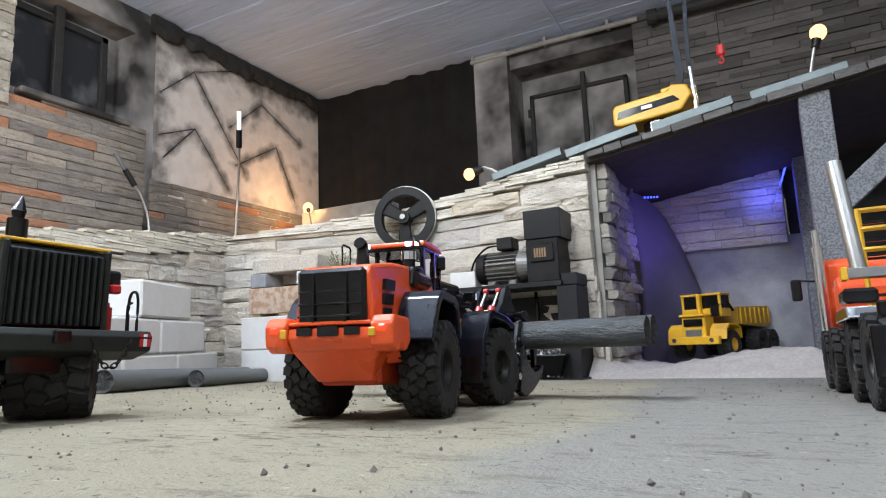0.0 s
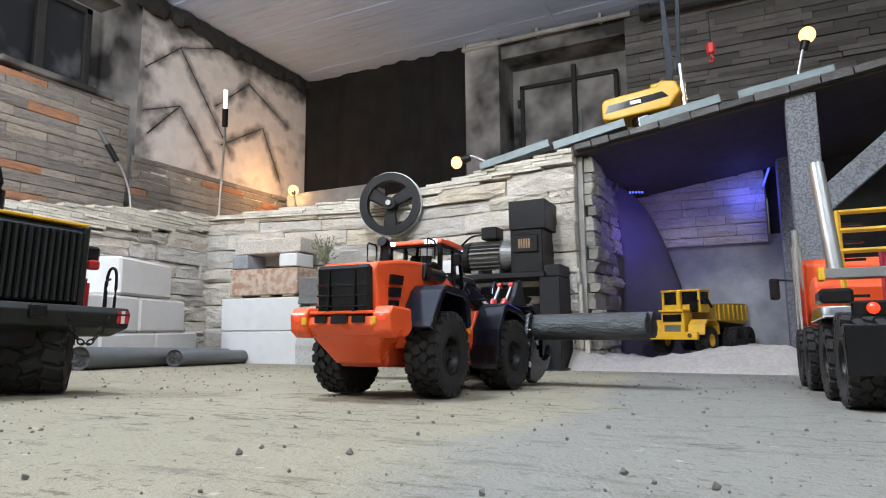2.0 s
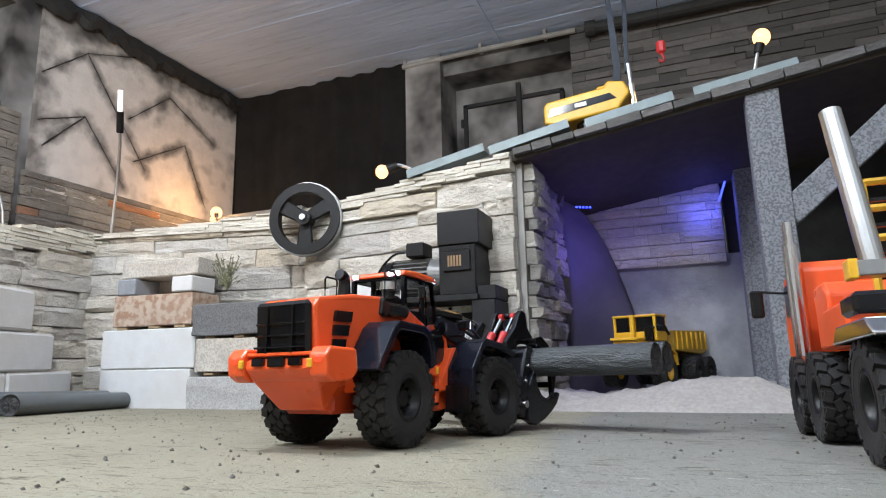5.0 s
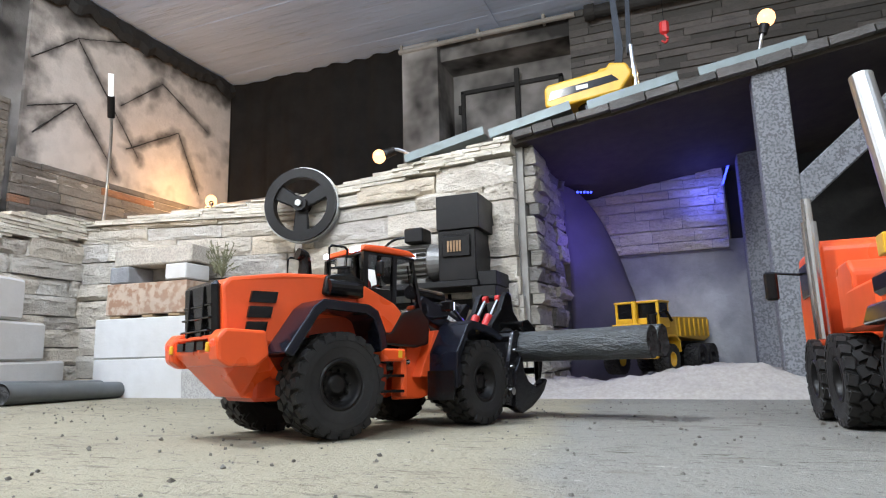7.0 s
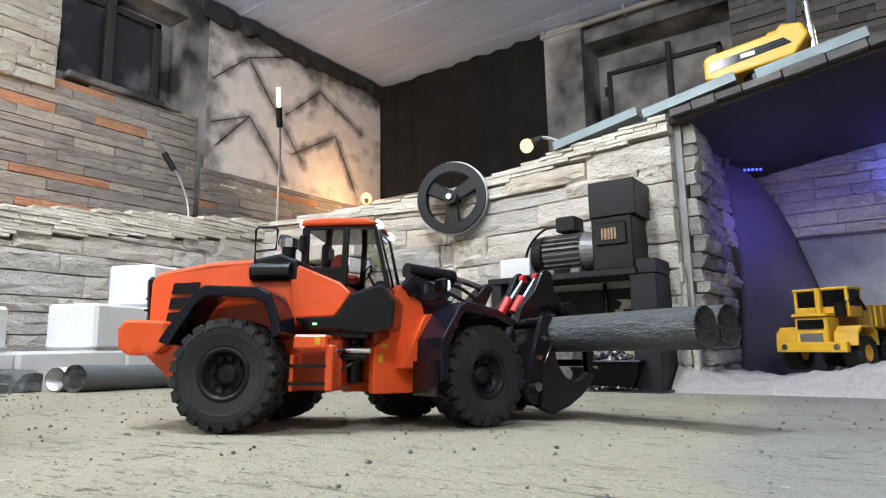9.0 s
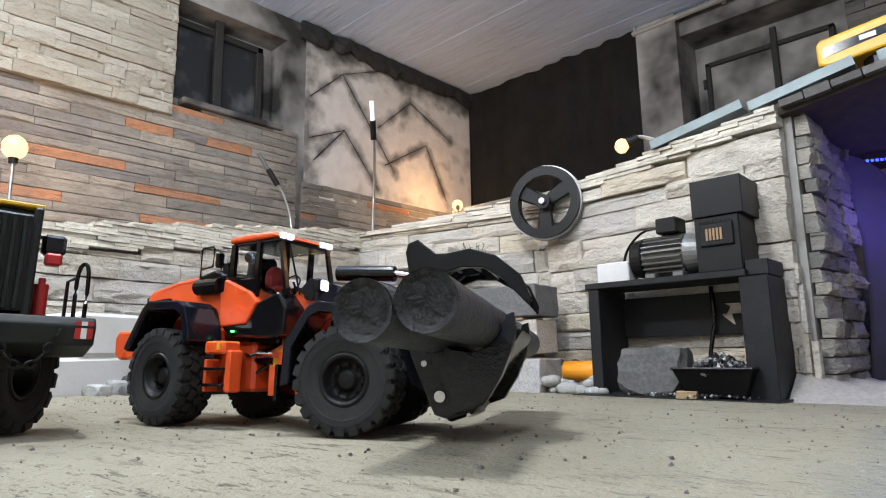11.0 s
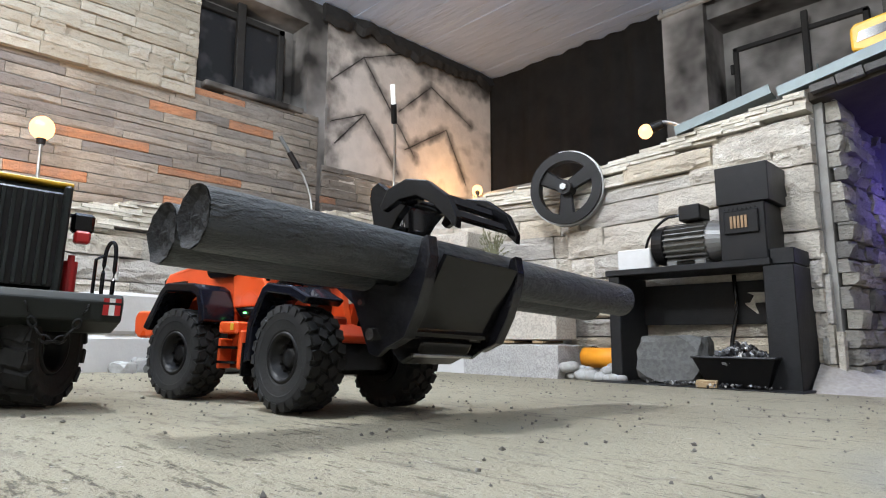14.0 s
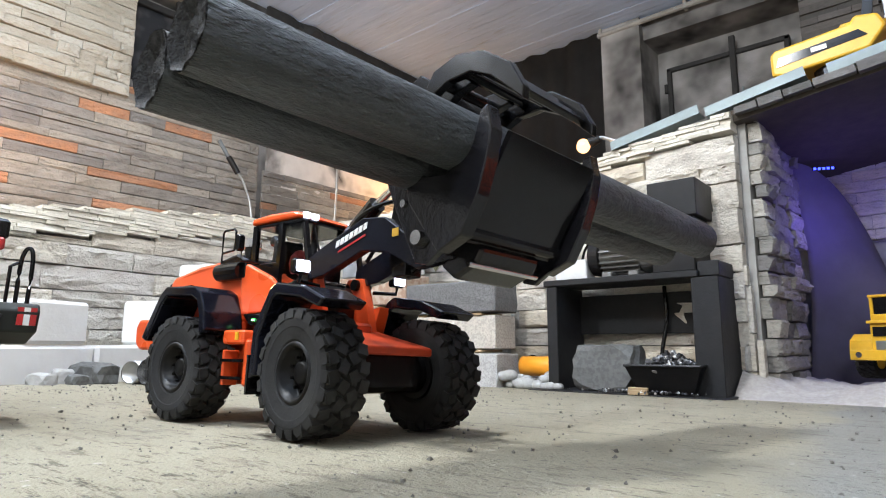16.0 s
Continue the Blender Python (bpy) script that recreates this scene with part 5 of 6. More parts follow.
for k in range(3):
    simple(dump, "warning_stripe", M_RED if k % 2 == 0 else M_WHITE, [lambda bm: box(bm, (0.0205, 0.098 + 0.005 * k, 0.096), (0.002, 0.0048, 0.016), Matrix.Translation((0, 0, 0)))])
def link_mesh(bm, c, along, flat):
    m = Matrix.Translation(c) @ Vector(along).to_track_quat("X", "Z").to_matrix().to_4x4() @ Matrix.Rotation(flat, 4, "X")
    ring = [m @ Vector((0.0048 * math.cos(a * math.pi / 5), 0.0030 * math.sin(a * math.pi / 5), 0)) for a in range(11)]
    tube(bm, ring, 0.0011, 5)
for k in range(9):
    s = k / 8
    simple(dump, "chain_link", M_BLACKMETAL, [lambda bm: link_mesh(bm, (0.021, 0.036 + 0.046 * s, 0.092 - 0.030 * 4 * s * (1 - s)), (0, 0.046, -0.12 * (1 - 2 * s)), math.pi / 2 * (k % 2))])

# orange timber truck
rig = empty("timber_truck", on_floor(0.215, 0.85, 90), "orange model timber truck with silver stakes and yellow guard rails", "truck")
TR = 0.052
for x in (0.02, 0.17, 0.40, 0.53):
    for y in (0.075, -0.075):
        wheel(rig, x, y, TR, 0.042, M_BLACKMETAL, lugs=18)
simple(rig, "chassis", M_BLACK, [lambda bm: box(bm, (0.27, 0, 0.07), (0.66, 0.07, 0.03), None, 0.003)])
simple(rig, "mud_flap", M_BLACK, [lambda bm: box(bm, (-0.055, 0.075, 0.062), (0.004, 0.05, 0.05), None, 0.001)])
simple(rig, "mud_flap", M_BLACK, [lambda bm: box(bm, (-0.055, -0.075, 0.062), (0.004, 0.05, 0.05), None, 0.001)])
simple(rig, "cab", M_ORANGE, [lambda bm: prism(bm, [(0.45, 0.10), (0.45, 0.215), (0.46, 0.225), (0.59, 0.222), (0.615, 0.16), (0.615, 0.09), (0.55, 0.085)], -0.085, 0.085, None, 0.005)])
simple(rig, "side_window", M_BLACK, [lambda bm: box(bm, (0.55, 0.086, 0.185), (0.055, 0.004, 0.045), None, 0.001)])
simple(rig, "back_panel", M_ORANGE, [lambda bm: prism(bm, [(0.33, 0.105), (0.33, 0.165), (0.345, 0.18), (0.40, 0.18), (0.40, 0.105)], -0.08, 0.082, None, 0.004)])
simple(rig, "exhaust_pipe", M_CHROME, [lambda bm: cyl(bm, (0.44, 0.094, 0.10), (0.44, 0.094, 0.245), 0.009), lambda bm: cyl(bm, (0.44, 0.094, 0.245), (0.44, 0.094, 0.275), 0.006)], "perforated chrome exhaust stack")
simple(rig, "mirror", M_BLACK, [lambda bm: box(bm, (0.585, 0.125, 0.185), (0.014, 0.018, 0.042), None, 0.003), lambda bm: tube(bm, [(0.585, 0.085, 0.20), (0.585, 0.125, 0.205)], 0.002)])
simple(rig, "stake", M_STEEL, [lambda bm: cyl(bm, (0.185, 0.070, 0.165), (0.21, 0.079, 0.33), 0.0100, 0.0100, 20)], "tall bare steel stake")
simple(rig, "stake", M_STEEL, [lambda bm: cyl(bm, (0.185, -0.082, 0.165), (0.21, -0.100, 0.33), 0.0125, 0.0125, 20)], "tall bare steel stake")
simple(rig, "cross_bar", M_STEEL, [lambda bm: box(bm, (0.185, 0, 0.166), (0.022, 0.17, 0.014), None, 0.001)], "grey steel bunk bar")
simple(rig, "bar_end", M_YELLOW, [lambda bm: box(bm, (0.185, 0.088, 0.166), (0.02, 0.008, 0.018), None, 0.001)], "yellow bar end cap")
simple(rig, "fender", M_CHROME, [lambda bm: prism(bm, [(0.10, 0.105), (0.12, 0.118), (0.22, 0.118), (0.24, 0.105), (0.24, 0.102), (0.10, 0.102)], 0.05, 0.10, None, 0.002)], "bright metal fender")
simple(rig, "side_tank", M_ORANGE, [lambda bm: box(bm, (0.30, 0.065, 0.125), (0.11, 0.04, 0.045), None, 0.004)])
simple(rig, "work_bracket", M_BLACK, [lambda bm: box(bm, (0.19, 0.075, 0.135), (0.05, 0.04, 0.02), None, 0.004)])
for z in (0.205, 0.235, 0.262):
    simple(rig, "guard_rail", M_YELLOW, [lambda bm: tube(bm, [(0.24, 0.055, z), (0.24, -0.08, z)], 0.004, 6)], "yellow guard rail")
for y in (0.055, -0.08):
    simple(rig, "rail_post", M_YELLOW, [lambda bm: tube(bm, [(0.24, y, 0.12), (0.24, y, 0.265)], 0.004, 6)], "yellow rail post")
for k in range(5):
    simple(rig, "rung", M_BLACK, [lambda bm: box(bm, (0.243, 0.04, 0.14 + 0.026 * k), (0.004, 0.03, 0.004))])
simple(rig, "tail_light", M_TAIL, [lambda bm: ball(bm, (-0.05, 0.055, 0.104), 0.006, 8), lambda bm: ball(bm, (-0.05, 0.072, 0.104), 0.006, 8)], "lit red tail lights")
simple(rig, "light_bar", M_BLACK, [lambda bm: box(bm, (-0.044, 0, 0.104), (0.008, 0.18, 0.016), None, 0.002)])
simple(rig, "loader_crane", plain("pink_red_plastic", (0.55, 0.04, 0.10), 0.5), [lambda bm: box(bm, (0.26, -0.01, 0.16), (0.025, 0.03, 0.10), None, 0.003)], "magenta red crane column")

# yellow dumper on the sand
yel = empty("yellow_truck", pose(-0.165, 2.52, 0.035, 0, 0, -112), "weathered yellow model haul truck parked on the sand in the tunnel", "truck")
YR = 0.048
for x in (0.0, -0.24, -0.34):
    for y in (0.085, -0.085):
        wheel(yel, x, y, YR, 0.05, M_YELLOW if x == 0 else M_BLACKMETAL, lugs=18)
simple(yel, "bumper", M_YELLOW, [lambda bm: box(bm, (0.085, 0, 0.066), (0.02, 0.19, 0.028), None, 0.002)])
simple(yel, "hood", M_YELLOW, [lambda bm: box(bm, (0.045, 0, 0.115), (0.07, 0.088, 0.075), None, 0.003), lambda bm: box(bm, (0.05, 0, 0.156), (0.08, 0.094, 0.008), None, 0.001)])
simple(yel, "radiator", M_STEEL, [lambda bm: box(bm, (0.082, 0, 0.092), (0.004, 0.06, 0.026))], "pale radiator grille")
simple(yel, "radiator_vent", M_BLACK, [lambda bm: box(bm, (0.082, 0, 0.13), (0.004, 0.07, 0.026))])
simple(yel, "cab", M_YELLOW, [lambda bm: box(bm, (-0.03, 0, 0.165), (0.08, 0.15, 0.03), None, 0.002), lambda bm: box(bm, (-0.03, 0, 0.232), (0.085, 0.155, 0.008), None, 0.002)] + [(lambda bm, x=x, y=y: box(bm, (x, y, 0.205), (0.008, 0.008, 0.05))) for x in (-0.066, 0.006) for y in (-0.07, 0.0, 0.07)])
simple(yel, "windscreen", M_BLACK, [lambda bm: box(bm, (0.004, -0.036, 0.204), (0.003, 0.062, 0.046))])
simple(yel, "windscreen", M_BLACK, [lambda bm: box(bm, (0.004, 0.036, 0.204), (0.003, 0.062, 0.046))])
for y in (0.073, -0.073):
    simple(yel, "side_glass", M_BLACK, [lambda bm: box(bm, (-0.03, y, 0.204), (0.06, 0.003, 0.046))])
simple(yel, "stack", M_YELLOW, [lambda bm: cyl(bm, (0.025, 0.0, 0.16), (0.025, 0.0, 0.235), 0.008)])
simple(yel, "air_filter", M_BLACK, [lambda bm: cyl(bm, (0.02, 0.055, 0.15), (0.02, 0.055, 0.19), 0.015), lambda bm: tube(bm, smooth_line([(0.02, 0.05, 0.18), (-0.01, 0.085, 0.2), (-0.05, 0.09, 0.17)]), 0.005)])
for y in (0.08, -0.08):
    simple(yel, "fender", M_YELLOW, [lambda bm: prism(bm, [(-0.055, 0.07), (-0.05, 0.105), (-0.02, 0.118), (0.03, 0.118), (0.055, 0.10), (0.06, 0.07), (0.066, 0.07), (0.06, 0.106), (0.035, 0.124), (-0.025, 0.124), (-0.056, 0.108), (-0.061, 0.07)], y - 0.03, y + 0.03)])
simple(yel, "dump_body", plain("ochre_yellow_paint", (0.45, 0.27, 0.03), 0.6, 0, 0.2, 30, 0, (0.3, 0.2, 0.05)), [lambda bm: prism(bm, [(-0.12, 0.12), (-0.12, 0.185), (-0.40, 0.19), (-0.41, 0.12), (-0.36, 0.105)], -0.075, 0.075, None, 0.002)], "ochre dump body")
for k in range(7):
    for y in (0.078, -0.078):
        simple(yel, "rib", M_YELLOW, [lambda bm: box(bm, (-0.14 - 0.042 * k, y, 0.152), (0.006, 0.005, 0.06))])
simple(yel, "chassis", M_BLACK, [lambda bm: box(bm, (-0.17, 0, 0.07), (0.46, 0.06, 0.03), None, 0.003)])
for y in (0.07, -0.07):
    simple(yel, "headlight", M_CHROME, [lambda bm: cyl(bm, (0.093, y, 0.067), (0.098, y, 0.067), 0.008)], "round headlight")

# yellow excavator on the ramp
exc = empty("excavator", pose(-0.25, 2.47, roof_z(-0.25, 2.47) + 0.030, 0, -3.0, 0), "yellow and black model excavator standing on the ramp", "excavator")
simple(exc, "counterweight", M_YELLOW, [lambda bm: prism(bm, [(-0.150, 0.125), (-0.148, 0.190), (-0.135, 0.204), (0.06, 0.215), (0.075, 0.235), (0.13, 0.222), (0.145, 0.18), (0.10, 0.125), (-0.12, 0.115)], -0.07, 0.07, None, 0.008)])
simple(exc, "black_band", M_BLACK, [lambda bm: prism(bm, [(-0.135, 0.145), (-0.125, 0.175), (0.08, 0.188), (0.10, 0.165)], -0.0715, 0.0715)], "black side band")
simple(exc, "lettering", M_WHITE, [lambda bm: box(bm, (-0.02, -0.0725, 0.168), (0.04, 0.001, 0.014))], "pale maker's mark on the band")
for y in (-0.07, 0.07):
    simple(exc, "track", M_RUBBER, [lambda bm: prism(bm, [(-0.145, 0.02), (-0.13, 0.06), (0.13, 0.06), (0.145, 0.02), (0.13, -0.006), (0.10, -0.022), (-0.10, -0.022), (-0.13, -0.006)], y - 0.025, y + 0.025, None, 0.003)])
simple(exc, "turntable", M_BLACK, [lambda bm: cyl(bm, (0, 0, 0.05), (0, 0, 0.12), 0.05)])
simple(exc, "boom", M_BLACK, [lambda bm: prism(bm, [(0.10, 0.15), (0.125, 0.30), (0.12, 0.62), (0.105, 0.62), (0.10, 0.30), (0.075, 0.17)], -0.012, 0.012)])
simple(exc, "stick", M_BLACK, [lambda bm: prism(bm, [(0.15, 0.28), (0.18, 0.62), (0.165, 0.62), (0.135, 0.28)], -0.01, 0.01)])
simple(exc, "cylinder", M_CHROME, [lambda bm: cyl(bm, (0.15, -0.03, 0.15), (0.15, -0.02, 0.30), 0.008), lambda bm: cyl(bm, (0.15, -0.03, 0.12), (0.15, -0.025, 0.22), 0.012)], "chrome cylinder")
simple(exc, "cab", M_YELLOW, [lambda bm: box(bm, (0.07, 0.05, 0.235), (0.08, 0.05, 0.06), None, 0.006)])
quick("plough_blade", "small yellow attachment lying on the ramp", "attachment", M_YELLOW, lambda bm: prism(bm, [(-0.03, 0.0), (-0.02, 0.03), (0.01, 0.045), (0.03, 0.0)], -0.03, 0.03, None, 0.003), pose(-0.455, 2.42, roof_z(-0.455, 2.42), 0, -8, 0))
hook = empty("red_hook", pose(-0.005, 2.45, 1.14), "red crane hook block hanging by a wire", "hook")
simple(hook, "block", M_RED, [lambda bm: box(bm, (0, 0, 0.03), (0.03, 0.018, 0.05), None, 0.008)])
simple(hook, "hook", M_RED, [lambda bm: tube(bm, smooth_line([(0, 0, 0.005), (0.008, 0, -0.012), (0, 0, -0.024), (-0.01, 0, -0.015)]), 0.004)])
simple(hook, "wire", M_BLACK, [lambda bm: tube(bm, [(0, 0, 0.05), (0, 0, 1.138)], 0.0012, 5)])

# pendant lamps over the yard
for p_ in PENDANTS:
    pl = empty("pendant_lamp", pose(*p_), "lit white globe pendant lamp hanging from the ceiling", "pendant lamp", "pendant lamps")
    simple(pl, "globe", glow("lamp_globe", (1.0, 0.95, 0.87), 8.0), [lambda bm: ball(bm, (0, 0, 0), 0.032, 18)], "glowing globe", True)
    simple(pl, "cord", M_WHITE, [lambda bm: cyl(bm, (0, 0, 0.04), (0, 0, CEIL - p_[2]), 0.004, seg=8)])
    simple(pl, "socket", M_WHITE, [lambda bm: cyl(bm, (0, 0, 0.028), (0, 0, 0.07), 0.018, 0.012)])

# crumbs on the floor
bm_ = bmesh.new()
rng_ = random.Random(12)
for _ in range(4200):
    x, y = rng_.uniform(-1.9, 0.6), rng_.uniform(0.1, 2.05)
    r = 0.0006 + 0.0019 * rng_.random() ** 5
    if rng_.random() < 0.006:
        r = rng_.uniform(0.0016, 0.0032)
    p = FM @ Vector((x, y, r * 0.4 - 0.0012))
    m_ = Matrix.Translation(p) @ Euler((rng_.uniform(0, 6), rng_.uniform(0, 6), rng_.uniform(0, 6))).to_matrix().to_4x4()
    vs_ = [bm_.verts.new(m_ @ (Vector(c) * r * rng_.uniform(0.8, 1.3))) for c in ((1, 0, 0), (-1, 0, 0), (0, 1, 0), (0, -1, 0), (0, 0, 1), (0, 0, -1))]
    for a, b, c in ((0, 2, 4), (2, 1, 4), (1, 3, 4), (3, 0, 4), (2, 0, 5), (1, 2, 5), (3, 1, 5), (0, 3, 5)):
        bm_.faces.new((vs_[a], vs_[b], vs_[c]))
tagged(part("floor_crumbs", bm_, M_CRUMB), "scattered dark grit and stone crumbs on the floor", "grit", kind="stuff")

# ---- the orange wheel loader, its logs and their movement ----
WR, WW, XR_, XF = 0.0535, 0.042, -0.105, 0.115
PIVOT, ARM = Vector((0.05, 0, 0.15)), 0.193
# seconds, joint x, y, heading of the rear frame, steering angle, arm angle, grapple curl
DRIVE = [
    (0.0, -0.404, 0.766, 101, -14, -36, -12), (0.5, -0.407, 0.764, 103, -12, -36, -12), (1.0, -0.407, 0.778, 100, -10, -36, -12),
    (1.5, -0.396, 0.808, 92, -5, -36, -12), (2.0, -0.394, 0.868, 90, -5, -36, -12), (2.5, -0.394, 0.933, 91, -8, -36, -12),
    (3.0, -0.404, 0.985, 97, -19, -36, -12), (3.5, -0.413, 1.045, 99, -24, -36, -12), (4.0, -0.403, 1.092, 94, -19, -35, -12),
    (4.5, -0.391, 1.138, 88, -15, -35, -12), (5.0, -0.384, 1.155, 82, -10, -35, -12), (5.5, -0.380, 1.158, 77, -4, -35, -12),
    (6.0, -0.381, 1.152, 72, 1, -35, -12), (6.5, -0.386, 1.138, 68, 6, -35, -12), (7.0, -0.397, 1.115, 64, 10, -35, -12),
    (7.5, -0.420, 1.074, 55, 17, -35, -12), (8.0, -0.448, 1.017, 46, 24, -35, -12), (8.5, -0.485, 0.967, 40, 27.5, -35, -12),
    (9.0, -0.517, 0.911, 29, 44, -35, -12), (9.5, -0.552, 0.874, 22, 45, -36, 2), (10.0, -0.597, 0.838, 16, 38, -36, 17),
    (10.5, -0.645, 0.812, 12, 28, -36, 25), (11.0, -0.690, 0.797, 11, 19, -35, 29), (11.5, -0.735, 0.788, 11, 11, -34, 32),
    (12.0, -0.770, 0.785, 12, 5, -33, 33), (12.5, -0.799, 0.785, 13, 1, -32, 33), (13.0, -0.815, 0.800, 17, -9, -31, 33),
    (13.5, -0.800, 0.806, 18, -12, -27.7, 33), (14.0, -0.738, 0.808, 12, -8, -22, 33), (14.5, -0.686, 0.810, 8, -7, -17, 33),
    (15.0, -0.653, 0.818, 7, -7, -9, 33), (15.5, -0.630, 0.821, 5, -6, -2.7, 33), (16.0, -0.586, 0.818, 3, -7, 1, 33),
]

loader = empty("wheel_loader", on_floor(DRIVE[0][1], DRIVE[0][2], DRIVE[0][3]), "orange and black model wheel loader with lit lamps carrying logs", "loader")
M_NAVY.node_tree.nodes["Principled BSDF"].inputs["Specular IOR Level"].default_value = 0.3
M_BLACKSHINE = plain("glossy_black_plate", (0.009, 0.009, 0.012), 0.10, 0, 0.25, 60, 0.0004, (0.03, 0.03, 0.035))
M_ORANGE_DARK = plain("orange_frame_paint", (0.55, 0.055, 0.012), 0.4, 0, 0.2, 30, 0, (0.25, 0.04, 0.02))

# rear body
simple(loader, "counterweight", M_ORANGE, [lambda bm: prism(bm, [(-0.225, 0.085), (-0.222, 0.0955), (-0.180, 0.098), (-0.176, 0.082), (-0.186, 0.074), (-0.215, 0.073)], -0.046, 0.046, None, 0.002),
                                           lambda bm: box(bm, (-0.214, 0, 0.100), (0.020, 0.09, 0.004), None, 0.001)]
       + [(lambda bm, s=s: prism(bm, [(-0.227, 0.078), (-0.229, 0.098), (-0.222, 0.107), (-0.180, 0.106), (-0.176, 0.082), (-0.188, 0.072), (-0.216, 0.071)], min(s * 0.046, s * 0.070), max(s * 0.046, s * 0.070), None, 0.003)) for s in (-1, 1)])
def belly(bm):
    vs = prism(bm, [(-0.222, 0.084), (-0.170, 0.086), (-0.152, 0.060), (-0.155, 0.040), (-0.185, 0.042)], -0.052, 0.052, None, 0.002)
    for v in bm.verts:
        if v.co.z < 0.06:
            v.co.y *= 0.62
simple(loader, "belly_plate", M_ORANGE, [belly])
def hood_mesh(bm):
    prism(bm, [(-0.212, 0.098), (-0.216, 0.150), (-0.208, 0.160), (-0.150, 0.170), (-0.090, 0.174), (-0.058, 0.172), (-0.050, 0.105), (-0.075, 0.092), (-0.150, 0.092)], -0.046, 0.046, None, 0.004)
    for v in bm.verts:
        if v.co.z > 0.14:
            v.co.y *= 0.90
        if v.co.x < -0.19:
            v.co.y *= 0.97
simple(loader, "hood", M_ORANGE, [hood_mesh])
simple(loader, "radiator_grille", M_BLACK, [lambda bm: box(bm, (-0.217, 0, 0.127), (0.010, 0.076, 0.058), Matrix.Translation((-0.217, 0, 0.127)) @ Matrix.Rotation(radians(-4), 4, "Y") @ Matrix.Translation((0.217, 0, -0.127)), 0.004)])
for k in range(4):
    simple(loader, "grille_rib", M_BLACK, [lambda bm: box(bm, (-0.2235 + 0.0008 * k, 0, 0.107 + 0.0125 * k), (0.004, 0.070, 0.0022), None, 0.0006)])
for y in (-0.018, 0.018):
    simple(loader, "grille_bar", M_BLACK, [lambda bm: box(bm, (-0.223, y, 0.126), (0.004, 0.0025, 0.050), None, 0.0006)])
simple(loader, "lettering", M_WHITE, [lambda bm: box(bm, (-0.2215, 0.004, 0.1515), (0.001, 0.032, 0.004))], "pale maker's lettering as a bar")
for s in (-1, 1):
    for k in range(3):
        simple(loader, "side_vent", M_BLACK, [lambda bm: prism(bm, [(-0.186 - 0.002 * k, 0.147 - 0.0155 * k), (-0.158 - 0.005 * k, 0.148 - 0.0155 * k), (-0.160 - 0.005 * k, 0.1365 - 0.0155 * k), (-0.188 - 0.002 * k, 0.1355 - 0.0155 * k)], s * 0.0425, s * 0.0462)])
for y, s in ((0.068, 1), (-0.068, -1)):
    simple(loader, "tail_light", M_TAIL, [lambda bm: box(bm, (-0.2275, y * 0.86, 0.094), (0.006, 0.010, 0.007), None, 0.002)], "lit red tail light")
    simple(loader, "reflector", M_YELLOW, [lambda bm: box(bm, (-0.2285, y * 0.71, 0.090), (0.003, 0.007, 0.009), None, 0.001)], "yellow reflector plate")
simple(loader, "tow_slot", M_BLACK, [lambda bm: box(bm, (-0.2255, 0, 0.092), (0.004, 0.022, 0.010)), lambda bm: box(bm, (-0.2255, 0.026, 0.092), (0.004, 0.016, 0.008)), lambda bm: box(bm, (-0.2255, -0.026, 0.092), (0.004, 0.016, 0.008))])
simple(loader, "rear_chassis", M_ORANGE_DARK, [lambda bm: box(bm, (-0.09, 0, 0.065), (0.17, 0.07, 0.055), None, 0.004), lambda bm: cyl(bm, (XR_, -0.06, WR), (XR_, 0.06, WR), 0.018)])
simple(loader, "hinge", M_BLACK, [lambda bm: cyl(bm, (0, 0, 0.045), (0, 0, 0.10), 0.010), lambda bm: cyl(bm, (-0.03, -0.028, 0.072), (0.02, -0.028, 0.072), 0.005), lambda bm: cyl(bm, (-0.03, 0.028, 0.072), (0.02, 0.028, 0.072), 0.005), lambda bm: box(bm, (-0.005, 0, 0.095), (0.05, 0.05, 0.012), None, 0.002)])
for s in (-1, 1):
    simple(loader, "steer_cylinder", M_CHROME, [lambda bm: cyl(bm, (0.0, s * 0.034, 0.078), (0.026, s * 0.034, 0.078), 0.0035)], "bright steering ram")


def fender(parent, outline, y0, y1, mat, thick=0.011):
    def build(bm):
        pts = [Vector((x, 0, z)) for x, z in outline]
        ins = []
        c = Vector((sum(p.x for p in pts) / len(pts), 0, 0.06))
        for p in pts:
            ins.append(p + (c - p).normalized() * thick)
        prism(bm, [(p.x, p.z) for p in pts] + [(p.x, p.z) for p in ins[::-1]], y0, y1, None, 0.0018)
    return simple(parent, "fender", mat, [build])


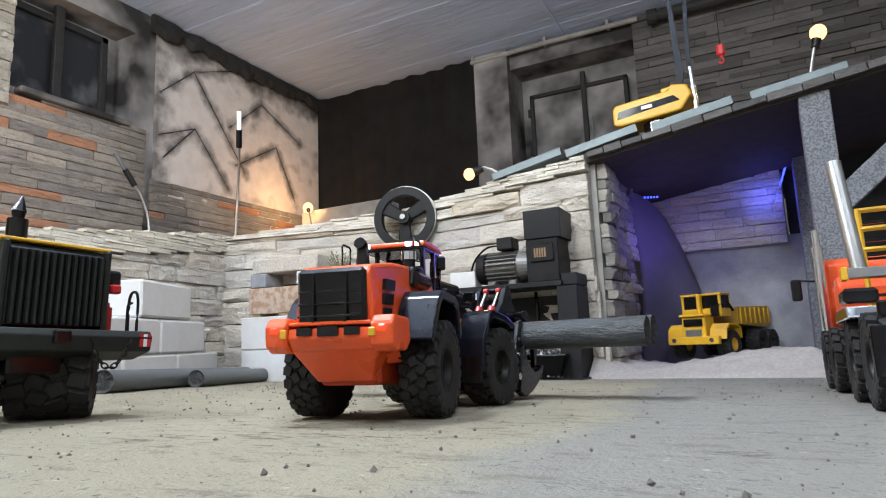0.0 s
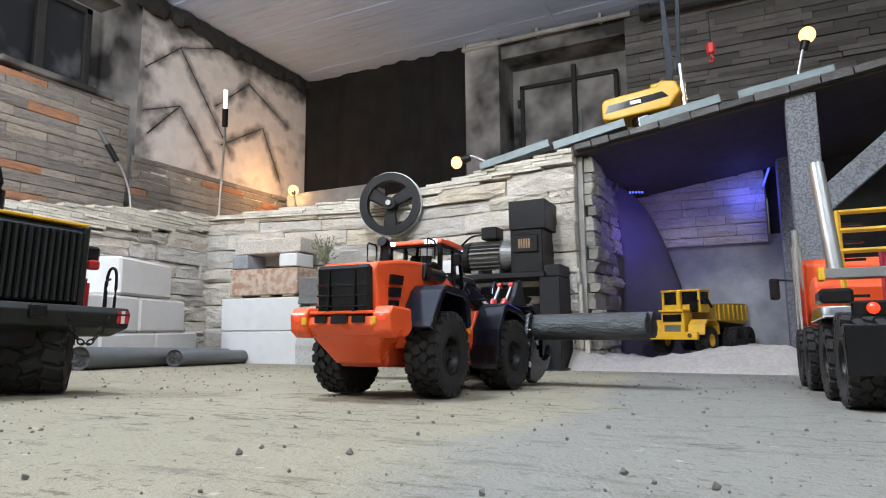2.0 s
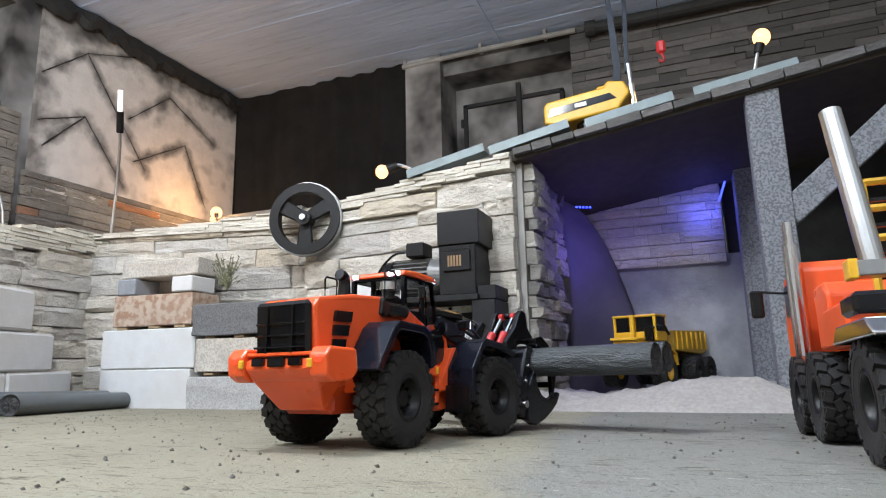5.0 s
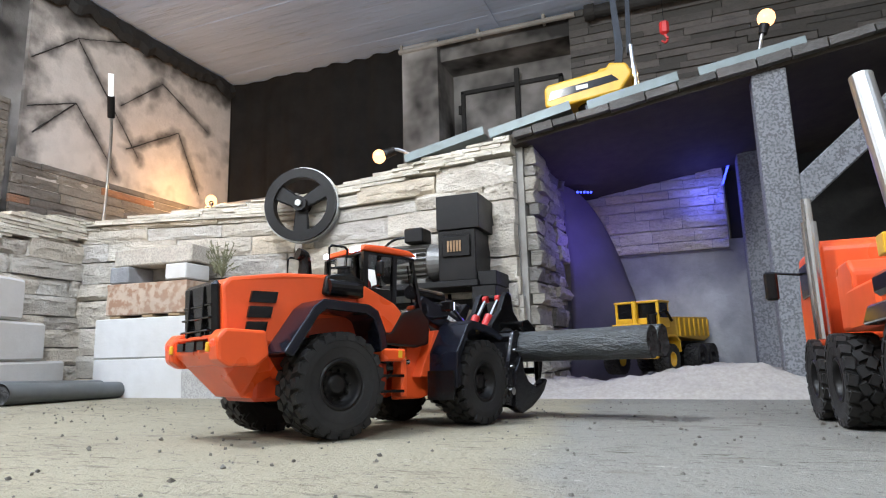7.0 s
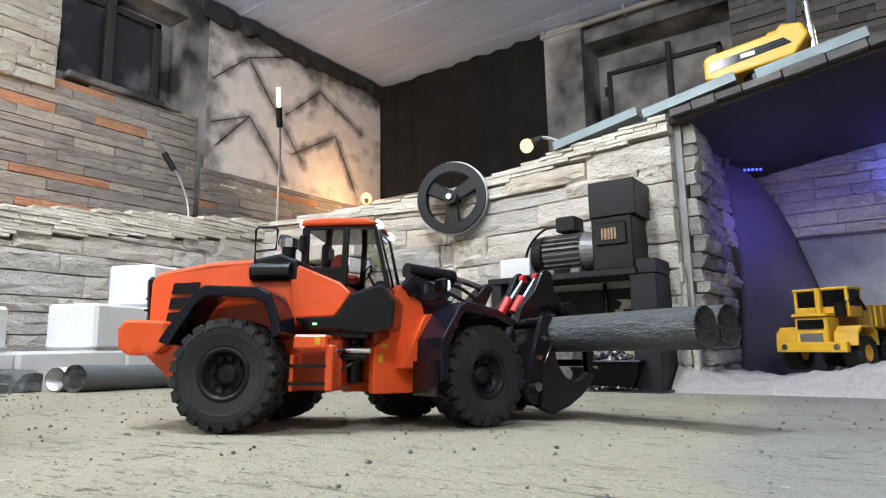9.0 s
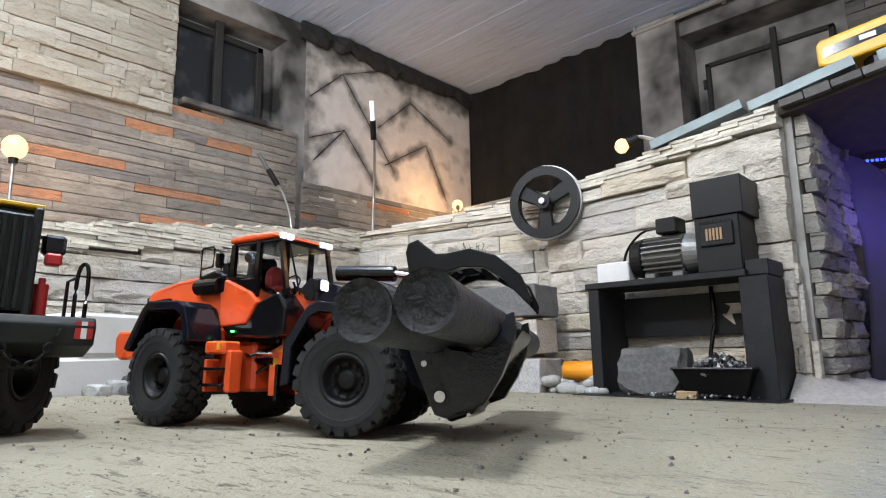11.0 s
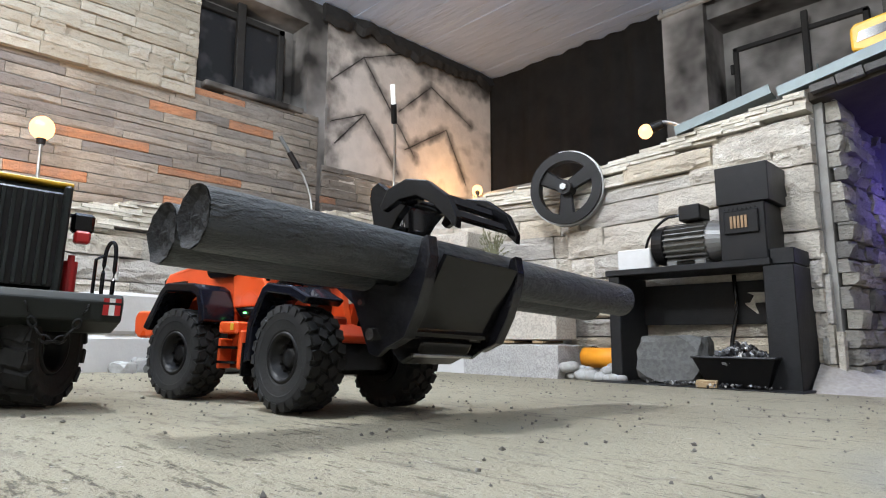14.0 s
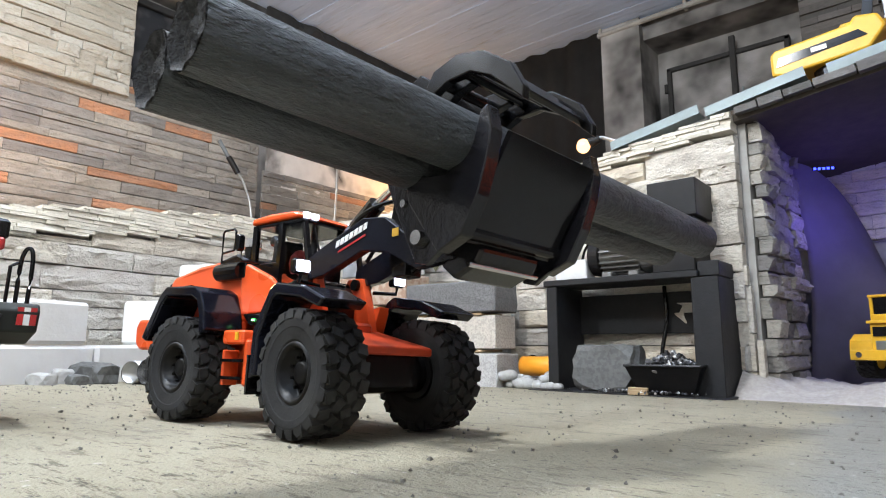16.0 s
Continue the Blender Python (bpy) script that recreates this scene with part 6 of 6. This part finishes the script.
REARF = [(-0.172, 0.084), (-0.166, 0.094), (-0.141, 0.131), (-0.130, 0.139), (-0.074, 0.137), (-0.062, 0.131), (-0.052, 0.110), (-0.049, 0.092)]
for s in (-1, 1):
    fender(loader, REARF, min(s * 0.046, s * 0.091), max(s * 0.046, s * 0.091), M_NAVY)
    simple(loader, "fender_liner", M_ORANGE_DARK, [lambda bm: prism(bm, [(-0.158, 0.085), (-0.136, 0.120), (-0.068, 0.128), (-0.056, 0.112), (-0.052, 0.095)], min(s * 0.040, s * 0.048), max(s * 0.040, s * 0.048))])
    simple(loader, "step_panel", M_ORANGE, [lambda bm: box(bm, (-0.026, s * 0.062, 0.085), (0.034, 0.022, 0.014), None, 0.002), lambda bm: box(bm, (-0.008, s * 0.060, 0.060), (0.008, 0.018, 0.045), None, 0.002), lambda bm: box(bm, (-0.045, s * 0.060, 0.055), (0.004, 0.018, 0.035), None, 0.001)])
    for z in (0.045, 0.062):
        simple(loader, "step", M_BLACK, [lambda bm: box(bm, (-0.028, s * 0.062, z), (0.036, 0.018, 0.003))])
    simple(loader, "warning_label", M_YELLOW, [lambda bm: box(bm, (-0.018, s * 0.0735, 0.086), (0.005, 0.001, 0.008))], "small yellow warning label")
for s, h in ((-1, 0.0), (1, 0.0), (-1, 0.016), (1, 0.016)):
    simple(loader, "hose", M_BLACK, [lambda bm: tube(bm, smooth_line([(-0.03, s * (0.020 + h * 0.6), 0.066 + h), (-0.008, s * (0.030 + h * 0.5), 0.058 + h * 1.2), (0.012, s * 0.024, 0.070 + h)]), 0.0018, 6)])
simple(loader, "engine_cover", M_BLACK, [lambda bm: prism(bm, [(-0.105, 0.150), (-0.100, 0.172), (-0.070, 0.178), (-0.050, 0.170), (-0.050, 0.148)], -0.0475, 0.0475, None, 0.003), lambda bm: cyl(bm, (-0.100, -0.046, 0.158), (-0.058, -0.046, 0.158), 0.010), lambda bm: cyl(bm, (-0.100, 0.046, 0.158), (-0.058, 0.046, 0.158), 0.010)])
simple(loader, "exhaust", M_BLACK, [lambda bm: cyl(bm, (-0.088, 0.024, 0.172), (-0.088, 0.024, 0.195), 0.0095, 0.0075), lambda bm: tube(bm, smooth_line([(-0.088, 0.024, 0.193), (-0.090, 0.024, 0.204), (-0.099, 0.024, 0.207)]), 0.0075, 12)])
simple(loader, "air_intake", M_CHROME, [lambda bm: cyl(bm, (-0.068, -0.030, 0.186), (-0.068, -0.030, 0.196), 0.0105, 0.0105, 20)], "chrome air intake cap")
simple(loader, "intake_pipe", M_BLACK, [lambda bm: cyl(bm, (-0.068, -0.030, 0.165), (-0.068, -0.030, 0.186), 0.0075)])
for s in (-1, 1):
    simple(loader, "handrail", M_BLACK, [lambda bm: tube(bm, [(-0.098, s * 0.047, 0.165), (-0.099, s * 0.047, 0.203), (-0.096, s * 0.047, 0.206), (-0.078, s * 0.047, 0.206), (-0.075, s * 0.047, 0.203), (-0.076, s * 0.047, 0.182), (-0.098, s * 0.047, 0.180)], 0.0014, 6)])
simple(loader, "mirror", M_BLACK, [lambda bm: tube(bm, [(-0.035, -0.042, 0.165), (-0.040, -0.062, 0.165), (-0.040, -0.062, 0.178)], 0.0014), lambda bm: box(bm, (-0.041, -0.064, 0.184), (0.006, 0.010, 0.018), None, 0.002)])
# cab
simple(loader, "cab_side", M_ORANGE, [lambda bm: prism(bm, [(-0.060, 0.160), (-0.050, 0.165), (-0.006, 0.147), (0.006, 0.136), (-0.010, 0.112), (-0.055, 0.110)], -0.047, 0.047, None, 0.002)])
simple(loader, "cab_floor", M_BLACK, [lambda bm: prism(bm, [(-0.055, 0.112), (-0.010, 0.113), (0.006, 0.136), (0.038, 0.146), (0.052, 0.128), (0.050, 0.100), (0.03, 0.095), (-0.04, 0.098)], -0.046, 0.046, None, 0.003)])
simple(loader, "roof", M_ORANGE, [lambda bm: prism(bm, [(-0.052, 0.2075), (-0.050, 0.2145), (-0.02, 0.2165), (0.020, 0.2155), (0.034, 0.2085)], -0.0445, 0.0445, None, 0.0025)])
simple(loader, "roof_lining", M_BLACK, [lambda bm: box(bm, (-0.009, 0, 0.2055), (0.078, 0.084, 0.004), None, 0.001)])
for s in (-1, 1):
    for x0, x1, w in ((-0.046, -0.046, 0.007), (-0.004, -0.002, 0.006)):
        simple(loader, "pillar", M_BLACK, [lambda bm: prism(bm, [(x0 - w / 2, 0.135), (x1 - w / 2, 0.206), (x1 + w / 2, 0.206), (x0 + w / 2, 0.135)], min(s * 0.038, s * 0.043), max(s * 0.038, s * 0.043))])
    simple(loader, "pillar", M_BLACK, [lambda bm: prism(bm, [(0.040, 0.142), (0.026, 0.206), (0.030, 0.206), (0.045, 0.142)], min(s * 0.034, s * 0.039), max(s * 0.034, s * 0.039))])
    simple(loader, "door_lower", M_BLACK, [lambda bm: box(bm, (-0.024, s * 0.0405, 0.152), (0.040, 0.003, 0.022))])
    simple(loader, "side_pane", M_GLASS, [lambda bm: box(bm, (-0.024, s * 0.0405, 0.185), (0.036, 0.0015, 0.042))])
    simple(loader, "front_side_pane", M_GLASS, [lambda bm: prism(bm, [(0.001, 0.140), (0.003, 0.205), (0.026, 0.205), (0.040, 0.144)], s * 0.0385, s * 0.0395)])
simple(loader, "windscreen", M_GLASS, [lambda bm: prism(bm, [(0.0415, 0.143), (0.0275, 0.206), (0.029, 0.206), (0.043, 0.143)], -0.034, 0.034)])
simple(loader, "rear_pane", M_GLASS, [lambda bm: box(bm, (-0.0475, 0, 0.183), (0.0015, 0.072, 0.044))])
simple(loader, "wiper", M_BLACK, [lambda bm: tube(bm, [(0.045, -0.02, 0.144), (0.031, -0.026, 0.200)], 0.0012, 5)])
simple(loader, "seat", M_BLACK, [lambda bm: box(bm, (-0.022, 0, 0.150), (0.026, 0.03, 0.012), None, 0.003), lambda bm: box(bm, (-0.034, 0, 0.172), (0.008, 0.028, 0.045), None, 0.003)])
simple(loader, "seat_doll", plain("doll_red_cloth", (0.30, 0.03, 0.03), 0.8), [lambda bm: ball(bm, (-0.020, 0, 0.168), 0.013, 10, (0.8, 1.0, 1.3)), lambda bm: box(bm, (-0.008, 0, 0.156), (0.02, 0.02, 0.008), None, 0.003)], "plain red seated doll shape")
simple(loader, "steering_wheel", M_BLACK, [lambda bm: tube(bm, smooth_line([(0.012 + 0.004 * math.cos(a * 1.047), 0.010 * math.sin(a * 1.047), 0.163 + 0.008 * math.cos(a * 1.047)) for a in range(7)], 2), 0.001, 5), lambda bm: tube(bm, [(0.012, 0, 0.163), (0.022, 0, 0.145)], 0.0015, 5)])
for x, y in ((-0.052, 0.034), (-0.052, -0.034), (-0.052, -0.023), (0.031, -0.037), (0.031, -0.026), (0.031, 0.037), (0.031, 0.026)):
    simple(loader, "work_light", M_COOL, [lambda bm: box(bm, (x, y, 0.2105), (0.005, 0.008, 0.006), None, 0.001)], "lit white work light")
simple(loader, "signal_light", glow("green_signal", (0.05, 1.0, 0.15), 3.0), [lambda bm: box(bm, (-0.03, -0.0475, 0.104), (0.004, 0.002, 0.002))], "tiny green signal light")

# front frame
CHEEK = [(0.004, 0.034), (0.004, 0.082), (0.022, 0.092), (0.030, 0.145), (0.034, 0.150), (0.058, 0.150), (0.066, 0.128), (0.080, 0.080), (0.078, 0.040), (0.05, 0.034)]
front = simple(loader, "front_frame", M_ORANGE, [lambda bm: [prism(bm, CHEEK, min(s * 0.024, s * 0.034), max(s * 0.024, s * 0.034), None, 0.0015) for s in (-1, 1)]])
simple(front, "front_body", M_ORANGE_DARK, [lambda bm: box(bm, (0.045, 0, 0.072), (0.07, 0.05, 0.06), None, 0.003), lambda bm: prism(bm, [(0.07, 0.095), (0.15, 0.078), (0.15, 0.070), (0.07, 0.075)], -0.04, 0.04, None, 0.002)])
simple(front, "front_axle", M_BLACK, [lambda bm: box(bm, (XF, 0, 0.056), (0.05, 0.07, 0.035), None, 0.004), lambda bm: cyl(bm, (XF, -0.06, WR), (XF, 0.06, WR), 0.018)])
FRONTF = [(0.048, 0.046), (0.050, 0.090), (0.074, 0.126), (0.084, 0.131), (0.128, 0.125), (0.158, 0.113)]
for s in (-1, 1):
    fender(front, FRONTF, min(s * 0.046, s * 0.091), max(s * 0.046, s * 0.091), M_NAVY)
    simple(front, "fender_bracket", M_ORANGE, [lambda bm: prism(bm, [(0.030, 0.060), (0.060, 0.118), (0.078, 0.120), (0.058, 0.060)], min(s * 0.034, s * 0.048), max(s * 0.034, s * 0.048), None, 0.001)])
    simple(front, "mud_flap", M_BLACK, [lambda bm: box(bm, (0.044, s * 0.070, 0.050), (0.003, 0.040, 0.035))])
    simple(front, "headlight", M_COOL, [lambda bm: box(bm, (0.0775, s * 0.060, 0.150), (0.004, 0.015, 0.011), None, 0.0016)], "lit headlight")
    simple(front, "headlight_arm", M_BLACK, [lambda bm: tube(bm, [(0.066, s * 0.034, 0.135), (0.072, s * 0.060, 0.136), (0.074, s * 0.060, 0.146)], 0.002), lambda bm: box(bm, (0.072, s * 0.060, 0.150), (0.008, 0.018, 0.014), None, 0.002)])
    simple(front, "warning_label", M_YELLOW, [lambda bm: box(bm, (0.012, s * 0.0347, 0.070), (0.005, 0.001, 0.009)), lambda bm: box(bm, (0.016, s * 0.0347, 0.083), (0.007, 0.001, 0.004))], "small yellow warning labels")
    simple(front, "pivot_pin", M_BLACK, [lambda bm: cyl(bm, (0.05, s * 0.020, 0.143), (0.05, s * 0.040, 0.143), 0.006)])

# lift arm, in its own space: pivot at the origin, the pin at x = ARM
arm = simple(loader, "lift_arm", M_NAVY, [lambda bm: [prism(bm, [(-0.010, -0.010), (-0.008, 0.010), (0.020, 0.020), (0.085, 0.040), (0.115, 0.036), (0.150, 0.012), (ARM + 0.004, 0.011), (ARM + 0.012, 0.0), (ARM + 0.004, -0.011), (0.155, -0.014), (0.120, 0.004), (0.085, 0.010), (0.03, -0.006)], s * 0.033 - 0.005, s * 0.033 + 0.005, None, 0.001) for s in (-1, 1)]])
simple(arm, "cross_tube", M_NAVY, [lambda bm: cyl(bm, (0.10, -0.033, 0.024), (0.10, 0.033, 0.024), 0.012)])
simple(arm, "bellcrank", M_BLACK, [lambda bm: prism(bm, [(0.095, -0.012), (0.088, 0.030), (0.102, 0.092), (0.113, 0.094), (0.118, 0.030), (0.112, -0.012)], -0.010, 0.010, None, 0.001)])
simple(arm, "tilt_cylinder", M_BLACK, [lambda bm: cyl(bm, (0.0, 0, 0.028), (0.058, 0, 0.066), 0.009)])
simple(arm, "tilt_rod", M_CHROME, [lambda bm: cyl(bm, (0.058, 0, 0.066), (0.106, 0, 0.088), 0.004)], "chrome tilt rod")
simple(arm, "tilt_link", M_BLACK, [lambda bm: cyl(bm, (0.104, 0, -0.008), (0.180, 0, 0.035), 0.005)])
for s in (-1, 1):
    simple(arm, "pin", M_STEEL, [lambda bm: cyl(bm, (ARM, s * 0.028, 0), (ARM, s * 0.042, 0), 0.006)], "bare steel pin")
    simple(arm, "hose", M_BLACK, [lambda bm: tube(bm, smooth_line([(0.02, s * 0.02, 0.015), (0.06, s * 0.02, 0.05), (0.12, s * 0.018, 0.055), (0.17, s * 0.016, 0.035)]), 0.0022, 6)])
    for k in range(7):
        u = 0.046 + 0.0067 * k
        simple(arm, "lettering", M_WHITE, [lambda bm: prism(bm, [(u, 0.0172 + 0.268 * (u - 0.046)), (u + 0.0012, 0.0232 + 0.268 * (u - 0.046)), (u + 0.0062, 0.0245 + 0.268 * (u - 0.046)), (u + 0.0050, 0.0185 + 0.268 * (u - 0.046))], s * 0.0383 - 0.0003, s * 0.0383 + 0.0003)], "white stroke of the maker's lettering")
    simple(arm, "red_stripe", M_RED, [lambda bm: prism(bm, [(0.050, 0.012), (0.050, 0.0138), (0.090, 0.0245), (0.090, 0.0227)], s * 0.0383 - 0.0003, s * 0.0383 + 0.0003)], "thin red stripe")
    simple(arm, "warning_label", M_YELLOW, [lambda bm: box(bm, (0.130, s * 0.0383, 0.020), (0.008, 0.0006, 0.007))], "small yellow warning label")
    simple(front, "lift_cylinder", M_BLACK, [lambda bm: cyl(bm, (0.045, s * 0.018, 0.062), (0.095, s * 0.018, 0.082), 0.007)])

# log grapple: origin at the pin, x forwards
C0 = Vector((0.052, 0, 0.078))
C1 = Vector((0.044, 0, 0.049))
grap = simple(loader, "grapple", M_BLACK, [lambda bm: box(bm, (0.004, 0, 0.030), (0.008, 0.124, 0.085), None, 0.001), lambda bm: cyl(bm, (0.002, -0.070, 0.0), (0.002, 0.070, 0.0), 0.009), lambda bm: cyl(bm, (0.006, -0.064, 0.080), (0.006, 0.064, 0.080), 0.008)])
for s in (-1, 1):
    y = s * 0.066
    simple(grap, "side_plate", M_BLACKSHINE, [lambda bm: prism(bm, [(-0.014, -0.012), (-0.006, -0.020), (0.029, -0.020), (0.048, -0.006), (0.030, 0.020), (0.022, 0.082), (0.008, 0.092), (-0.004, 0.086), (-0.010, 0.040)], y - 0.003, y + 0.003, None, 0.0006)])
    simple(grap, "tine", M_BLACKSHINE, [lambda bm: prism(bm, [(0.010, -0.022), (0.034, -0.026), (0.060, -0.012), (0.080, 0.004), (0.094, 0.019), (0.101, 0.036), (0.094, 0.037), (0.082, 0.026), (0.066, 0.019), (0.046, 0.022), (0.030, 0.034), (0.018, 0.058), (0.006, 0.030)], y - 0.0065, y + 0.0065, None, 0.001)])
    simple(grap, "warning_label", M_YELLOW, [lambda bm: box(bm, (0.026, s * 0.0696, 0.004), (0.0075, 0.0008, 0.010), None)], "small yellow warning label")
    simple(grap, "claw", M_BLACK, [lambda bm: prism(bm, [(0.068, 0.126), (0.092, 0.118), (0.112, 0.098), (0.124, 0.068), (0.122, 0.044), (0.116, 0.036), (0.112, 0.052), (0.106, 0.074), (0.094, 0.094), (0.074, 0.106), (0.052, 0.110), (0.050, 0.118)], s * 0.046 - 0.004, s * 0.046 + 0.004, None, 0.001)])
    z = s * 0.024
    simple(grap, "claw_arm", M_BLACK, [lambda bm: prism(bm, [(-0.004, 0.078), (-0.002, 0.100), (0.018, 0.128), (0.027, 0.156), (0.034, 0.164), (0.046, 0.162), (0.050, 0.152), (0.056, 0.138), (0.070, 0.130), (0.090, 0.118), (0.082, 0.106), (0.066, 0.112), (0.050, 0.110), (0.034, 0.104), (0.020, 0.092), (0.014, 0.076)], z - 0.0045, z + 0.0045, None, 0.0012)])
    simple(grap, "claw_cylinder", M_BLACK, [lambda bm: cyl(bm, (-0.014, s * 0.012, 0.020), (0.012, s * 0.012, 0.112), 0.0062)])
    simple(grap, "claw_rod", M_CHROME, [lambda bm: cyl(bm, (0.012, s * 0.012, 0.112), (0.032, s * 0.012, 0.150), 0.003)], "chrome claw rod")
    simple(grap, "rod_eye", M_RED, [lambda bm: cyl(bm, (0.034, s * 0.012 - 0.004, 0.154), (0.034, s * 0.012 + 0.004, 0.154), 0.0058)], "red rod eye")
    simple(grap, "coupling", M_RED, [lambda bm: cyl(bm, (0.001, s * 0.012, 0.094), (0.012, s * 0.012, 0.118), 0.0068)], "red hose coupling")
    simple(grap, "bolt", M_CHROME, [lambda bm: cyl(bm, (0.0, s * 0.066, 0.0), (0.0, s * 0.0745, 0.0), 0.0055)], "bright bolt head")
    for x, h in ((0.0, 0.035), (0.004, 0.060)):
        simple(grap, "bolt", M_CHROME, [lambda bm: cyl(bm, (x, s * 0.066, h), (x, s * 0.0712, h), 0.003)], "bright bolt head")
simple(grap, "lower_plate", M_BLACK, [lambda bm: prism(bm, [(0.022, -0.018), (0.032, -0.015), (0.098, 0.018), (0.096, 0.022), (0.030, -0.010)], -0.054, 0.054)])
simple(grap, "heel_tube", M_BLACK, [lambda bm: cyl(bm, (0.028, -0.060, -0.013), (0.028, 0.060, -0.013), 0.006)])
simple(grap, "coupler", M_BLACK, [lambda bm: prism(bm, [(-0.018, -0.006), (-0.012, -0.024), (0.012, -0.028), (0.024, -0.022), (0.018, 0.0)], -0.036, 0.036, None, 0.003)])
simple(grap, "locking_bar", M_CHROME, [lambda bm: cyl(bm, (0.010, -0.042, -0.027), (0.010, 0.042, -0.027), 0.0022)], "bright locking bar")
for x, h in ((0.100, 0.096), (0.111, 0.077), (0.116, 0.054)):
    simple(grap, "claw_rib", M_BLACK, [lambda bm: box(bm, (x, 0, h), (0.006, 0.088, 0.010), None, 0.0012)])
for x, h in ((0.040, 0.157), (0.066, 0.119), (0.086, 0.111)):
    simple(grap, "claw_bar", M_BLACK, [lambda bm: cyl(bm, (x, -0.046 if h < 0.15 else -0.024, h), (x, 0.046 if h < 0.15 else 0.024, h), 0.005)])

WHEELS = []
for x, name in ((XR_, "rear"), (XF, "front")):
    for y in (-0.069, 0.069):
        WHEELS.append((name, x, y, wheel(loader, x, y, WR, WW, M_BLACKMETAL)))
LOGS = [(long_log("carried_log", "dark grey painted log held in the grapple", (0, 0, 0), (0, 0.62, 0), 0.0222, M_LOG, group="carried logs"), Vector((-0.0225, 0, -0.002)), -0.262),
        (long_log("carried_log", "dark grey painted log held in the grapple", (0, 0, 0), (0, 0.63, 0), 0.0222, M_LOG, group="carried logs"), Vector((0.0225, 0, 0.002)), -0.262)]


def drive_at(t):
    """The drive table at t, by a Catmull-Rom line."""
    k = max(i for i, r in enumerate(DRIVE) if r[0] <= t + 1e-6)
    k = min(k, len(DRIVE) - 2)
    p = [np.array(DRIVE[min(max(k + d, 0), len(DRIVE) - 1)][1:]) for d in (-1, 0, 1, 2)]
    s = (t - DRIVE[k][0]) / (DRIVE[k + 1][0] - DRIVE[k][0])
    return 0.5 * (2 * p[1] + (p[2] - p[0]) * s + (2 * p[0] - 5 * p[1] + 4 * p[2] - p[3]) * s * s + (3 * p[1] - p[0] - 3 * p[2] + p[3]) * s ** 3)


def motions():
    times = [0.25 * k for k in range(65)]
    body, fr, ar, gr = [], [], [], []
    rolls = [[] for _ in WHEELS]
    turned = [0.0] * len(WHEELS)
    last = [None] * len(WHEELS)
    log_rows = [[] for _ in LOGS]
    for t in times:
        x, y, yaw, art, lift, curl = (float(c) for c in drive_at(t))
        base = on_floor(x, y, yaw)
        body.append((t, base))
        f = pose(0, 0, 0, 0, 0, art)
        fr.append((t, f))
        ar.append((t, f @ Matrix.Translation(PIVOT) @ pose(0, 0, 0, 0, -lift, 0)))
        pin = PIVOT + Vector((math.cos(radians(lift)), 0, math.sin(radians(lift)))) * ARM
        g = f @ Matrix.Translation(pin) @ pose(0, 0, 0, 0, -curl, 0)
        gr.append((t, g))
        for (ob, off, start), rows in zip(LOGS, log_rows):
            settle = min(max((curl + 12) / 45, 0.0), 1.0)
            spread = Matrix.Rotation(radians(30 * settle - 12 * (1 - settle)), 4, "Y") @ off
            rows.append((t, base @ g @ Matrix.Translation(C0.lerp(C1, settle) + spread + Vector((0, start, 0)))))
        for i, (name, wx, wy, ob) in enumerate(WHEELS):
            mount = (f if name == "front" else Matrix.Identity(4)) @ Matrix.Translation((wx, wy, WR))
            place = (base @ mount).translation
            ahead = (base @ mount).to_3x3() @ Vector((1, 0, 0))
            if last[i] is not None:
                turned[i] += (place - last[i]).dot(ahead) / WR
            last[i] = place
            rolls[i].append((t, mount @ Matrix.Rotation(turned[i], 4, "Y")))
    walk(loader, body)
    walk(front, fr)
    walk(arm, ar)
    walk(grap, gr)
    for (name, wx, wy, ob), rows in zip(WHEELS, rolls):
        walk(ob, rows)
    for (ob, off, start), rows in zip(LOGS, log_rows):
        walk(ob, rows)


motions()
